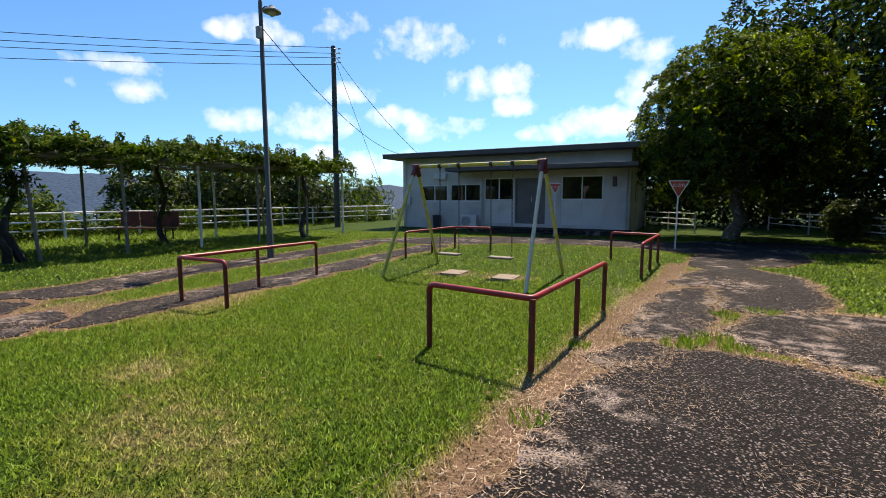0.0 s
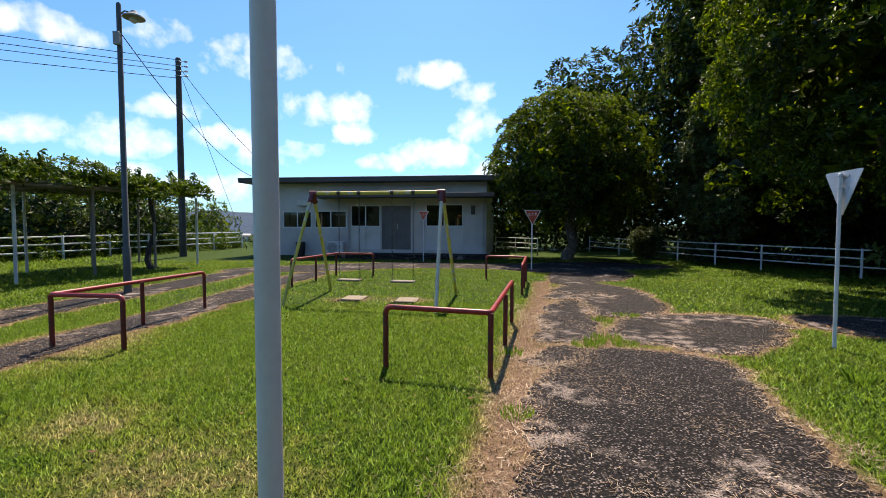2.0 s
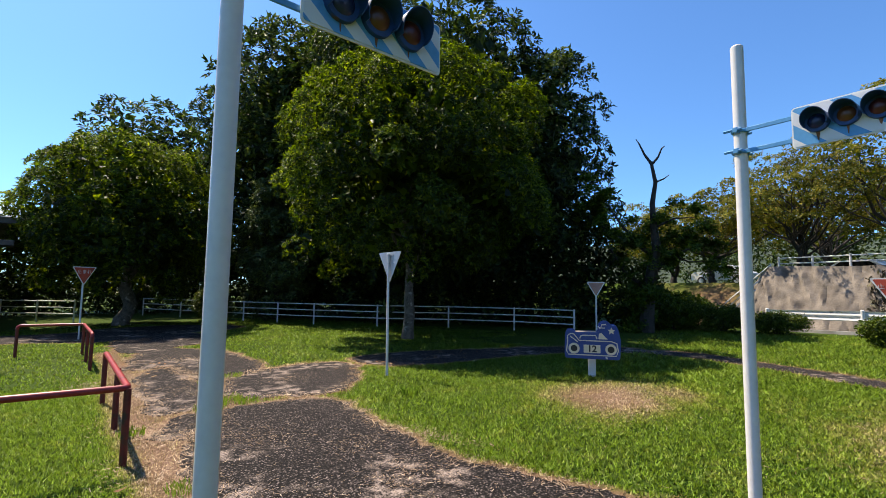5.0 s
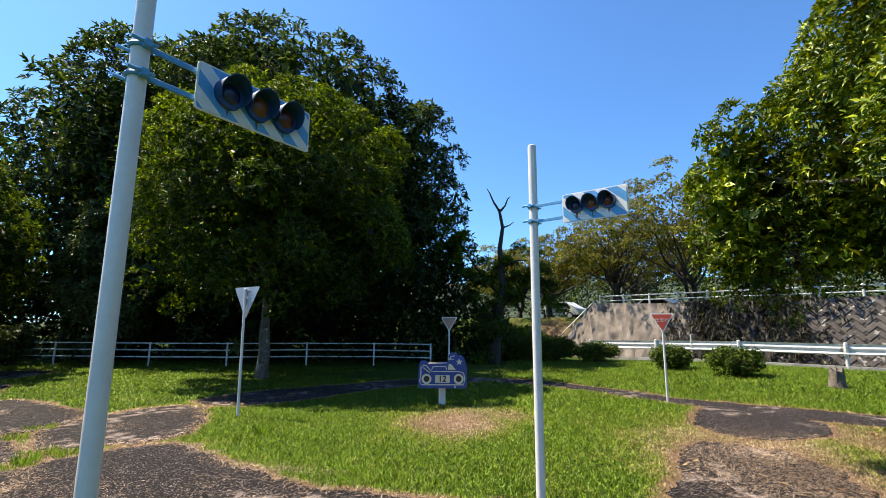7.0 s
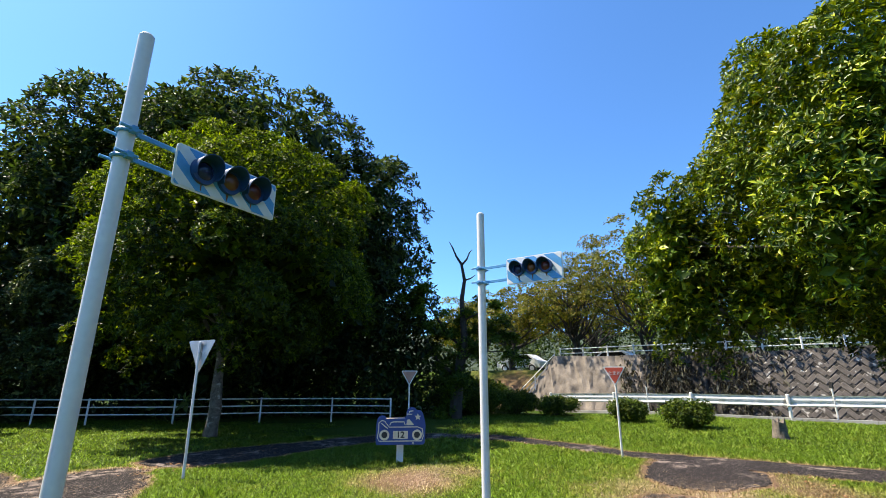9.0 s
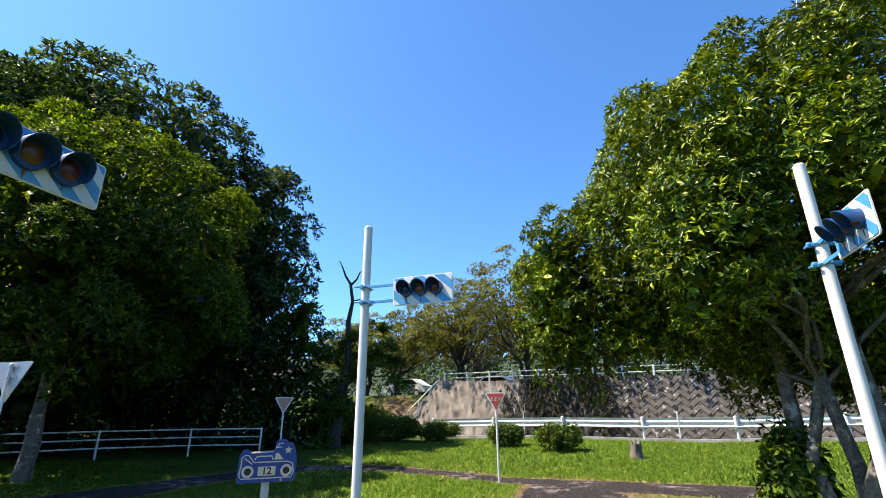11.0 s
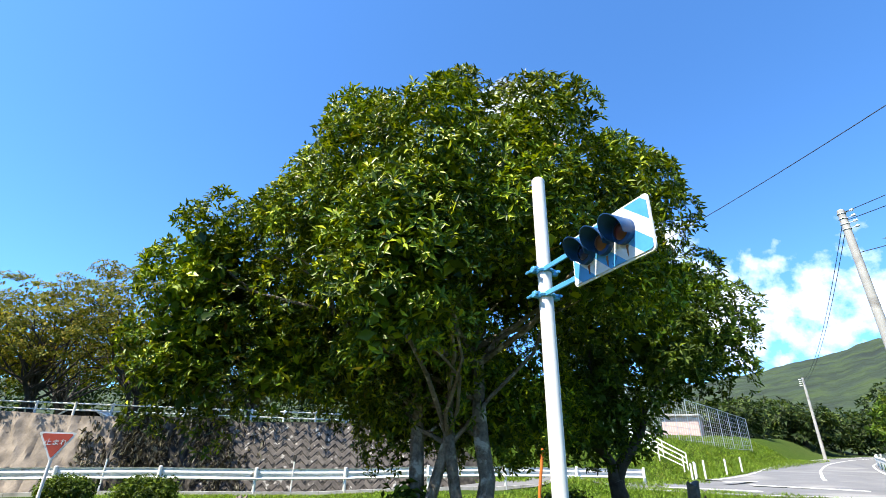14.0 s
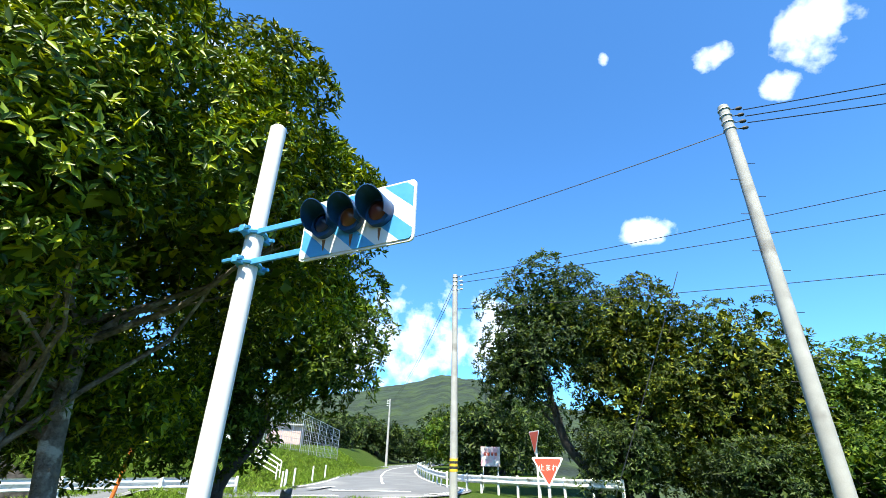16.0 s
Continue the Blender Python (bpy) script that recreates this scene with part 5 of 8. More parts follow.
# trees below the pergola, on the valley side
for i, (x, y, h, r, n, m_, lb) in enumerate(((-17.5, 22.0, 4.6, 3.2, 300, "leaf_forest", "glossy broadleaf tree behind the fence"), (-16.6, 27.0, 4.2, 3.0, 260, "leaf_forest", "glossy broadleaf tree behind the fence"), (-14.0, 32.0, 3.8, 2.8, 220, "leaf_vine", "yellow-green shrub tree behind the fence"),
                                             (-20.5, 13.5, 2.8, 2.2, 160, "leaf_vine", "shrub on the slope behind the fence"), (-19.0, 8.6, 3.4, 2.0, 200, "leaf_vine", "leafy shrub behind the fence"), (-14.0, 19.4, 3.9, 1.7, 200, "leaf_forest", "glossy broadleaf shrub tree behind the fence"), (-16.0, 16.6, 3.7, 1.7, 190, "leaf_forest", "glossy broadleaf shrub tree behind the fence"), (-12.4, 22.4, 3.8, 1.8, 190, "leaf_forest", "glossy broadleaf shrub tree behind the fence"), (-17.4, 2.5, 3.6, 1.8, 180, "leaf_vine", "leafy shrub behind the fence"))):
    tree("tree", x, y, lb, [((0, 0, h * 0.52), (r, r, h * 0.48), 44, 0.24 * r, 2.1, -0.9, 0.1)], 18 * n, 0.26, m_, [((0, 0, 0), (0.1, 0, h * 0.3), 0.12)], "bark_dark", 90 + i, z0=-0.9, inner_leaf=0.3, inner=3.0)


def shrub(x, y, r, label, m_="leaf_hedge", n=120, seed=1, leaf=0.06, name="shrub", per=52, clump=0.2):
    rng = np.random.default_rng(seed)
    z = float(gz(x, y))
    t = thing(name, pose(x, y, z), label, "shrub")
    bm = B()
    rr = random.Random(seed)
    for k in range(6):
        a = k * 1.05
        tip = Vector((math.cos(a) * r[0] * 0.6, math.sin(a) * r[1] * 0.6, r[2] * 1.1))
        rod(bm, [(0, 0, -0.08), tip * 0.4 + Vector((0, 0, 0.05)), tip], [0.03, 0.02, 0.008], 5)
    part("stems", bm, M["bark_dark"], t)
    cs, rs = crown_clumps(rng, (0, 0, r[2] * 1.0), r, n, clump, 0.6, 7, 0.2)
    v, tri = leaf_arrays(rng, cs, rs, per, leaf * 1.25, 0.5)
    v[:, 2] = np.maximum(v[:, 2], 0.01)
    arrays_mesh("foliage", v, tri, M[m_], t)
    return t


shrub(15.9, -3.7, (0.72, 0.72, 0.40), "small clipped round shrub on the lawn", seed=1)
shrub(14.2, -5.0, (0.85, 0.8, 0.42), "small clipped round shrub on the lawn", seed=2)
shrub(4.35, -8.0, (0.62, 0.6, 0.58), "clipped round shrub under the small tree", seed=3, n=170, leaf=0.045)
shrub(3.75, -4.35, (0.32, 0.32, 0.62), "low dark shrub at the foot of the tree", seed=4, leaf=0.08)
for i, (x, y, h) in enumerate(((19.2, 1.7, 0.58), (19.4, 0.1, 0.54), (19.5, -1.5, 0.42))):
    shrub(x, y, (1.15, 1.0, h), "dark clipped hedge shrub in the shade", seed=5 + i, n=170)
shrub(10.75, 18.2, (0.9, 0.9, 0.7), "pale-leaved shrub at the edge of the wood", "leaf_pale", seed=9, leaf=0.1)
shrub(21.4, 1.6, (1.5, 1.3, 0.75), "bright leafy shrub at the end of the guard rail", "leaf_vine", seed=21, n=150, leaf=0.1)
shrub(23.4, 3.4, (1.7, 1.5, 0.95), "bright leafy shrub at the end of the guard rail", "leaf_vine", seed=22, n=170, leaf=0.11)
shrub(25.6, 4.2, (1.4, 1.4, 0.7), "leafy shrub on the earth bank beside the wall", "leaf_hedge", seed=23, n=160, leaf=0.11)
shrub(19.4, 2.6, (1.5, 1.3, 0.62), "bright leafy shrub behind the hedge", "leaf_vine", seed=10, n=180, leaf=0.1)

# ---- hills, town ----


def hills(name, az0, az1, dist, heights, label, colour, base=-30, seed=1, step=1.0, depth=120, tooth=1.2, bright=None):
    """A wooded ridge along an arc round the park; heights by azimuth."""
    rng = np.random.default_rng(seed)
    az = np.arange(az0, az1 + 0.01, step)
    top = np.interp(az, [h[0] for h in heights], [h[1] for h in heights])
    rows = []
    for k, (f, dd) in enumerate(((0.0, -1.0), (0.3, -0.72), (0.58, -0.45), (0.8, -0.22), (0.94, -0.06), (1.0, 0.0), (0.85, 0.3))):
        r = dist + dd * depth
        ripple = np.array([noise.fractal(Vector((q * 0.35, k * 1.7, seed * 5.3)), 0.9, 2.0, 4) for q in az])
        h = base + (top - base) * f + ripple * tooth * 2 * (1 if k else 0)
        a = np.radians(az)
        rows.append(np.stack([np.sin(a) * r, np.cos(a) * r, h], -1))
    V = np.stack(rows)
    k = np.arange(V.shape[0] * V.shape[1]).reshape(V.shape[:2])
    q = np.stack([k[:-1, :-1], k[:-1, 1:], k[1:, 1:], k[1:, :-1]], -1).reshape(-1, 4)
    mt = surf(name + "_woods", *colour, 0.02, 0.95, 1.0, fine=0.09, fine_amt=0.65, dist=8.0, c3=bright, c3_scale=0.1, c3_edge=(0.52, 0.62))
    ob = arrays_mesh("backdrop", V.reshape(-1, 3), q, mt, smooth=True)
    return tagged(ob, label, "hill", kind="structure")


# Far ridge: the haze of distance is put into its blue base colour.
hills("far", -100, 12, 1500, [(-100, 68), (-62, 66), (-50, 62), (-44, 52), (-38, 40), (-32, 24), (-27, 27), (-21, 40), (-17, 32), (-9, 14), (12, 10)], "wooded hills across the valley, haze put into their blue colour", ((0.008, 0.029, 0.062), (0.015, 0.048, 0.098)), -60, 1, 0.5, 500, 2.0)
hills("south", 130, 215, 330, [(130, 46), (146, 48), (156, 44), (163, 44), (168, 49), (173, 54), (178, 62), (182, 59), (187, 48), (193, 38), (215, 30)], "wooded green hill beyond the road", ((0.002, 0.007, 0.003), (0.022, 0.040, 0.012)), -5, 2, 0.4, 200, 1.0, (0.024, 0.042, 0.008))
hills("east", 40, 130, 420, [(40, 34), (70, 40), (100, 40), (130, 46)], "wooded green hill behind the terrace", ((0.010, 0.022, 0.010), (0.040, 0.062, 0.022)), -5, 3, 0.5, 200, 1.0)

# weeds along the valley fence, and the wood that closes the terrace
rng = np.random.default_rng(171)
wc = []
for k in range(620):
    t_ = rng.random()
    fy = -1 + 29.5 * t_
    fx = np.interp(fy, [-1, 6, 11.6, 18, 23.3, 27.4, 29], [-17.9, -15.6, -14.3, -12.2, -10.4, -8.9, -8.2])
    wc.append((fx - 0.3 + rng.normal() * 0.4 - 1.2 * rng.random(), fy, 0.1 + rng.random() ** 2 * 0.75))
v, tri = leaf_arrays(rng, np.array(wc), np.full(len(wc), 0.32), 34, 0.14, 0.5)
v[:, 2] = np.maximum(v[:, 2], 0.0)
tagged(arrays_mesh("weeds", v, tri, M["leaf_vine"]), "rank green weeds and creepers along the valley fence", "weeds", kind="stuff")
wc = []
for k in range(700):
    u = rng.uniform(-42, 30)
    p = RAIL_A + RAIL_D * u + RAIL_N * (WALL_OFF + 30 + rng.random() * 9)
    wc.append((p[0], p[1], 2.8 + rng.random() ** 0.8 * (7.0 + 1.2 * math.sin(u * 0.5))))
v, tri = leaf_arrays(rng, np.array(wc), np.full(len(wc), 1.25), 26, 0.5, 0.45)
tagged(arrays_mesh("woodland", v, tri, M["leaf_forest"]), "dark woodland edge behind the terrace", "woodland", kind="stuff")

# ---- the hall ----
HALL_X = Vector((0.9713, -0.2374, 0))
hall_m = Matrix.Translation((-6.26, 21.36, 0)) @ Matrix.Rotation(math.atan2(HALL_X.y, HALL_X.x), 4, "Z")   # x along the front, y into the building
hall = thing("hall", hall_m, "low grey stucco hall with a flat brown-edged roof", "building")
U0, U1, DEEP, TOP = 0.33, 10.55, 6.4, 3.2
OPEN = [(1.36, 2.74, 1.22, 1.97), (2.88, 4.38, 1.22, 2.0), (4.56, 5.92, 0.30, 2.24), (5.98, 7.28, 0.30, 2.20), (7.93, 9.56, 0.30, 2.27)]


def wall_with_holes(bm, u0, u1, z0, z1, holes, y0, y1):
    """A wall along x with openings cut through it, in plain boxes."""
    cuts = sorted({u0, u1, *[h[0] for h in holes], *[h[1] for h in holes]})
    for a, b in zip(cuts, cuts[1:]):
        hs = sorted([h for h in holes if h[0] <= a + 1e-6 and h[1] >= b - 1e-6], key=lambda h: h[2])
        z = z0
        for h in hs:
            if h[2] > z:
                box(bm, (a, y0, z), (b, y1, h[2]))
            z = h[3]
        if z < z1:
            box(bm, (a, y0, z), (b, y1, z1))


bm = B()
wall_with_holes(bm, U0, U1, -0.1, TOP, OPEN, 0, 0.16)
bmesh.ops.remove_doubles(bm, verts=bm.verts, dist=0.0005)
part("front_wall", bm, M["wall"], hall, smooth=False)
bm = B()
side_holes = [(1.6, 2.9, 1.2, 2.1)]
wall_with_holes(bm, 0.16, DEEP, -0.1, TOP, side_holes, 0, 0.16)
bmesh.ops.transform(bm, verts=bm.verts, matrix=Matrix.Translation((U1, 0, 0)) @ Matrix.Rotation(radians(90), 4, "Z"))
part("side_wall", bm, M["wall"], hall, smooth=False)
bm = B()
box(bm, (U0, 0.16, -0.1), (U0 + 0.16, DEEP, TOP))
part("side_wall", bm, M["wall"], hall, smooth=False)
bm = B()
box(bm, (U0 + 0.16, DEEP - 0.16, -0.1), (U1 - 0.16, DEEP, TOP))
part("rear_wall", bm, M["wall"], hall, smooth=False)
bm = B()
box(bm, (U0 + 0.16, 0.16, 0.1), (U1 - 0.16, DEEP - 0.16, 0.2))
part("floor", bm, M["concrete"], hall, smooth=False)
# Added sheet behind the windows; its dark colour stands for the unlit room.
bm = B()
box(bm, (U0 + 0.2, 2.4, 0.2), (U1 - 0.2, 2.5, TOP))
part("partition", bm, M["dark_in"], hall, smooth=False)
bm = B()
box(bm, (U0 - 0.62, -0.75, TOP), (U1 + 0.55, DEEP + 0.5, TOP + 0.05))
part("roof", bm, M["fascia"], hall, smooth=False)
roof = hall.children[-1]
bm = B()
o = (U0 - 0.64, -0.78, U1 + 0.57, DEEP + 0.52)
for lo, hi in (((o[0], o[1], TOP + 0.0), (o[2], o[1] + 0.05, TOP + 0.18)), ((o[0], o[3] - 0.05, TOP), (o[2], o[3], TOP + 0.18)), ((o[0], o[1] + 0.05, TOP), (o[0] + 0.05, o[3] - 0.05, TOP + 0.18)), ((o[2] - 0.05, o[1] + 0.05, TOP), (o[2], o[3] - 0.05, TOP + 0.18))):
    box(bm, lo, hi, 0.006)
part("fascia", bm, M["fascia"], roof, smooth=False)
bm = B()
box(bm, (o[0] - 0.01, o[1] - 0.02, TOP + 0.18), (o[2] + 0.01, o[3] + 0.02, TOP + 0.21), 0.006)
part("roof_sheet", bm, M["galv"], roof, smooth=False)
# lower porch roof over the doors
bm = B()
box(bm, (3.35, -1.35, 2.52), (U1 + 0.35, 0.0, 2.58))
box(bm, (3.33, -1.39, 2.50), (U1 + 0.37, -1.35, 2.66), 0.006)
box(bm, (3.31, -1.35, 2.50), (3.35, 0.0, 2.66), 0.006)
box(bm, (U1 + 0.35, -1.35, 2.50), (U1 + 0.39, 0.0, 2.66), 0.006)
part("porch_roof", bm, M["fascia"], hall, smooth=False)
bm = B()
box(bm, (4.3, -1.25, -0.1), (U1 + 0.1, 0.0, 0.16), 0.015)
box(bm, (5.6, -1.6, -0.1), (8.4, -1.25, 0.06), 0.012)
# Dark step; the shadow band along the hall's foot is put into its colour.
part("porch_step", bm, M["asphalt"], hall, smooth=False)


def sash(name, u0, u1, z0, z1, panes, parent, y=0.05, panel_to=None):
    """A window or glazed door: frame, panes, and a plain panel below."""
    w = part(name, box(B(), (u0, y - 0.03, z1 - 0.05), (u1, y + 0.05, z1)), M["alu"], parent, "aluminium sliding window", smooth=False)
    zb = z0
    bm = B()
    box(bm, (u0, y - 0.03, zb), (u0 + 0.045, y + 0.05, z1 - 0.05))
    box(bm, (u1 - 0.045, y - 0.03, zb), (u1, y + 0.05, z1 - 0.05))
    box(bm, (u0 + 0.045, y - 0.045, zb), (u1 - 0.045, y + 0.05, zb + 0.05))
    for k in range(1, panes):
        c = u0 + (u1 - u0) * k / panes
        box(bm, (c - 0.022, y - 0.02, zb + 0.05), (c + 0.022, y + 0.04, z1 - 0.05))
    part("window_frame", bm, M["alu"], w, smooth=False)
    for k in range(panes):
        a = u0 + (u1 - u0) * k / panes + (0.045 if k == 0 else 0.022)
        b = u0 + (u1 - u0) * (k + 1) / panes - (0.045 if k == panes - 1 else 0.022)
        part("pane", box(B(), (a, y + 0.005 + 0.012 * (k % 2), zb + 0.05), (b, y + 0.012 + 0.012 * (k % 2), z1 - 0.05)), M["glass"], w, smooth=False)
    return w


sash("window", *OPEN[0], 2, hall)
sash("window", *OPEN[1], 2, hall)
for (u0, u1, z0, z1), split in ((OPEN[2], 1.28), (OPEN[4], 1.30)):
    w = sash("window", u0, u1, split, z1, 2, hall)
    bm = B()
    m_ = (u0 + u1) / 2
    box(bm, (u0, 0.03, z0), (m_ - 0.004, 0.09, split), 0.004)
    box(bm, (m_ + 0.004, 0.03, z0), (u1, 0.09, split), 0.004)
    part("lower_panel", bm, M["panel"], w, "cream lower panel", smooth=False)
u0, u1, z0, z1 = OPEN[3]
dr = part("door", box(B(), (u0, 0.04, z0), (u1, 0.10, z1), 0.004), M["grey_door"], hall, "grey steel double door", smooth=False)
bm = B()
box(bm, (u0 - 0.0, 0.0, z0), (u0 + 0.05, 0.039, z1))
box(bm, (u1 - 0.05, 0.0, z0), (u1, 0.039, z1))
box(bm, (u0 + 0.05, 0.0, z1 - 0.06), (u1 - 0.05, 0.039, z1))
box(bm, ((u0 + u1) / 2 - 0.012, 0.022, z0), ((u0 + u1) / 2 + 0.012, 0.039, z1 - 0.06))
part("door_frame", bm, M["grey_door"], dr, smooth=False)
bm = B()
rod(bm, [((u0 + u1) / 2 + 0.07, -0.01, 1.2), ((u0 + u1) / 2 + 0.07, -0.01, 1.42)], 0.012, 6)
part("handle", bm, M["alu"], dr)
# window in the side wall
bm = B()
x = U1 - 0.08
rod(bm, [(x, 1.625, 1.2), (x, 1.625, 2.075), (x, 2.875, 2.075), (x, 2.875, 1.225), (x, 1.625, 1.225)], 0.025, 4)
rod(bm, [(x, 2.245, 1.22), (x, 2.245, 2.08)], 0.022, 4)
sw = part("window", bm, M["alu"], hall, smooth=False)
for a, b in ((1.65, 2.22), (2.27, 2.85)):
    part("pane", box(B(), (x - 0.004, a, 1.2), (x + 0.004, b, 2.1)), M["glass"], sw, smooth=False)
# things fixed on the front
part("meter_box", box(B(), (0.62, -0.12, 1.05), (0.78, 0.0, 1.45), 0.01), M["panel"], hall, smooth=False)
part("wall_lamp", box(B(), (9.9, -0.09, 1.82), (10.06, 0.0, 2.2), 0.02), M["fascia"], hall, smooth=False)
for u in (0.5, 4.46, 10.42):
    bm = B()
    rod(bm, [(u, -0.06, 0.0), (u, -0.06, TOP if u < 1 else 2.52)], 0.033, 8)
    part("downpipe", bm, M["wall"], hall)
bm = B()
box(bm, (2.15, -0.22, 2.2), (2.75, -0.02, 2.5), 0.03)
part("wall_unit", bm, M["panel"], hall, "white wall-mounted air unit", smooth=False)

ac = thing("air_conditioner", hall_m @ pose(4.0, -0.35, 0.02), "grey outdoor air conditioner unit standing by the hall", "air conditioner")
part("casing", box(B(), (-0.38, -0.14, 0.08), (0.38, 0.14, 0.62), 0.015), M["panel"], ac, smooth=False)
bm = B()
for a in range(7):
    r = 0.05 + 0.028 * a
    pts = [(-0.1 + r * math.cos(t), -0.15, 0.35 + r * math.sin(t)) for t in [2 * math.pi * k / 20 for k in range(21)]]
    rod(bm, pts, 0.004, 4)
part("grille", bm, M["steel_dark"], ac)
for s in (-0.3, 0.3):
    part("foot", box(B(), (s - 0.04, -0.16, 0), (s + 0.04, 0.16, 0.08), 0.006), M["concrete"], ac, smooth=False)
bn = thing("bin", hall_m @ pose(2.35, -0.3, 0.0), "dark bin standing against the hall wall", "bin")
bm = B()
rod(bm, [(0, 0, 0), (0, 0, 0.02), (0, 0, 0.5), (0, 0, 0.56)], [0.15, 0.17, 0.21, 0.2], 16)
part("body", bm, M["black"], bn)
bm = B()
rod(bm, [(0, 0, 0.56), (0, 0, 0.6), (0, 0, 0.62)], [0.22, 0.2, 0.08], 16)
part("lid", bm, M["steel_dark"], bn)

# ---- swing and its red rails ----
SW_L, SW_R, SW_Z = Vector((-1.20, 8.55, 0)), Vector((1.20, 7.84, 0)), 1.98
sw_ax = (SW_R - SW_L).normalized()
sw_m = Matrix.Translation((SW_L + SW_R) / 2) @ Matrix.Rotation(math.atan2(sw_ax.y, sw_ax.x), 4, "Z")
half = (SW_R - SW_L).length / 2
swing = thing("swing", sw_m, "yellow steel two-seat playground swing with peeling legs", "swing")
bm = B()
rod(bm, [(-half, 0, SW_Z), (half, 0, SW_Z)], 0.034, 12)
part("top_bar", bm, M["yellow"], swing)
for s in (-1, 1):
    bm = B()
    rod(bm, [(s * (half - 0.09), 0, SW_Z), (s * (half + 0.05), 0, SW_Z)], 0.05, 12)
    rod(bm, [(s * half, 0, SW_Z + 0.01), (s * half, 0.11, SW_Z - 0.17)], 0.048, 12)
    rod(bm, [(s * half, 0, SW_Z + 0.01), (s * half, -0.11, SW_Z - 0.17)], 0.048, 12)
    part("joint", bm, M["red_dark"], swing, "dark red corner joint")
    for f in (-1, 1):
        bm = B()
        rod(bm, [(s * half, f * 0.06, SW_Z - 0.08), (s * (half + 0.10), f * 0.98, -0.08)], 0.031, 12)
        part("leg", bm, M["cream"] if (s == 1 and f == -1) else M["yellow"], swing, "leg with its yellow paint worn to white" if (s == 1 and f == -1) else "")
for sx in (-0.52, 0.52):
    seat = part("seat", box(B(), (sx - 0.22, -0.09, 0.34), (sx + 0.22, 0.09, 0.375), 0.01), M["seat_wood"], swing, "pale board seat", smooth=False)
    for e in (-0.2, 0.2):
        bm = B()
        zc = SW_Z - 0.05
        k = 0
        while zc > 0.38:
            ax = Vector((0.011, 0, 0)) if k % 2 else Vector((0, 0.011, 0))
            c = Vector((sx + e, 0, zc))
            rod(bm, [c + ax + Vector((0, 0, 0.022)), c + ax * 1.3, c + ax - Vector((0, 0, 0.022)), c - ax - Vector((0, 0, 0.022)), c - ax * 1.3, c - ax + Vector((0, 0, 0.022)), c + ax + Vector((0, 0, 0.022))], 0.0035, 4, cap=False)
            zc -= 0.04
            k += 1
        part("chain", bm, M["steel_dark"], swing)
        bm = B()
        rod(bm, [(sx + e - 0.03, 0, SW_Z), (sx + e + 0.03, 0, SW_Z)], 0.042, 10)
        rod(bm, [(sx + e, 0, SW_Z - 0.03), (sx + e, 0, SW_Z - 0.08)], 0.014, 8)
        part("hanger", bm, M["steel_dark"], swing)
for sx in (-0.52, 0.52):
    p = sw_m @ Vector((sx + 0.05, 0.12, 0))
    mat_ = thing("ground_pad", Matrix.Translation((p.x, p.y, float(gz(p.x, p.y)))) @ Matrix.Rotation(math.atan2(sw_ax.y, sw_ax.x) + 0.1, 4, "Z"), "worn sandy board set in the lawn under a swing seat", "board", "boards under the swing")
    part("board", box(B(), (-0.2, -0.24, -0.03), (0.2, 0.24, 0.012), 0.008), M["bare_board"], mat_, smooth=False)


def red_rail(pts, label, mids=()):
    """Red pipe rail on posts, bent at its corners. pts: corners in the plan; mids: further posts."""
    o = Vector((pts[0][0], pts[0][1], float(gz(*pts[0]))))
    g = thing("barrier_rail", Matrix.Translation(o), label, "barrier", "rails round the swing")
    H = 0.60
    P = [Vector((x, y, float(gz(x, y)) + H)) - o for x, y in pts]
    line = [P[0] - Vector((0, 0, 0.1))]
    line = bent(P[0] - Vector((0, 0, H)), P[0], P[1], 4, 0.07)[:-1]
    line = line[1:]
    for i in range(1, len(P) - 1):
        line += bent(P[i - 1], P[i], P[i + 1], 4, 0.05)[1:-1]
    line += bent(P[-2], P[-1], P[-1] - Vector((0, 0, H)), 4, 0.07)[1:-1]
    bm = B()
    rod(bm, line, 0.027, 10)
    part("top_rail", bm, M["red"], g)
    for x, y in list(pts) + list(mids):
        z = float(gz(x, y))
        c = Vector((x, y, z)) - o
        tip = H - 0.05 if (x, y) in (pts[0], pts[-1]) else H - 0.005
        bm = B()
        rod(bm, [c + Vector((0, 0, -0.1)), c + Vector((0, 0, tip))], 0.027, 10)
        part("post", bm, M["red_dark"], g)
    return g


red_rail([(0.34, 4.13), (1.31, 3.74), (2.05, 6.03)], "dark red painted pipe barrier on the lawn before the swing", [(1.69, 4.83)])
red_rail([(-2.58, 4.95), (-3.46, 5.14), (-2.78, 7.52)], "dark red painted pipe barrier on the lawn beside the swing", [(-3.10, 6.30)])
red_rail([(-2.0, 10.2), (-1.33, 12.4), (-0.31, 12.2)], "dark red painted pipe barrier behind the swing", [(-1.67, 11.3)])
red_rail([(2.89, 8.68), (3.55, 10.85), (2.63, 11.3)], "dark red painted pipe barrier behind the swing", [(3.2, 9.7)])


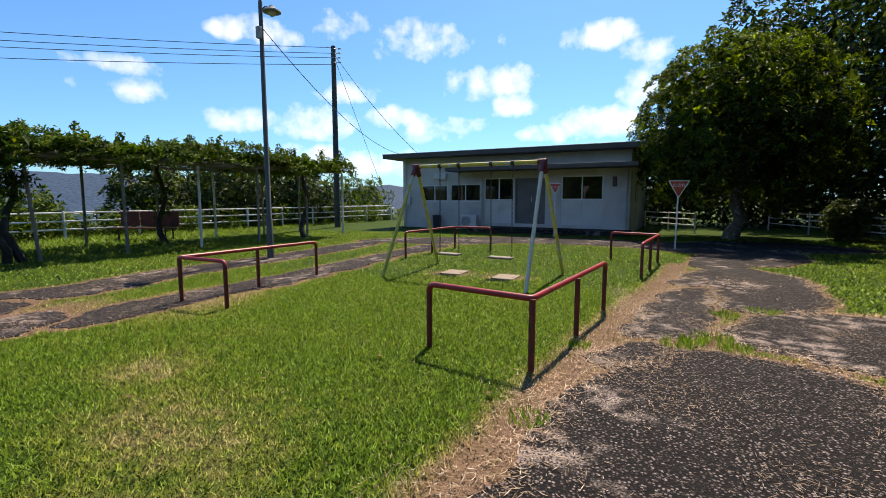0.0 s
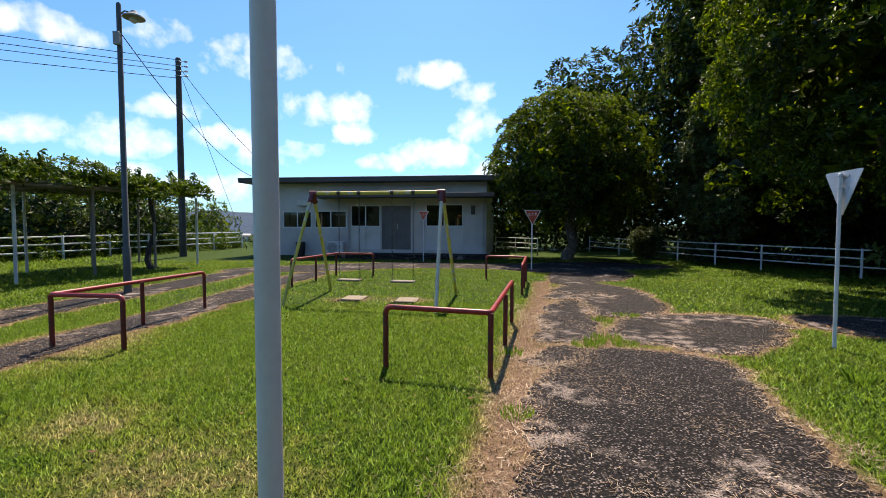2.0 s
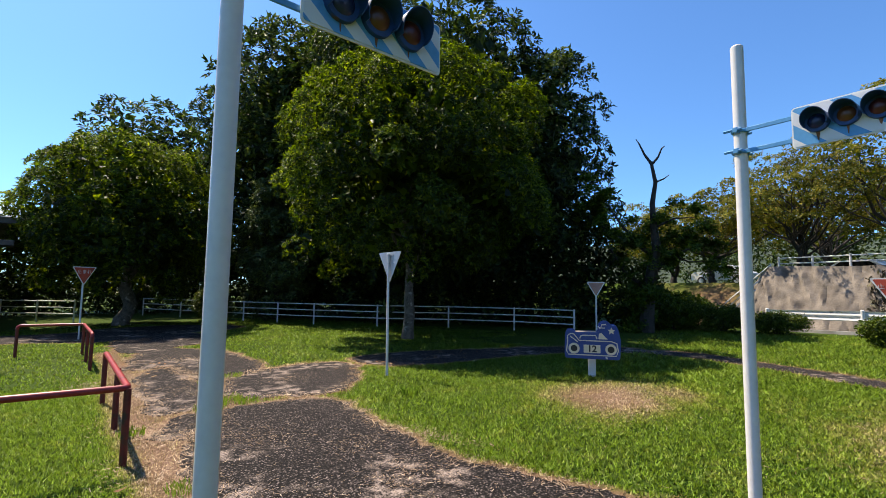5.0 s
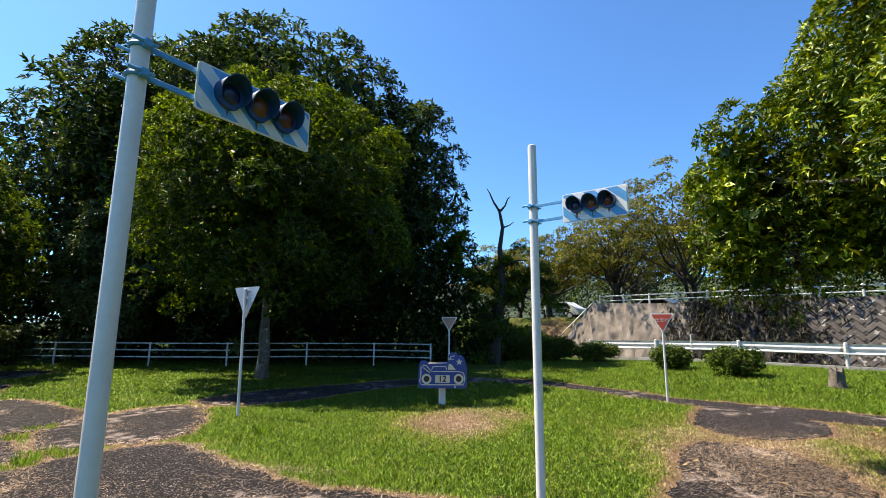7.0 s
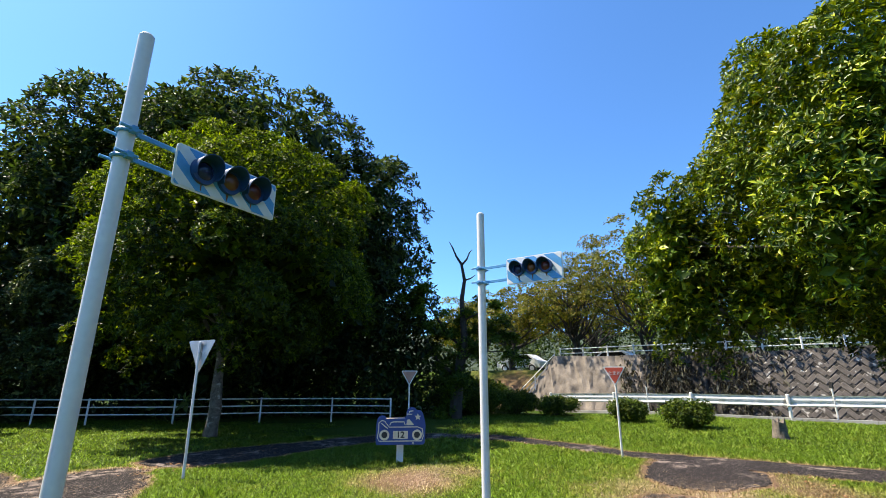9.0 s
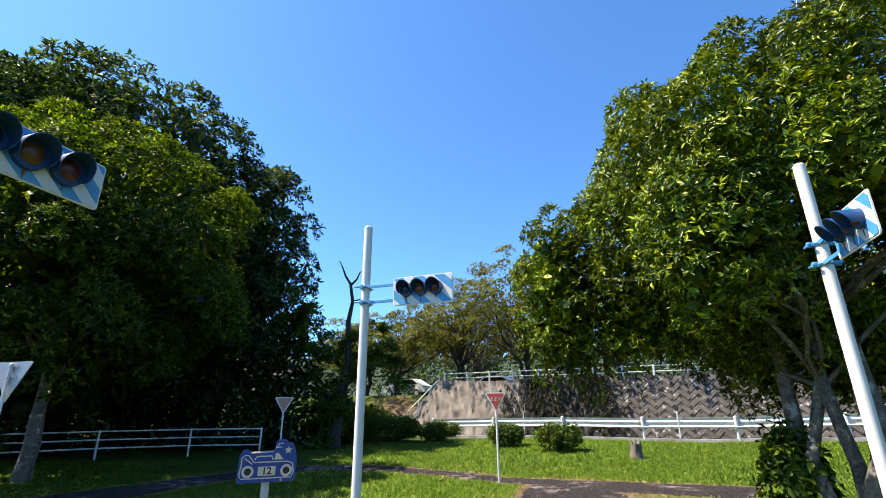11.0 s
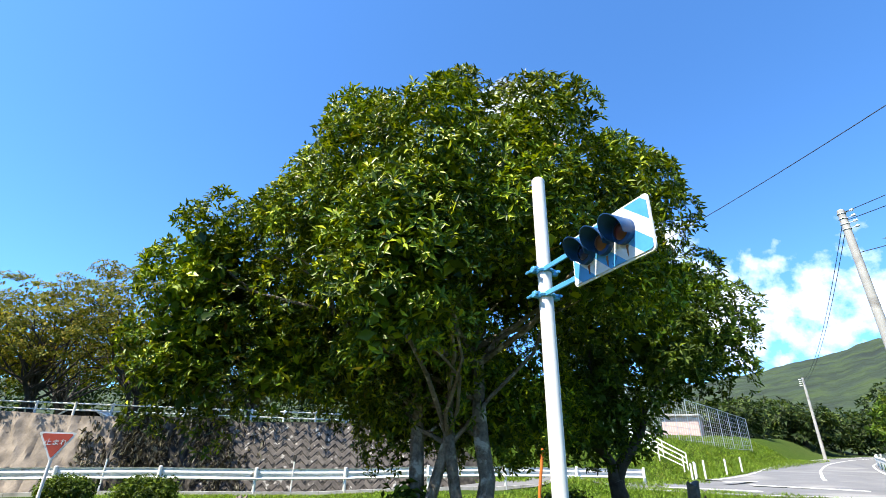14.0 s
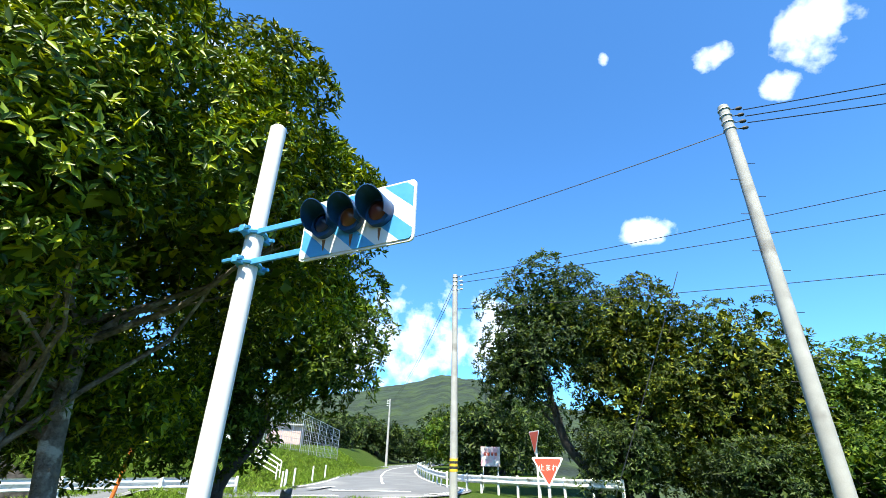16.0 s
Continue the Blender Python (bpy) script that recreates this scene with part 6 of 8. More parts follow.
# ---- signs ----
def text_mesh(body, size, material, parent, m, depth=0.002, label="", bold=0.0):
    cu = bpy.data.curves.new("lettering", "FONT")
    cu.offset = bold
    cu.body, cu.size, cu.extrude, cu.align_x, cu.align_y = body, size, depth, "CENTER", "CENTER"
    tmp = bpy.data.objects.new("lettering_tmp", cu)
    scene.collection.objects.link(tmp)
    bpy.context.view_layer.update()
    me = bpy.data.meshes.new_from_object(tmp.evaluated_get(bpy.context.evaluated_depsgraph_get()))
    bpy.data.objects.remove(tmp)
    me.transform(m)
    me.materials.clear()
    me.materials.append(material)
    ob = new("lettering", me)
    ob.parent = parent
    if label:
        ob["label"] = label
    return ob


def rounded(pts, r, n=4):
    """An outline with its corners rounded."""
    out = []
    k = len(pts)
    for i in range(k):
        p, q, s = (Vector((*pts[(i + d) % k], 0)) for d in (-1, 0, 1))
        a, b = q + (p - q).normalized() * r, q + (s - q).normalized() * r
        for t in [j / n for j in range(n + 1)]:
            v = a.lerp(q, t).lerp(q.lerp(b, t), t)
            out.append((v.x, v.y))
    return out


def stop_sign(x, y, facing, label, face="sign_red", lettering=True, h=1.9, w=0.56, lean=0.0, base=None, pole_m="white_pole", r=0.021):
    """A small triangular stop sign; facing: degrees, the way its face looks (0: along -y, 90: along +x)."""
    z = float(gz(x, y)) if base is None else base
    t = thing("stop_sign", Matrix.Translation((x, y, z)) @ Matrix.Rotation(radians(facing), 4, "Z") @ Matrix.Rotation(radians(lean), 4, "Y"), label, "sign", "stop signs")
    bm = B()
    rod(bm, [(0, 0, -0.15), (0, 0, h - 0.03), (0, 0, h - 0.02)], [r, r, r * 0.6], 12)
    part("pole", bm, M[pole_m], t)
    hh = w * 0.866
    tri = [(-w / 2, h), (w / 2, h), (0, h - hh)]
    inn = [(-w / 2 + 0.036, h - 0.021), (w / 2 - 0.036, h - 0.021), (0, h - hh + 0.042)]
    pl = part("plate", prism(B(), rounded(tri, 0.04)[::-1], -r - 0.012, -r - 0.008), M["galv"], t, smooth=False)
    part("border", prism(B(), rounded(tri, 0.04)[::-1], -r - 0.0145, -r - 0.0125), M["sign_white"], pl, smooth=False)
    part("red_field", prism(B(), rounded(inn, 0.03)[::-1], -r - 0.0175, -r - 0.015), M[face], pl, smooth=False)
    if lettering:
        text_mesh("止まれ", w * 0.2, M["sign_white"], pl, Matrix.Translation((0, -r - 0.019, h - 0.135)) @ Matrix.Rotation(radians(90), 4, "X"), 0.001, "white lettering")
    for k in (h - 0.06, h - 0.2):
        bm = B()
        box(bm, (-0.10, -r - 0.007, k - 0.014), (0.10, -r - 0.001, k + 0.014))
        rod(bm, [(-r - 0.002, -r, k), (-r - 0.004, 0, k), (0, r + 0.004, k), (r + 0.004, 0, k), (r + 0.002, -r, k)], 0.006, 5)
        part("clamp", bm, M["galv"], t)
    return t


stop_sign(4.55, 13.9, 6, "faded red triangular stop sign on a white pole by the path", h=1.86)
stop_sign(5.48, 4.48, 78, "triangular sign seen from its bare metal back on a white pole", h=2.03, w=0.6, lean=1.0)
stop_sign(10.95, 2.5, -75, "small faded triangular sign on a white pole by the hedge", face="sign_faded", lettering=False, h=1.64, w=0.44)
stop_sign(8.9, -2.32, -106, "red triangular stop sign with worn white lettering", h=1.68, w=0.44)
stop_sign(1.25, 17.0, -4, "red triangular stop sign standing before the hall door", h=1.9, w=0.44)
stop_sign(-0.745, -8.46, 176, "bright red triangular stop sign with white lettering by the road", base=0.0, h=1.73, w=0.44)
stop_sign(-1.2, -12.3, 105, "orange-red triangular sign seen edge-on by the road", lettering=False, base=0.35, h=2.0)


# ---- toy traffic signals ----
def signal(x, y, towards, label, lean=(0, 0), face_flip=1, grime=1, size=0.925, half=0.215, reach=0.45):
    """A slim white pole with a banded board of three hooded lamps on two clamped arms; towards: the way of the arm in the plan."""
    z = float(gz(x, y))
    a = math.atan2(towards[1], towards[0])
    t = thing("traffic_signal", Matrix.Translation((x, y, z)) @ Matrix.Rotation(lean[0], 4, "X") @ Matrix.Rotation(lean[1], 4, "Y") @ Matrix.Rotation(a, 4, "Z") @ Matrix.Scale(size, 4), label, "traffic signal", "toy traffic signals")
    bm = B()
    rod(bm, [(0, 0, -0.2), (0, 0, 2.83), (0, 0, 2.84)], [0.03, 0.03, 0.022], 20)
    part("pole", bm, M["white_pole"], t)
    f = -face_flip                      # the side the lamps look to, along y
    for k in (2.265, 2.375):
        bm = B()
        n = 18
        rod(bm, [(0.034 * math.cos(2 * math.pi * i / n), 0.034 * math.sin(2 * math.pi * i / n), k) for i in range(n + 1)], 0.0085, 6, cap=False)
        box(bm, (-0.012, -0.062, k - 0.013), (0.012, -0.030, k + 0.013), 0.002)
        box(bm, (-0.012, 0.030, k - 0.013), (0.012, 0.062, k + 0.013), 0.002)
        rod(bm, [(0.03, -0.055, k), (-0.055, -0.055, k)], 0.007, 6)
        rod(bm, [(0.03, 0.055, k), (-0.055, 0.055, k)], 0.007, 6)
        part("clamp", bm, M["sky_blue"], t, "light blue pole clamp")
        bm = B()
        box(bm, (0.028, f * 0.018 - 0.004, k - 0.011), (reach - half + 0.02, f * 0.018 + 0.004, k + 0.011), 0.002)
        part("arm", bm, M["sky_blue"], t)
    cx, cz, hw, hh = reach, 2.317, half, 0.098
    yy = f * 0.03
    out = rounded([(cx - hw, cz - hh), (cx + hw, cz - hh), (cx + hw, cz + hh), (cx - hw, cz + hh)], 0.018)
    inn = rounded([(cx - hw + 0.007, cz - hh + 0.007), (cx + hw - 0.007, cz - hh + 0.007), (cx + hw - 0.007, cz + hh - 0.007), (cx - hw + 0.007, cz + hh - 0.007)], 0.014)
    ys = sorted((yy, yy + f * 0.006))
    board = part("board", prism(B(), out, *ys), M["sign_white"], t, "white-edged board", smooth=False)
    ys = sorted((yy + f * 0.0065, yy + f * 0.009))
    face = part("banded_face", prism(B(), inn, *ys), M["bands"], board, "diagonal light blue and white bands", smooth=False)
    for i, lens_m in enumerate(("lens_blue", "lens_amber", "lens_red")):
        lx = cx + (i - 1) * half * 0.49 - 0.01
        bm = B()
        R, D = half * 0.222, 0.09
        n = 22
        ring = []
        for k in range(n + 1):
            t_ = radians(-32) + radians(244) * k / n          # hood open below
            lo = 0.5 + 0.5 * math.sin(t_)
            dd = D * (0.35 + 0.65 * lo)
            c, s = math.cos(t_), math.sin(t_)
            y0 = yy + f * 0.009
            ring.append([bm.verts.new((lx + R * q * c, y0 + f * e, cz + 0.006 + R * q * s)) for q, e in ((1.0, 0), (1.04, dd), (0.98, dd), (0.94, 0))])
        for p_, q_ in zip(ring, ring[1:]):
            for j in range(3):
                bm.faces.new((p_[j], q_[j], q_[j + 1], p_[j + 1]))
        for e in (ring[0], ring[-1]):
            bm.faces.new(e)
        bmesh.ops.recalc_face_normals(bm, faces=bm.faces)
        hood = part("hood", bm, M["hood"], board, "dark blue lamp hood")
        bm = B()
        rod(bm, [(lx, yy + f * 0.009, cz + 0.006), (lx, yy + f * 0.026, cz + 0.006)], [R * 1.03, R * 1.0], 22)
        part("lamp_rim", bm, M["navy"], board)
        bm = B()
        rod(bm, [(lx, yy + f * 0.024, cz + 0.006), (lx, yy + f * 0.034, cz + 0.006), (lx, yy + f * 0.042, cz + 0.006)], [R * 0.72, R * 0.6, R * 0.2], 20)
        part("lamp", bm, M[lens_m], board)
        rr = random.Random(i + int(x * 10))
        if grime:
            bm = B()
            w_, l_ = rr.uniform(0.004, 0.008), rr.uniform(0.02, 0.045)
            ys = sorted((yy + f * 0.0092, yy + f * 0.0105))
            prism(bm, [(lx - w_, cz - 0.042), (lx + w_, cz - 0.042), (lx + w_ * 0.3, cz - 0.045 - l_), (lx - w_ * 0.4, cz - 0.04 - l_ * 0.9)], *ys)
            part("rust_run", bm, M["rust"], board, "rust run", smooth=False)
    return t


signal(0.19, 0.75, (0.956, -0.294), "white pole with blue and white toy traffic signal, rust-streaked", size=1.005, half=0.272, reach=0.455)
signal(2.05, -0.455, (-0.39, -0.92), "white pole with banded toy traffic signal by the grass island")
signal(1.115, -2.745, (-0.92, 0.39), "white pole with light blue toy traffic signal before the great tree", half=0.195, reach=0.44)

# ---- car-shaped panel ride with the number ----
ride_z = 0.0
ride = thing("play_car", Matrix.Translation((7.48, 1.70, ride_z)) @ Matrix.Rotation(math.atan2(-0.93, 0.28), 4, "Z") @ Matrix.Scale(1.02, 4), "blue and cream car-shaped playground ride on a white post", "playground ride")
bm = B()
box(bm, (-0.06, -0.05, -0.1), (0.06, 0.05, 0.34), 0.008)
part("post", bm, M["white_rail"], ride, smooth=False)
body = [(-0.42, 0.30), (0.42, 0.30), (0.43, 0.36), (0.44, 0.62), (0.40, 0.80), (0.36, 0.86), (0.30, 0.84), (0.26, 0.90), (0.16, 0.90), (0.11, 0.84), (0.10, 0.73), (-0.26, 0.72), (-0.30, 0.76), (-0.38, 0.76), (-0.42, 0.70), (-0.43, 0.40)]
for yk, s in ((-0.15, -1), (0.15, 1)):
    pan = part("side_panel", prism(B(), rounded(body, 0.03, 3), yk - 0.012, yk + 0.012), M["blue"], ride, "blue car-shaped side panel", smooth=False)
    y0, y1 = (yk - 0.0155, yk - 0.0125) if s < 0 else (yk + 0.0125, yk + 0.0155)
    for cx in (-0.28, 0.29):
        bm = B()
        rod(bm, [(cx, y0, 0.46), (cx, y1, 0.46)], 0.088, 24)
        rod(bm, [(cx, y0 - 0.002, 0.46), (cx, y1 + 0.002, 0.46)], 0.001, 6)
        wh = part("wheel", bm, M["cream"], pan, "cream painted wheel")
        bm = B()
        rod(bm, [(cx, y0 - 0.003, 0.46), (cx, y1 + 0.003, 0.46)], 0.052, 20)
        part("hub", bm, M["black"], pan)
    bm = B()
    prism(bm, rounded([(-0.13, 0.395), (0.13, 0.395), (0.13, 0.525), (-0.13, 0.525)], 0.01), y0, y1)
    part("number_field", bm, M["cream"], pan, smooth=False)
    for k in (-0.165, 0.165):
        part("trim_block", prism(B(), [(k - 0.02, 0.40), (k + 0.02, 0.40), (k + 0.02, 0.52), (k - 0.02, 0.52)], y0, y1), M["blue"], pan, smooth=False)
    strokes = [[(-0.38, 0.55), (-0.38, 0.66), (-0.33, 0.70), (-0.28, 0.69), (-0.20, 0.59), (0.30, 0.59), (0.38, 0.56), (0.40, 0.44), (0.37, 0.36), (-0.37, 0.36), (-0.40, 0.42), (-0.38, 0.55)], [(-0.19, 0.62), (-0.17, 0.665), (-0.12, 0.675), (0.06, 0.675), (0.08, 0.62)], [(-0.34, 0.655), (-0.22, 0.565)], [(0.2, 0.80), (0.14, 0.80), (0.15, 0.85), (0.22, 0.86)]]
    for st in strokes:
        bm = B()
        ym = (y0 + y1) / 2
        rod(bm, [(a, ym, b) for a, b in st], 0.009, 5)
        bmesh.ops.scale(bm, vec=(1, 0.25, 1), verts=bm.verts, space=Matrix.Translation((0, -ym, 0)))
        part("outline", bm, M["cream"], pan)
    star = [(0.30 + (0.062 if k % 2 == 0 else 0.028) * math.sin(k * math.pi / 5), 0.755 + (0.062 if k % 2 == 0 else 0.028) * math.cos(k * math.pi / 5)) for k in range(10)]
    part("star", prism(B(), star, y0, y1), M["cream"], pan, smooth=False)
    part("windscreen", prism(B(), [(0.10, 0.62), (0.24, 0.62), (0.15, 0.72), (0.11, 0.71)], y0, y1), M["cream"], pan, smooth=False)
    flip = Matrix.Identity(4) if s < 0 else Matrix.Rotation(math.pi, 4, "Z")
    text_mesh("12", 0.145, M["black"], pan, flip @ Matrix.Translation((0, -0.1665, 0.458)) @ Matrix.Rotation(radians(90), 4, "X"), 0.001, "black number", 0.004)
part("seat", box(B(), (-0.26, -0.136, 0.70), (0.08, 0.136, 0.725), 0.006), M["seat_wood"], ride, "tan seat board", smooth=False)
bm = B()
rod(bm, [(0.22, -0.24, 0.33), (0.22, 0.24, 0.33)], 0.016, 8)
part("foot_bar", bm, M["galv"], ride)
bm = B()
rod(bm, [(0.12, -0.2, 0.80), (0.12, 0.2, 0.80)], 0.014, 8)
part("grip_bar", bm, M["galv"], ride)

# ---- white fences ----


def white_fence(pts, label, h=0.8, rails=(0.30, 0.53, 0.76), spacing=2.0, base=None, r=0.02, post=0.03):
    """Round rails through slim posts along a line in the plan."""
    P = [Vector((x, y, 0)) for x, y in pts]
    posts = []
    for a, b in zip(P, P[1:]):
        n = max(1, round((b - a).length / spacing))
        posts += [a.lerp(b, k / n) for k in range(n)]
    posts.append(P[-1])
    for p in posts:
        p.z = float(gz(p.x, p.y)) if base is None else base(p.x, p.y)
    o = posts[0].copy()
    f = thing("fence", Matrix.Translation(o), label, "fence")
    for p in posts:
        bm = B()
        q = p - o
        rod(bm, [q + Vector((0, 0, -0.2)), q + Vector((0, 0, h - 0.02)), q + Vector((0, 0, h))], [post, post, post * 0.6], 8)
        part("post", bm, M["white_rail"], f)
    for z in rails:
        bm = B()
        rod(bm, [p - o + Vector((0, 0, z)) for p in posts], r, 6)
        part("rail", bm, M["white_rail"], f)
    return f


white_fence([(14.8, 4.2), (14.7, 6.3), (14.0, 8.6), (12.7, 10.9), (11.9, 13.4), (11.2, 16.8), (10.6, 20.5), (10.2, 23.0)], "white pipe rail fence at the edge of the wood")
white_fence([(5.2, 22.9), (6.65, 20.4)], "white pipe rail fence beside the hall", spacing=1.7)
white_fence([(-17.9, -1.0), (-15.6, 6.0), (-14.3, 11.6), (-12.2, 18.0), (-10.4, 23.3), (-8.9, 27.4)], "white pipe rail fence over the valley", h=0.95, rails=(0.35, 0.62, 0.9), r=0.028, post=0.04)
terr = lambda u, off: tuple(RAIL_A + RAIL_D * u + RAIL_N * (WALL_OFF + off))
white_fence([terr(-3.1, 1.9), terr(16.5, 1.9)], "white rail fence along the terrace edge", h=0.58, spacing=1.5, rails=(0.22, 0.5), base=lambda x, y: 2.72, r=0.03, post=0.05)
white_fence([terr(-5.3, 0.0), terr(-3.1, 1.15)], "white stair rail up the end of the retaining wall", h=0.7, rails=(0.05, 0.37, 0.68), spacing=1.1, base=lambda x, y: -0.25 + 2.45 * ((x - RAIL_A[0]) * RAIL_D[0] + (y - RAIL_A[1]) * RAIL_D[1] + 5.3) / 2.2, r=0.03, post=0.035)
white_fence([(10.7, -30.1), (14.8, -30.9)], "white stair rail on the grass bank", h=0.9, rails=(0.35, 0.62, 0.88), spacing=1.4, r=0.03, post=0.035)
white_fence([(11.0, -31.5), (15.1, -32.3)], "white stair rail on the grass bank", h=0.9, rails=(0.35, 0.62, 0.88), spacing=1.4, r=0.03, post=0.035)

# ---- pergola with wisteria ----
PG0, PG1 = Vector((-10.35, 5.5, 0)), Vector((-6.6, 16.1, 0))
pg_d = (PG1 - PG0).normalized()
pg_n = Vector((-pg_d.y, pg_d.x, 0))
pg_m = Matrix.Translation(PG0) @ Matrix.Rotation(math.atan2(pg_d.y, pg_d.x), 4, "Z")
PGL, PGW, PGH = (PG1 - PG0).length, 2.5, 2.28
perg = thing("pergola", pg_m, "timber pergola thickly grown with wisteria", "pergola")
rp_ = random.Random(8)
for i, u in enumerate((0.3, 2.1, 3.95, 5.85, 7.7, 9.6, 11.3)):
    for v in (0.0, PGW):
        bm = B()
        lean = 0.14 if (i == 1 and v == 0) else rp_.uniform(-0.03, 0.03)
        rod(bm, [(u + lean, v, -0.15), (u, v, PGH)], 0.038, 8)
        part("post", bm, M["bar_wood"] if (i + int(v)) % 3 else M["white_rail"], perg)
for v in (0.0, PGW):
    bm = B()
    box(bm, (0, v - 0.04, PGH), (PGL, v + 0.04, PGH + 0.07), 0.01)
    part("beam", bm, M["bar_wood"], perg, smooth=False)
for k in range(24):
    u = 0.2 + k * (PGL - 0.4) / 23
    bm = B()
    box(bm, (u - 0.03, -0.45, PGH + 0.072), (u + 0.03, PGW + 0.45, PGH + 0.12), 0.006)
    part("slat", bm, M["bar_wood"], perg, smooth=False)
vine = thing("wisteria", pg_m, "wisteria in full leaf sprawling over the pergola", "climbing plant")
for u, v, s in ((1.6, 0.15, 1), (1.9, 0.35, 2), (5.9, 2.3, 3), (9.6, 0.1, 4)):
    rv = random.Random(s)
    pts = [Vector((u + 0.16 * math.sin(k * 1.3 + s), v + 0.16 * math.cos(k * 1.1 + s), -0.1 + k * (PGH + 0.4) / 7)) for k in range(8)]
    bm = B()
    rod(bm, pts, [0.10, 0.09, 0.08, 0.07, 0.065, 0.06, 0.05, 0.04], 7)
    part("stem", bm, M["bark_dark"], vine)
rng = np.random.default_rng(77)
n = 900
cu = rng.random(n) * (PGL + 0.6) - 0.3
cv = rng.random(n) * (PGW + 1.4) - 0.7
edge = np.minimum(cv + 0.7, PGW + 0.7 - cv)
cz = PGH + 0.04 + rng.random(n) * 0.46 * np.clip(edge / 0.5, 0.3, 1) + 0.12 * np.sin(cu * 1.1) + 0.08 * np.sin(cu * 2.7 + cv)
cz -= np.where((edge < 0.3) & (rng.random(n) < 0.45), rng.random(n) * 0.34 * (0.5 + 0.5 * np.sin(cu * 3.1)), 0)
hang_u = np.concatenate([1.2 + rng.normal(size=60) * 0.6, 9.6 + rng.normal(size=14) * 0.15, 5.9 + rng.normal(size=16) * 0.15])
hang_v = np.concatenate([0.2 + rng.normal(size=60) * 0.35, 0.1 + rng.normal(size=14) * 0.12, 2.3 + rng.normal(size=16) * 0.12])
hang_z = np.concatenate([PGH + 0.1 - np.abs(rng.normal(size=60)) * 0.7, PGH - rng.random(14) * 1.1, PGH - rng.random(16) * 1.6])
cs = np.stack([np.concatenate([cu, hang_u]), np.concatenate([cv, hang_v]), np.maximum(np.concatenate([cz, hang_z]), 0.4)], -1)
v_, tri = rosettes(rng, cs, np.concatenate([np.full(n, 0.24), np.full(60, 0.3), np.full(30, 0.12)]), (PGL / 2, PGW / 2, PGH - 2), 58000, 7, 0.12, 0.34, 0.7, thick=0.8)
flat_c = np.stack([rng.uniform(-0.2, PGL + 0.2, 3000), rng.uniform(-0.5, PGW + 0.5, 3000), PGH + 0.24 + 0.14 * rng.random(3000)], -1)
v2_, tri2_ = leaf_arrays(rng, flat_c, np.full(3000, 0.03), 2, 0.2, 0.5)
v_, tri = np.concatenate([v_, v2_]), np.concatenate([tri, tri2_ + len(v_)])
arrays_mesh("leaves", v_, tri, M["leaf_vine"], vine)
sp_c = []
for k in range(34):
    u, v = rng.random() * PGL, rng.random() * PGW
    h = 0.12 + rng.random() * 0.33
    a = rng.random() * 6.28
    for j in range(5):
        sp_c.append((u + math.cos(a) * 0.12 * j * h, v + math.sin(a) * 0.12 * j * h, PGH + 0.5 + h * (j / 4) ** 0.7))
v_, tri = leaf_arrays(rng, np.array(sp_c), np.full(len(sp_c), 0.10), 9, 0.12, 0.36, droop=0.3)
tagged(arrays_mesh("hanging_growth", v_, tri, M["leaf_vine"], vine), kind="stuff")

bench = thing("bench", pg_m @ pose(5.86, 3.4, 0, 0, 0, -56), "red-brown wooden park bench with three back panels by the fence", "bench")
for k in range(3):
    part("seat_slat", box(B(), (-0.95, -0.22 + k * 0.15, 0.40), (0.95, -0.09 + k * 0.15, 0.43), 0.006), M["bench_wood"], bench, smooth=False)
for k in range(3):
    part("back_panel", box(B(), (-0.96 + k * 0.65, 0.24, 0.46), (-0.34 + k * 0.65, 0.28, 0.95), 0.012), M["bench_wood"], bench, smooth=False)
for s in (-0.75, 0.75):
    bm = B()
    rod(bm, [(s, -0.2, 0.0), (s, -0.2, 0.39)], 0.025, 8)
    rod(bm, [(s, 0.22, 0.0), (s, 0.22, 0.42), (s, 0.32, 0.98)], 0.025, 8)
    rod(bm, [(s, -0.22, 0.385), (s, 0.25, 0.385)], 0.02, 8)
    part("leg_frame", bm, M["steel_dark"], bench)
copy_thing(bench, pg_m @ pose(0.2, -0.9, 0, 0, 0, 20))

# ---- lamp post and utility poles ----
lamp = thing("street_lamp", pose(-5.08, 9.45, 0), "slim dark green-grey lamp post with one saucer lamp", "street lamp")
bm = B()
rod(bm, [(0, 0, -0.2), (0, 0, 0.9), (0, 0, 0.92), (0, 0, 5.7), (0, 0, 5.74)], [0.075, 0.075, 0.06, 0.045, 0.03], 14)
part("pole", bm, M["lamp_post"], lamp)
bm = B()
rod(bm, [(0, 0, 5.5), (0.10, 0.02, 5.6), (0.24, 0.02, 5.56)], 0.015, 8)
part("arm", bm, M["lamp_post"], lamp)
bm = B()
rod(bm, [(0.27, 0.02, 5.60), (0.27, 0.02, 5.55), (0.27, 0.02, 5.49), (0.27, 0.02, 5.46)], [0.05, 0.08, 0.19, 0.20], 20)
part("shade", bm, M["grey_post"], lamp, "pale saucer shade")
bm = B()
rod(bm, [(0.27, 0.02, 5.47), (0.27, 0.02, 5.41), (0.27, 0.02, 5.37)], [0.08, 0.085, 0.03], 16)
part("bulb", bm, M["insul"], lamp)
bm = B()
box(bm, (-0.06, -0.13, 4.9), (0.06, -0.05, 5.15), 0.01)
part("switch_box", bm, M["grey_post"], lamp, smooth=False)


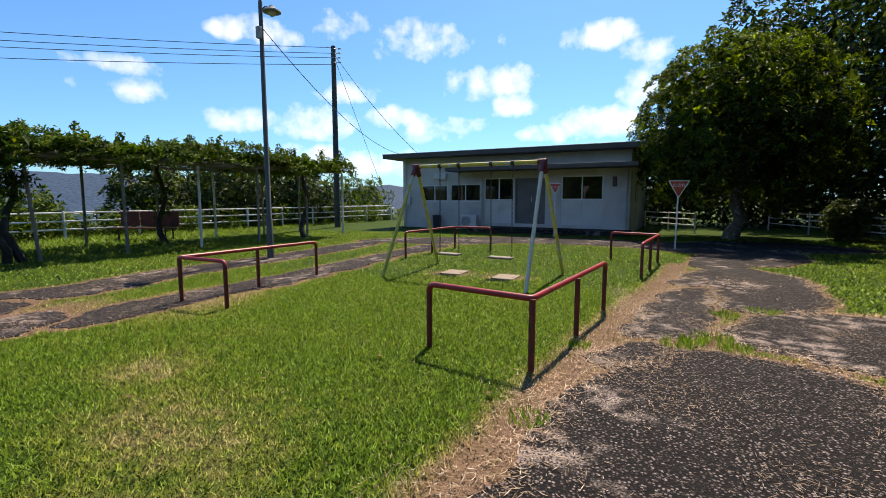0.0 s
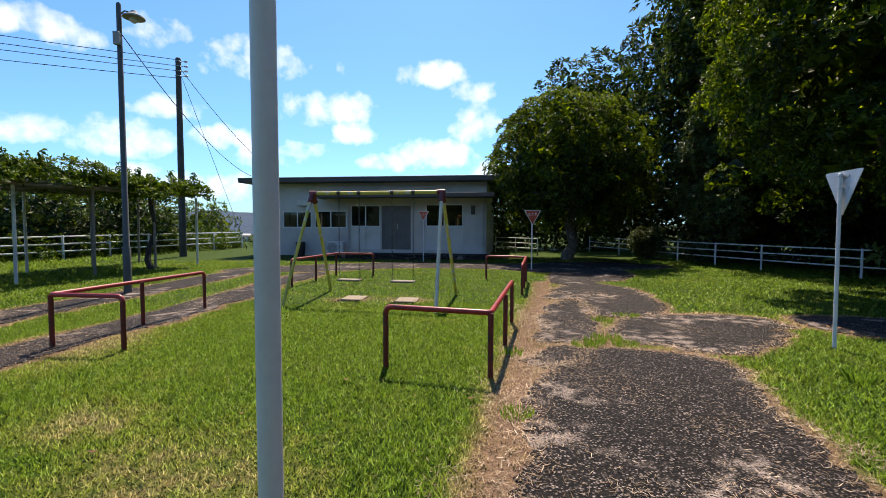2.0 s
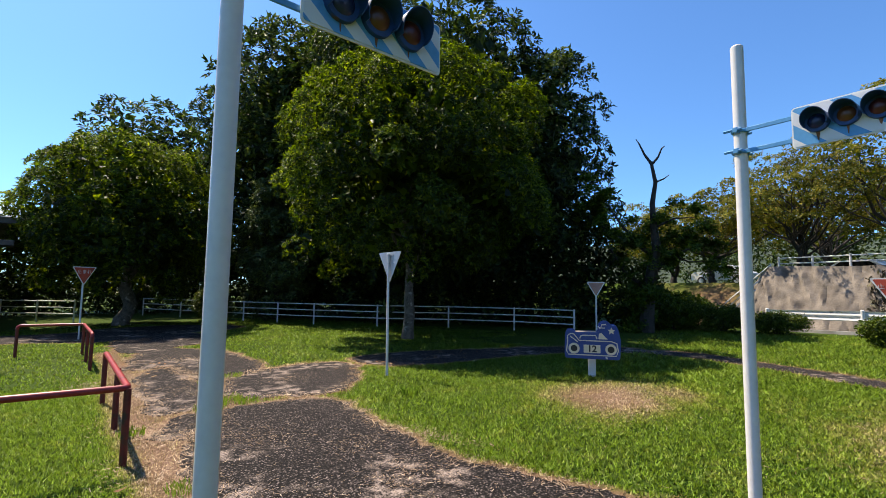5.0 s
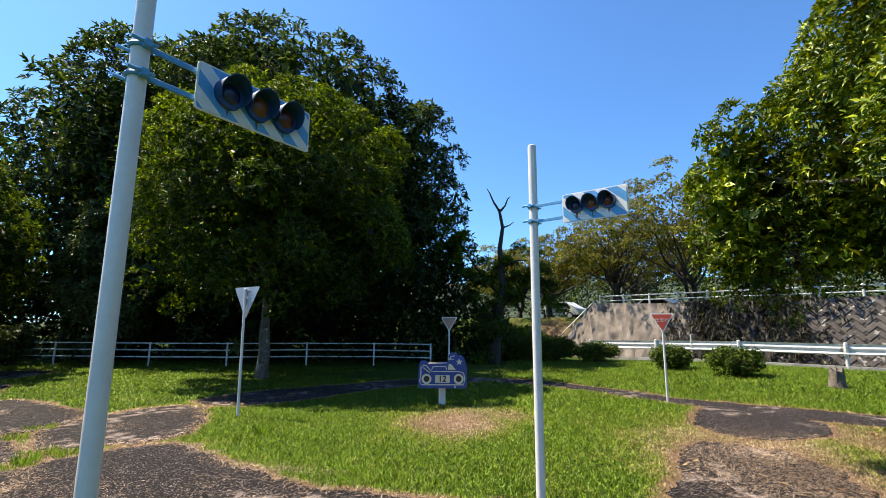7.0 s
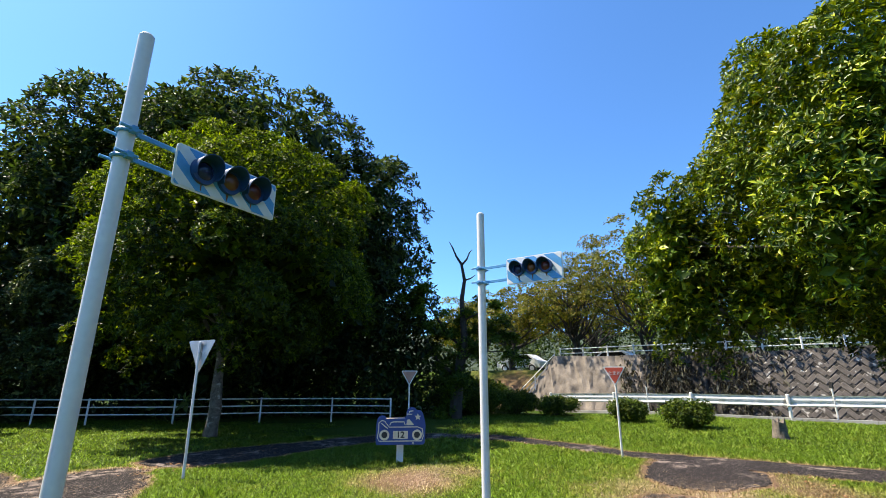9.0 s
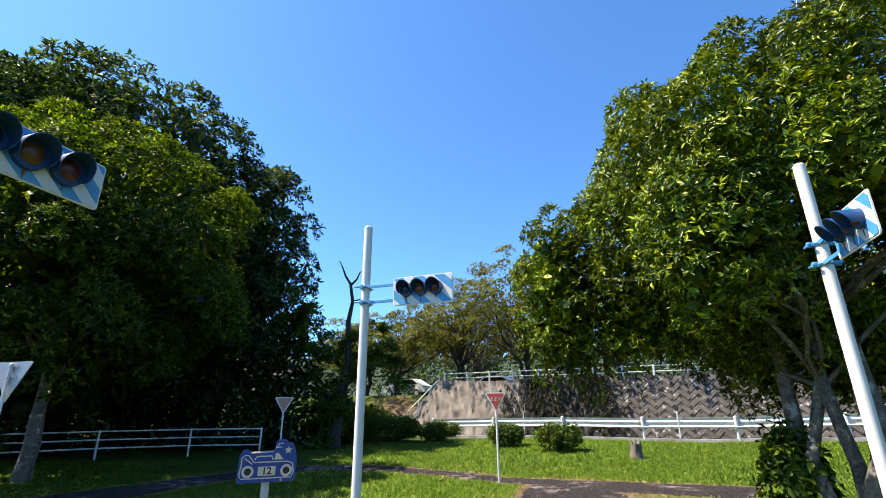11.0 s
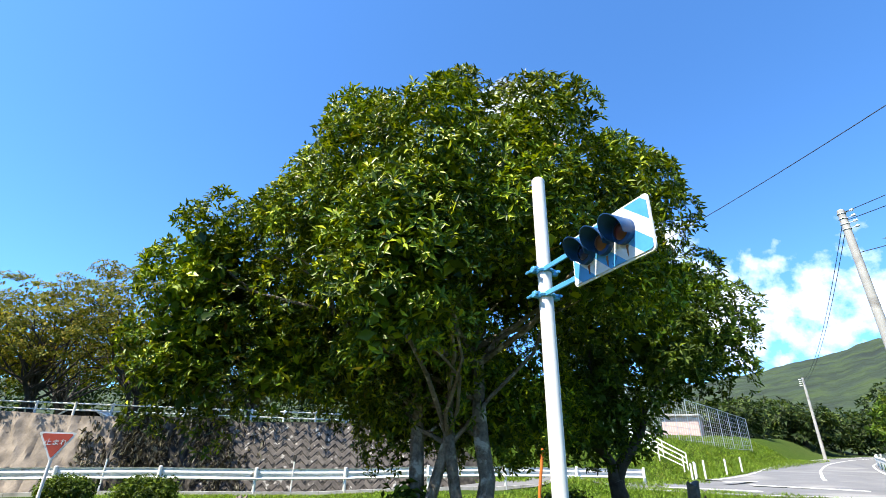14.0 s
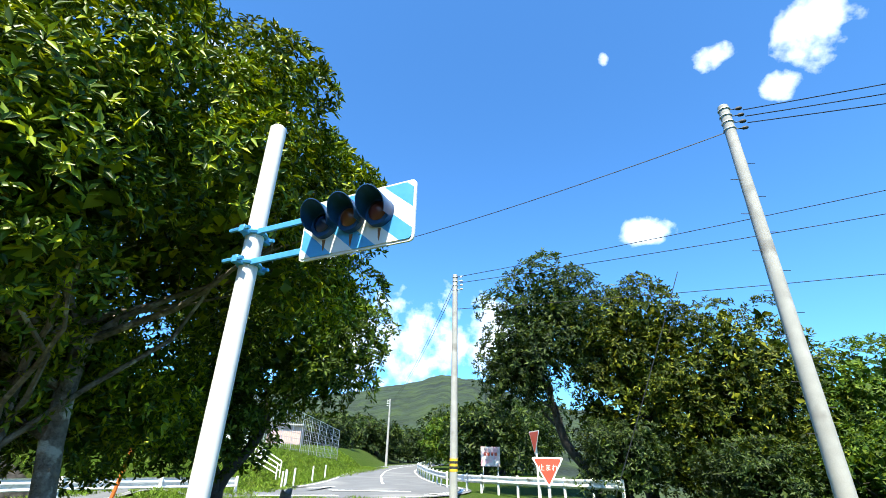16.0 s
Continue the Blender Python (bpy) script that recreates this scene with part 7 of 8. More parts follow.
def utility_pole(x, y, h, r, label, z=None, mat="grey_post", steps=False, tilt=(0, 0), arms=True, ax=(1, 0)):
    z = float(gz(x, y)) if z is None else z
    p = thing("utility_pole", Matrix.Translation((x, y, z)) @ Matrix.Rotation(tilt[0], 4, "X") @ Matrix.Rotation(tilt[1], 4, "Y"), label, "utility pole")
    bm = B()
    rod(bm, [(0, 0, -0.3), (0, 0, h), (0, 0, h + 0.03)], [r, r * 0.68, r * 0.5], 18)
    part("shaft", bm, M[mat], p)
    if steps:
        for k in range(14):
            s = -1 if k % 2 else 1
            bm = B()
            rod(bm, [(s * r * 0.6, 0, 2.0 + k * 0.45), (s * (r + 0.16), 0, 2.0 + k * 0.45)], 0.008, 6)
            part("step_bolt", bm, M["steel_dark"], p)
    d = Vector((ax[0], ax[1], 0)).normalized()
    for k in range(4 if arms else 2):
        zz = h - 0.12 - 0.20 * k
        bm = B()
        n = 16
        rr = r * 0.74
        rod(bm, [(rr * math.cos(6.2832 * i / n), rr * math.sin(6.2832 * i / n), zz) for i in range(n + 1)], 0.018, 5, cap=False)
        part("band", bm, M["galv"], p)
        bm = B()
        c = d * (rr + 0.02)
        rod(bm, [c + Vector((0, 0, zz)), d * (rr + 0.12) + Vector((0, 0, zz)), d * (rr + 0.16) + Vector((0, 0, zz)), d * (rr + 0.24) + Vector((0, 0, zz)), d * (rr + 0.27) + Vector((0, 0, zz))], [0.012, 0.014, 0.045, 0.045, 0.02], 8)
        part("insulator", bm, M["black"] if steps else M["insul"], p)
    return p


utility_pole(-8.9, 20.2, 8.3, 0.15, "dark weathered utility pole at the corner by the hall", 0, "dark_wood_pole")
UP2 = (-6.05, -10.47)
utility_pole(*UP2, 9.55, 0.17, "pale concrete utility pole with step bolts and black insulators", 0.25, steps=True, ax=(-0.95, 0.25))
utility_pole(0.64, -20.8, 8.95, 0.16, "pale concrete utility pole by the road guard rail", 0.55, ax=(-0.8, 0.4))
bandp = thing("marker_plate", pose(0.64, -20.8, 0.55 + 0.95), "yellow and black warning band wrapped round the utility pole", "marker")
for k in range(5):
    bm = B()
    rod(bm, [(0, 0, 0.09 * k), (0, 0, 0.09 * k + 0.088)], 0.162, 18)
    part("band", bm, M["band_yellow"] if k % 2 == 0 else M["black"], bandp)
utility_pole(8.85, -60.5, 7.6, 0.15, "distant concrete utility pole beside the climbing road", None, ax=(1, 0))


def cable(a, b, sag, r=0.012, label="black overhead cable between the poles"):
    a, b = Vector(a), Vector(b)
    pts = [a.lerp(b, t) - Vector((0, 0, sag * 4 * t * (1 - t))) - a for t in [i / 20 for i in range(21)]]
    bm = B()
    rod(bm, pts, r, 5)
    ob = link_mesh("cable", bm, M["wire"])
    ob.matrix_world = Matrix.Translation(a)
    return tagged(ob, label, "cable", "overhead cables")


P1 = (-8.9, 20.2)
def ray_cable(a, b, reach, sag=0.4, r=0.013):
    """A cable from a through b and on past it."""
    a, b = Vector(a), Vector(b)
    return cable(a, a + (b - a) * reach, sag, r)


for k, (z0, z1) in enumerate(((8.25, 8.0), (8.0, 7.7), (7.8, 7.46), (7.5, 7.06))):
    ray_cable((P1[0], P1[1], z0), (-19.0, 13.4, z1), 3.0, 0.5)
cable((P1[0], P1[1], 8.0), (-5.2, 21.2, 3.5), 0.25, 0.012, "black service cable from the pole to the hall roof")
cable((-5.0, 9.4, 5.1), (-6.2, 21.5, 3.5), 0.5, 0.010, "black cable from the lamp post to the hall roof")
cable((P1[0], P1[1], 7.9), (-8.0, 25.5, 0.0), 0.0, 0.010, "steel guy wire of the utility pole")
U2 = Vector((UP2[0], UP2[1], 0))
for k in range(3):
    ray_cable(U2 + Vector((-0.4, 0.1, 9.62 - 0.2 * k)), (-9.1, -9.5, 9.69 - 0.27 * k), 8.0, 0.3)
cable(U2 + Vector((0, 0, 9.05)), (6.64, -18.4, 8.9), 0.25, 0.012)
ray_cable((0.64, -20.8, 9.4), (-11.95, -13.07, 9.47), 2.4, 0.4)
ray_cable((0.64, -20.8, 9.1), (-12.17, -13.57, 8.97), 2.4, 0.4)
ray_cable((0.64, -20.8, 7.9), (-12.3, -15.5, 7.75), 2.4, 0.4)
for k in range(2):
    cable((0.64, -20.8, 9.2 - 0.3 * k), (8.85, -60.5, 9.0 - 0.3 * k), 0.8, 0.012)

cable((-6.49, -15.25, 7.39), (-3.82, -15.84, 0.99), 0.05, 0.012, "dull steel guy wire running down to the verge")

# ---- stump, cut posts, board, strap ----
st = thing("stump", pose(12.4, -6.6, float(gz(12.4, -6.6))), "sawn weathered tree stump on the grass", "stump")
bm = B()
rs_ = random.Random(4)
n = 14
rings = []
for z, k in ((-0.05, 1.35), (0.08, 1.05), (0.25, 0.92), (0.42, 0.95)):
    rings.append([bm.verts.new((0.15 * k * rs_.uniform(0.85, 1.2) * math.cos(6.283 * i / n), 0.15 * k * rs_.uniform(0.85, 1.2) * math.sin(6.283 * i / n), z + (rs_.uniform(-0.07, 0.07) if z > 0.4 else 0))) for i in range(n)])
for a, b in zip(rings, rings[1:]):
    for i in range(n):
        bm.faces.new((a[i], a[(i + 1) % n], b[(i + 1) % n], b[i]))
c = bm.verts.new((0, 0, 0.36))
for i in range(n):
    bm.faces.new((rings[-1][i], rings[-1][(i + 1) % n], c))
part("trunk", bm, M["old_wood"], st)
for i, (x, y, h, r) in enumerate(((3.9, -11.6, 0.95, 0.11), (3.66, -11.45, 0.72, 0.10))):
    t = thing("wooden_post", pose(x, y, float(gz(x, y)), 3 * i, -4 + 6 * i), "split weathered wooden post cut short", "post", "cut wooden posts")
    bm = B()
    rings = []
    for z in (-0.15, 0.2, 0.5, 1.0):
        rings.append([bm.verts.new((r * rs_.uniform(0.86, 1.1) * math.cos(6.283 * k / 12), r * rs_.uniform(0.86, 1.1) * math.sin(6.283 * k / 12), z * h + (rs_.uniform(-0.08, 0.05) if z == 1.0 else 0))) for k in range(12)])
    for a, b in zip(rings, rings[1:]):
        for k in range(12):
            bm.faces.new((a[k], a[(k + 1) % 12], b[(k + 1) % 12], b[k]))
    bm.faces.new(rings[-1])
    part("shaft", bm, M["old_wood"], t)
brd = thing("notice_board", pose(-1.18, -27.4, 1.08, 0, 0, 176) @ Matrix.Scale(0.68, 4), "faded pink notice board on two white legs", "sign")
for s in (-0.55, 0.55):
    bm = B()
    rod(bm, [(s, 0, -1.8), (s, 0, 1.5)], 0.035, 8)
    part("leg", bm, M["white_rail"], brd)
pb = part("panel", box(B(), (-0.72, -0.06, 1.0), (0.72, -0.03, 2.35), 0.01), M["pink"], brd, "pink faded panel", smooth=False)
for k in range(4):
    part("letter_bar", box(B(), (-0.5 + k * 0.27, -0.066, 1.72), (-0.32 + k * 0.27, -0.0605, 1.95)), M["sign_red"], pb, smooth=False)
strap = thing("strap", pose(6.9, -11.0, float(gz(6.9, -11.0))), "orange plastic guy cover leaning beside the tree", "strap")
bm = B()
rod(bm, [(0, 0, -0.1), (0.02, 0.02, 0.6), (-0.12, 0.0, 1.5), (-0.22, -0.02, 2.6)], 0.035, 8)
part("tube", bm, M["orange"], strap)

# ---- guard rails and posts along the road to the south ----
sr = spline([(-5.2, -19.5), (-2.0, -23.0), (0.6, -27.0), (2.0, -33.0), (3.2, -41.0), (4.4, -52.0), (3.8, -64.0)], 4)
road_h = [float(gz(road_line[np.argmin(np.hypot(road_line[:, 0] - p[0], road_line[:, 1] - p[1]))][0], road_line[np.argmin(np.hypot(road_line[:, 0] - p[0], road_line[:, 1] - p[1]))][1])) for p in sr]
guard_rail(sr[:9], road_h[:9], "white guard rail on the outer side of the road", drop=0.0)
guard_rail(sr[9:], road_h[9:], "white guard rail further up the road", drop=0.0)
for k in range(6):
    q = road_line[48 + 5 * k]
    nrm = rnorm[48 + 5 * k]
    p = q[:2] + nrm * (q[2] / 2 + 0.4)
    t = thing("marker_post", pose(float(p[0]), float(p[1]), float(gz(q[0], q[1]))), "short white road marker post on the grass verge", "post", "road marker posts")
    bm = B()
    rod(bm, [(0, 0, -0.5), (0, 0, 0.78), (0, 0, 0.8)], [0.045, 0.045, 0.02], 10)
    part("shaft", bm, M["white_rail"], t)
for k in (4.3, 10.1, 15.9):
    p = RAIL_A + RAIL_D * k + RAIL_N * 0.12
    t = thing("delineator", pose(float(p[0]), float(p[1]), float(gz(*(p - RAIL_N * 0.4))) + 0.05), "slim white delineator post with small reflectors on the rail", "post", "rail delineators")
    bm = B()
    rod(bm, [(0, 0, -0.1), (0, 0, 1.0)], 0.025, 8)
    part("shaft", bm, M["white_rail"], t)
    bm = B()
    box(bm, (-0.09, -0.02, 0.98), (0.09, 0.02, 1.2), 0.006)
    part("reflector", bm, M["steel_dark"], t)

# ---- netting and pale building on the bank ----
bld = thing("building", pose(17.4, -50, float(gz(17.4, -50)), 0, 0, 14), "pale pink two-window house behind the netting", "building")
part("wall", box(B(), (-1.5, -2.5, -2), (1.5, 2.5, 1.7)), M["pink_wall"], bld, smooth=False)
bm = B()
box(bm, (-1.7, -2.8, 1.702), (1.7, 2.8, 1.85), 0.02)
part("roof", bm, M["grey_post"], bld, smooth=False)
for sx in (-0.8, 0.7):
    w = part("window", box(B(), (sx - 0.45, -2.56, 0.6), (sx + 0.45, -2.5, 1.35)), M["alu"], bld, smooth=False)
    part("pane", box(B(), (sx - 0.39, -2.575, 0.66), (sx + 0.39, -2.562, 1.29)), M["glass"], w, smooth=False)
net = thing("net_fence", pose(15.6, -38, 2.2), "tall steel netting fence of a ball ground", "fence")
nps = spline([(0, 5, 0), (-1.2, 0, 0), (-2.4, -6, 0), (-3.2, -13, 0)], 4)
for k, p in enumerate(nps):
    bm = B()
    hgt = 4.4 - 0.14 * k
    rod(bm, [(p[0], p[1], -3), (p[0], p[1], hgt)], 0.032, 6)
    part("post", bm, M["galv"], net)
for j in range(9):
    bm = B()
    rod(bm, [(p[0], p[1], 0.2 + (4.2 - 0.14 * k) * j / 8) for k, p in enumerate(nps)], 0.012 if 0 < j < 8 else 0.03, 4)
    part("wire", bm, M["galv"], net)
dense = spline([tuple(p) for p in nps], 5)
bm = B()
for k, p in enumerate(dense):
    rod(bm, [(p[0], p[1], 0.1), (p[0], p[1], 4.3 - 0.14 * k / 5)], 0.009, 3)
tagged(part("netting", bm, M["galv"], net), kind="stuff")

# ---- cars on the terrace ----


def car(p, yaw, paint, label):
    c = thing("car", Matrix.Translation((p[0], p[1], float(gz(p[0], p[1])))) @ Matrix.Rotation(yaw, 4, "Z"), label, "car")
    prof = [(-2.1, 0.35), (-2.12, 0.75), (-1.95, 0.95), (-1.2, 1.02), (-0.6, 1.45), (0.9, 1.5), (1.65, 1.05), (2.05, 0.9), (2.1, 0.4)]
    part("body", prism(B(), rounded(prof, 0.1, 3), -0.82, 0.82), M[paint], c)
    for s in (-1, 1):
        part("window", prism(B(), rounded([(-1.0, 1.03), (-0.52, 1.38), (0.85, 1.42), (1.4, 1.04)], 0.05), *sorted((s * 0.822, s * 0.835))), M["glass"], c, smooth=False)
        part("headlight", box(B(), (-2.14, s * 0.6 - 0.16, 0.68), (-2.02, s * 0.6 + 0.16, 0.82), 0.02), M["insul"], c)
    for x in (-1.3, 1.3):
        for s in (-1, 1):
            bm = B()
            rod(bm, [(x, s * 0.66, 0.31), (x, s * 0.86, 0.31)], 0.31, 18)
            w = part("wheel", bm, M["tyre"], c)
            bm = B()
            rod(bm, [(x, s * 0.80, 0.31), (x, s * 0.87, 0.31)], 0.19, 14)
            part("rim", bm, M["galv"], w)
    return c


wall_yaw = math.atan2(RAIL_D[1], RAIL_D[0])
car((37.0, -6.6), wall_yaw, "car_blue", "silver-blue hatchback parked on the terrace")
car((41.2, 0.5), wall_yaw + 0.1, "car_white", "white car parked on the terrace behind the cherries")

# ---- the town in the valley ----
rt = random.Random(12)
for k in range(60):
    az = radians(rt.uniform(-58, -6))
    d = rt.uniform(330, 800)
    x, y = math.sin(az) * d, math.cos(az) * d
    z = float(gz(x, y))
    w, l, h = rt.uniform(8, 22), rt.uniform(8, 18), rt.uniform(5, 10)
    b = thing("house", pose(x, y, z, 0, 0, rt.uniform(0, 180)), "distant pale house in the valley town", "house", "houses in the valley")
    part("wall", box(B(), (-w / 2, -l / 2, -3), (w / 2, l / 2, h)), M["town"], b, smooth=False)
    bm = B()
    prism(bm, [(-w / 2 - 0.5, h), (w / 2 + 0.5, h), (0, h + 2.5)], -l / 2 - 0.5, l / 2 + 0.5)
    part("roof", bm, M["fascia"] if rt.random() < 0.4 else M["town"], b, smooth=False)

# ---- herringbone stones of the retaining wall ----
bm = B()
L_, W_, D_ = 0.52, 0.235, 0.10
box(bm, (-L_ / 2 + 0.012, -W_ / 2 + 0.012, -0.06), (L_ / 2 - 0.012, W_ / 2 - 0.012, D_ * 0.5), 0.022)
stone_me = bpy.data.meshes.new("stone")
bm.to_mesh(stone_me)
bm.free()
stone_me.materials.append(M["stone"])
rs_ = random.Random(3)
slope = math.atan(0.28)
count = 0
step = L_ * math.cos(math.pi / 4) * 1.02
for i in range(34):
    u = 10.8 + i * (step * 0.98)
    if u > 23.2:
        break
    for j in range(22):
        sgn = 1 if i % 2 == 0 else -1
        h = -0.55 + j * W_ * math.sqrt(2)
        if h > wall_top(u) - 0.15 or count >= 300:
            continue
        y = side_sign * ((h + 1.2) * 0.28)
        ob = new("stone", stone_me)
        ob.parent = retaining
        base = Matrix.Translation((u, y, h))
        face = Matrix.Rotation(radians(90) if side_sign > 0 else radians(-90), 4, "X")
        lean_ = Matrix.Rotation(side_sign * -slope, 4, "X")
        ob.matrix_basis = base @ lean_ @ face @ Matrix.Rotation(sgn * math.pi / 4 + rs_.uniform(-0.03, 0.03), 4, "Z") @ Matrix.Translation((0, 0, rs_.uniform(-0.035, -0.015)))
        count += 1

# ---- grass ----
def blades(name, n, region, height, seed, label, width=0.006):
    """Single blades of lawn over a stretch of the plan, thin where the ground is worn."""
    rng = np.random.default_rng(seed)
    x0, x1, y0, y1 = region
    soft = 0.7
    x, y = rng.uniform(x0 - soft, x1 + soft, n), rng.uniform(y0 - soft, y1 + soft, n)
    inset = np.minimum(np.minimum(x - x0, x1 - x), np.minimum(y - y0, y1 - y)) + 0.25 * np.sin(x * 3.7 + y * 2.9)
    some = rng.random(n) < (inset + soft) / (2 * soft)
    x, y = x[some], y[some]
    n = len(x)
    b = bare_ground(x, y)
    keep = rng.random(n) > b * 0.86 + 0.10 * np.sin(x * 9.1) * np.cos(y * 7.7)
    for p in SLABS:
        lo, hi = p.min(0), p.max(0)
        k = keep & (x > lo[0]) & (x < hi[0]) & (y > lo[1]) & (y < hi[1])
        if k.any():
            keep[np.where(k)[0][inside(p, x[k], y[k])]] = False
    x, y, b = x[keep], y[keep], b[keep]
    n = len(x)
    z = gz(x, y) - 0.012
    patch = 0.7 + 0.6 * (0.5 + 0.5 * np.sin(x * 2.1 + 1.3 * np.sin(y * 1.7)) * np.cos(y * 2.4 + x))
    h = height * patch * (0.5 + rng.random(n)) * (1 - 0.45 * b)
    a = rng.random(n) * 6.283
    w = width * (0.7 + 0.6 * rng.random(n))
    lx, ly = rng.normal(size=n) * 0.85 * h, rng.normal(size=n) * 0.85 * h
    V = np.empty((n, 3, 3))
    V[:, 0] = np.stack([x - np.cos(a) * w, y - np.sin(a) * w, z], -1)
    V[:, 1] = np.stack([x + np.cos(a) * w, y + np.sin(a) * w, z], -1)
    V[:, 2] = np.stack([x + lx, y + ly, z + h + 0.012], -1)
    ob = arrays_mesh(name, V.reshape(-1, 3), np.arange(3 * n).reshape(-1, 3), M["blade"])
    at = ob.data.attributes.new("bare", "FLOAT", "POINT")
    at.data.foreach_set("value", np.repeat(b, 3).astype(np.float32))
    me = ob.data
    me.polygons.foreach_set("use_smooth", np.ones(n, bool))
    nor = np.stack([rng.normal(size=n) * 0.8, rng.normal(size=n) * 0.8, np.ones(n)], -1)
    nor /= np.linalg.norm(nor, axis=1, keepdims=True)
    me.normals_split_custom_set_from_vertices(np.repeat(nor, 3, 0).astype(np.float32))
    return tagged(ob, label, "grass", kind="stuff")


blades("grass", 430000, (-4.6, 3.4, 1.4, 7.5), 0.021, 1, "short lawn grass, green with straw", 0.005)
blades("grass", 90000, (-9, 4.5, 7.5, 17.5), 0.022, 2, "short lawn grass, green with straw", 0.010)
blades("grass", 290000, (2.4, 10.5, -6.0, 6.0), 0.024, 3, "longer lawn grass on the island", 0.007)
blades("grass", 60000, (4.5, 13.5, 6.0, 17.5), 0.028, 4, "lawn grass towards the wood", 0.013)
blades("grass", 50000, (-11, -4.6, 2.0, 17.5), 0.026, 5, "lawn grass along the pergola", 0.012)
blades("grass", 110000, (7.5, 19.0, -13.5, 1.5), 0.05, 6, "rough grass and clover before the guard rail", 0.014)
blades("grass", 150000, (-8, 7.5, -13.5, 1.4), 0.020, 7, "short lawn grass, green with straw", 0.011)
blades("grass", 46000, (-4.0, 11.0, -19.5, -13.0), 0.09, 9, "rough grass beside the road junction", 0.018)
blades("grass", 40000, (-16.5, -10.8, 2.0, 25.0), 0.11, 10, "rough grass along the valley fence", 0.016)
blades("grass", 60000, (8.6, 18.5, -58.0, -20.0), 0.12, 8, "long bright grass on the roadside bank", 0.03)

# ---- dry straw and fallen leaves ----
def litter(name, spots, n, size, aspect, material, label, seed, lift=0.012, ragged=1.0):
    """Loose bits lying flat round several spots of the plan: x, y, reach in x and y."""
    rng = np.random.default_rng(seed)
    wgt = np.array([s[2] * s[3] for s in spots], float)
    who = rng.choice(len(spots), n, p=wgt / wgt.sum())
    sp = np.array(spots, float)[who]
    x = sp[:, 0] + sp[:, 2] * rng.normal(size=n) * 0.55
    y = sp[:, 1] + sp[:, 3] * rng.normal(size=n) * 0.55
    z = gz(x, y) + lift + rng.random(n) * 0.006
    a = rng.random(n) * 6.283
    ln = size * (0.4 + rng.random(n) ** 2 * 1.6) * 0.5
    w = ln * aspect
    ca, sa = np.cos(a), np.sin(a)
    lean = rng.normal(size=n) * 0.18 * ragged
    V = np.empty((n, 4, 3))
    for k, (u, v) in enumerate(((-1, 0), (0, -1), (1, 0), (0, 1))):
        V[:, k] = np.stack([x + ca * ln * u - sa * w * v, y + sa * ln * u + ca * w * v, z + np.maximum(0, lean * u * ln) + (0.25 * w if k % 2 else 0)], -1)
    q = np.arange(4 * n).reshape(-1, 4)
    return tagged(arrays_mesh(name, V.reshape(-1, 3), q, material), label, "litter", kind="stuff")


litter("straw", ((2.35, 3.5, 0.42, 0.5), (2.5, 1.75, 0.55, 0.4), (2.75, 2.55, 0.35, 0.3), (1.7, 1.9, 0.2, 0.4), (4.35, 5.5, 0.35, 0.35), (2.95, 6.0, 0.25, 0.4), (4.4, 8.6, 0.4, 0.8), (4.6, -2.9, 1.5, 0.8), (6.0, -3.2, 0.7, 0.5), (2.2, 0.4, 0.7, 0.6), (-5.5, 6.2, 0.5, 1.6), (-3.6, 5.0, 0.35, 1.2), (-4.3, 3.7, 0.6, 0.4), (-3.0, 8.5, 0.3, 2.0)), 15000, 0.034, 0.08, M["straw"], "pale dry grass clippings scattered on the asphalt", 301)
litter("straw", ((1.35, 3.1, 0.28, 0.8), (1.75, 4.4, 0.22, 0.8), (0.95, 1.8, 0.35, 0.5), (2.4, 6.6, 0.25, 1.2), (6.2, 0.95, 1.2, 0.5), (3.35, 2.3, 0.15, 0.8), (5.0, -2.7, 1.6, 1.2)), 28000, 0.036, 0.09, M["straw"], "dry cut grass matted along the path", 302, 0.004, 3.0)
edges = [(px, py, 0.13, 0.13) for p in SLABS[:6] for px, py in p[::2] if 0.5 < px < 6 and 0.5 < py < 10]
litter("straw", edges, 13000, 0.045, 0.09, M["straw"], "pale dry grass matted along the broken edges of the path", 305, 0.006, 2.0)
litter("fallen_leaves", ((6.2, 5.3, 0.9, 0.5), (5.6, 5.2, 0.6, 0.4), (3.6, 8.4, 0.5, 1.5), (8.0, 4.8, 1.2, 0.5), (4.2, -3.0, 1.2, 0.6), (3.5, -5.5, 1.5, 1.0), (6.8, -4.6, 1.1, 0.5), (5.6, -3.6, 1.0, 0.5), (4.6, -1.8, 0.7, 0.3), (6.0, -2.5, 0.5, 0.5)), 620, 0.05, 0.5, M["fallen"], "brown fallen leaves on the path and lawn", 303, 0.014, 2.0)
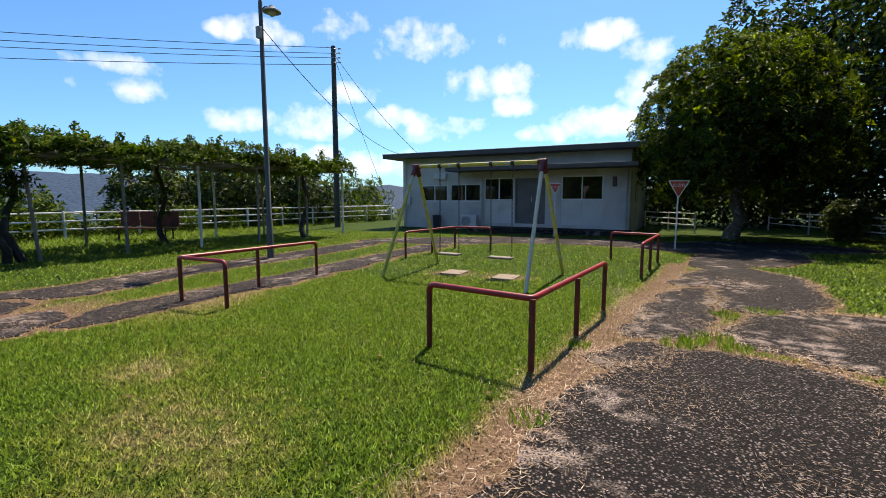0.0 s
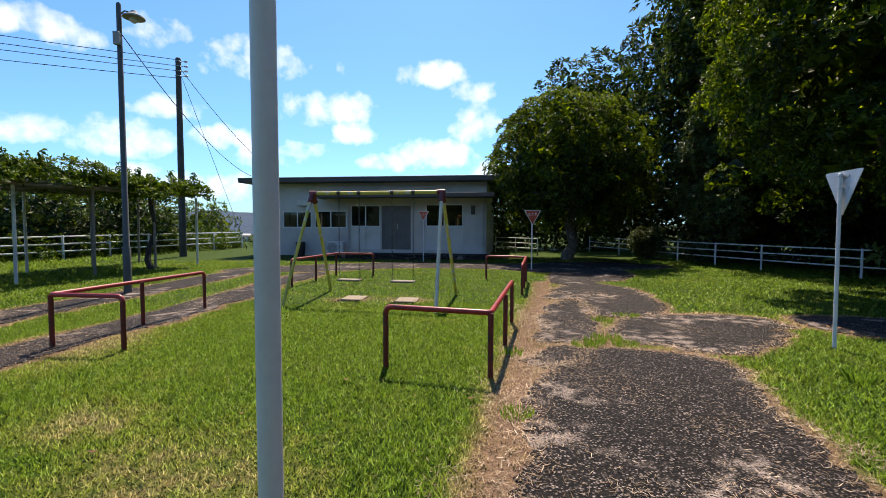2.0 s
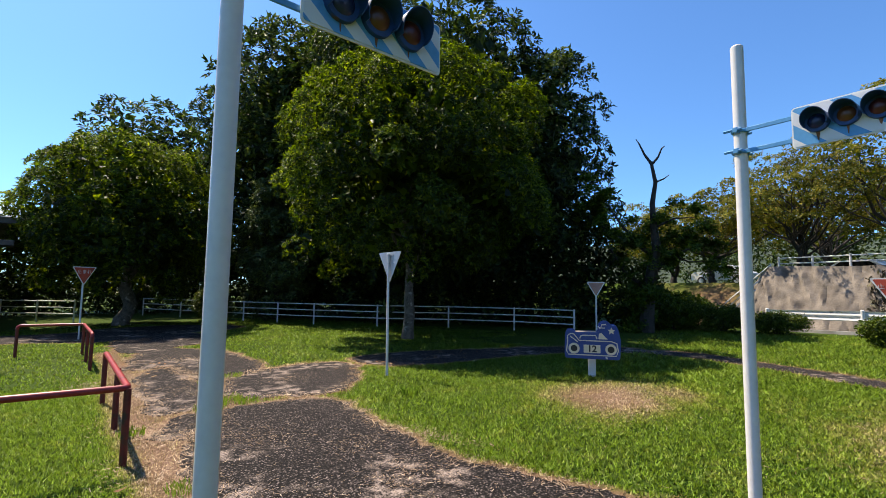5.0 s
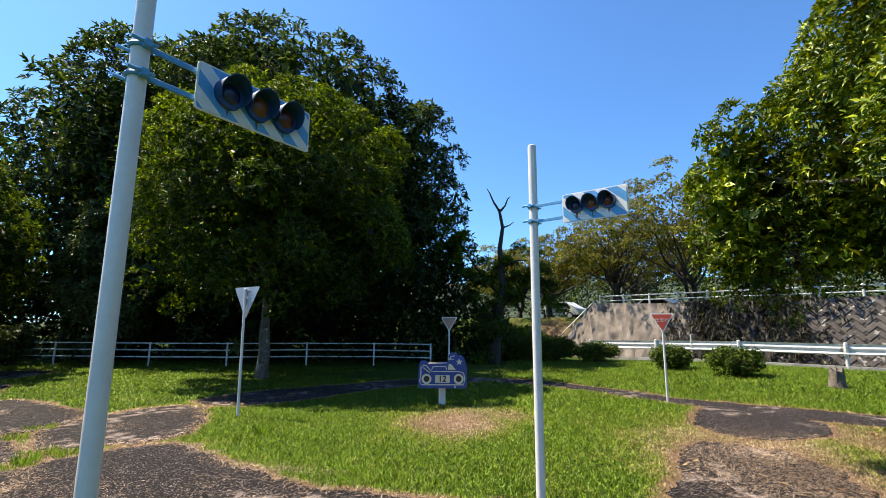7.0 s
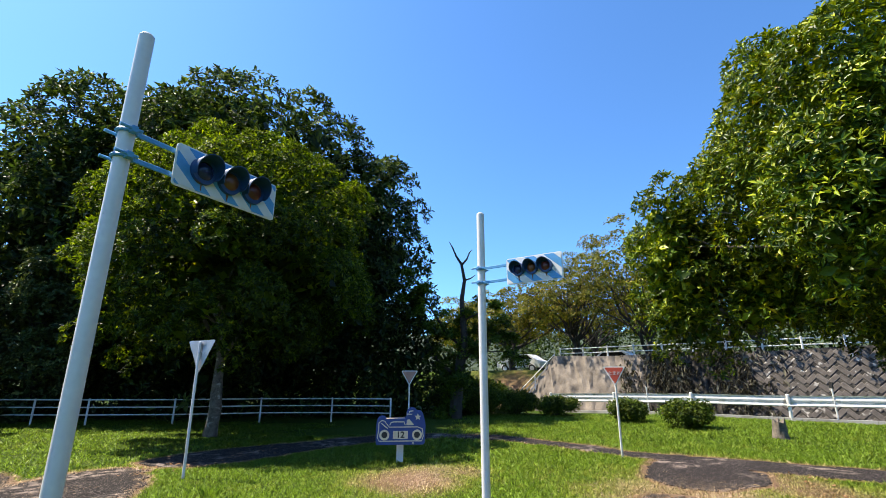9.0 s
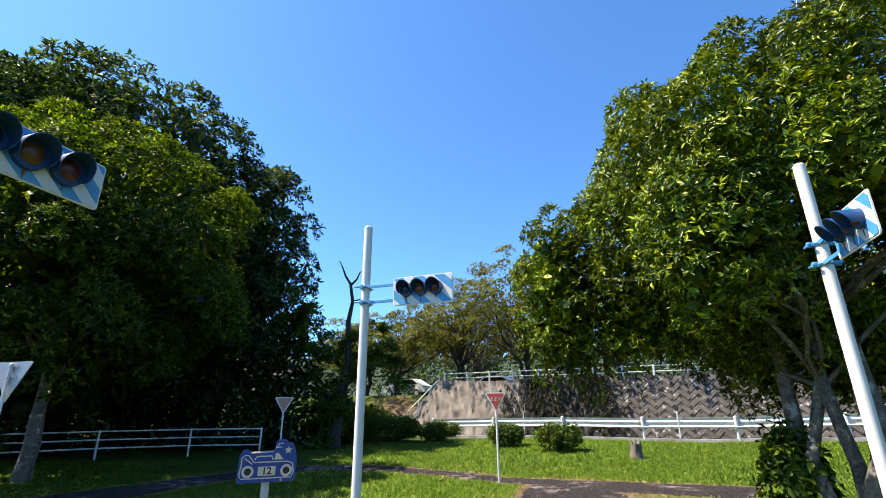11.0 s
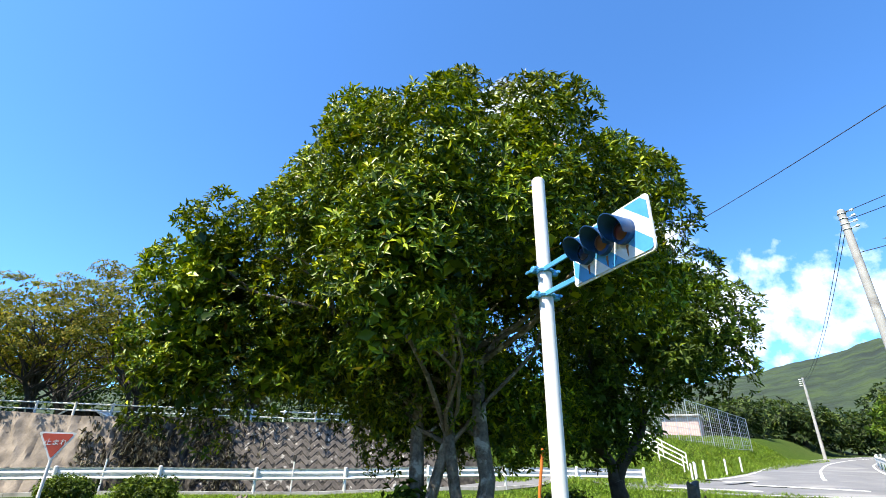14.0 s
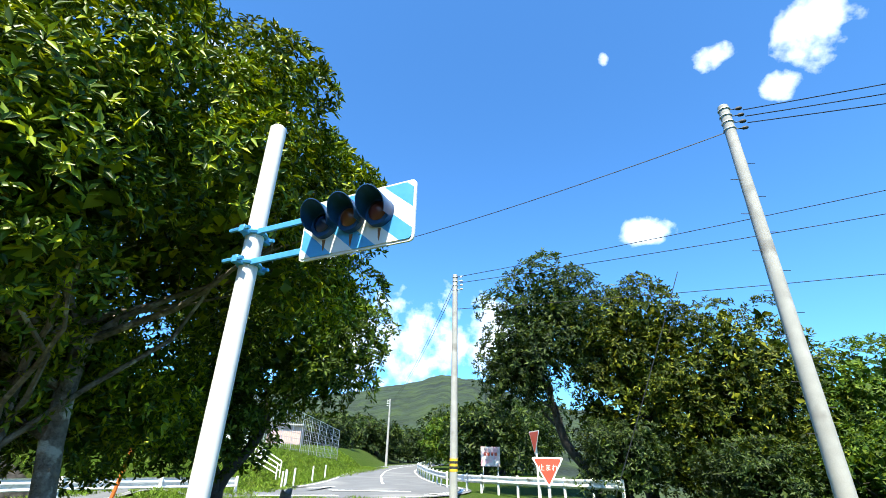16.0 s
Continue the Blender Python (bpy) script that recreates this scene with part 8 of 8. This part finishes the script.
litter("fallen_leaves", ((-0.2, 3.4, 1.4, 1.0),), 12, 0.06, 0.5, M["fallen"], "brown fallen leaves on the mown lawn", 304, 0.02, 2.0)


def tuft(x, y, seed, label, h=0.16, n=70, r=0.06):
    """A clump of taller weeds or grass."""
    rng = np.random.default_rng(seed)
    a, d = rng.random(n) * 6.283, rng.random(n) ** 0.5 * r
    bx, by = np.cos(a) * d, np.sin(a) * d
    hh = h * (0.4 + 0.8 * rng.random(n))
    lx, ly = np.cos(a) * hh * rng.random(n) * 0.8, np.sin(a) * hh * rng.random(n) * 0.8
    s = rng.random(n) * 6.283
    w = 0.004
    V = np.empty((n, 5, 3))
    V[:, 0] = np.stack([bx - np.cos(s) * w, by - np.sin(s) * w, 0 * bx - 0.01], -1)
    V[:, 1] = np.stack([bx + np.cos(s) * w, by + np.sin(s) * w, 0 * bx - 0.01], -1)
    V[:, 2] = np.stack([bx + lx * 0.45 + np.cos(s) * w, by + ly * 0.45 + np.sin(s) * w, hh * 0.7], -1)
    V[:, 3] = np.stack([bx + lx, by + ly, hh * 0.95], -1)
    V[:, 4] = np.stack([bx + lx * 0.45 - np.cos(s) * w, by + ly * 0.45 - np.sin(s) * w, hh * 0.7], -1)
    ob = arrays_mesh("weed_tuft", V.reshape(-1, 3), np.arange(5 * n).reshape(-1, 5), M["blade"])
    ob.matrix_world = pose(x, y, float(gz(x, y)))
    return tagged(ob, label, "weed", kind="stuff")


for i, (x, y, h, r) in enumerate(((4.62, 3.38, 0.11, 0.10), (2.62, 4.78, 0.06, 0.16), (3.02, 5.05, 0.07, 0.18), (2.78, 4.86, 0.07, 0.12), (3.42, 6.1, 0.06, 0.15), (3.95, 6.42, 0.05, 0.2), (3.1, 4.75, 0.06, 0.14), (0.05, 0.70, 0.08, 0.08), (2.05, -0.42, 0.09, 0.09), (1.7, 4.5, 0.06, 0.12), (1.35, 2.9, 0.05, 0.12))):
    tuft(x, y, 500 + i, "green weeds sprouting from a joint in the path" if 0 < i < 7 else "tuft of longer uncut lawn grass", h, 120 if i else 90, r)
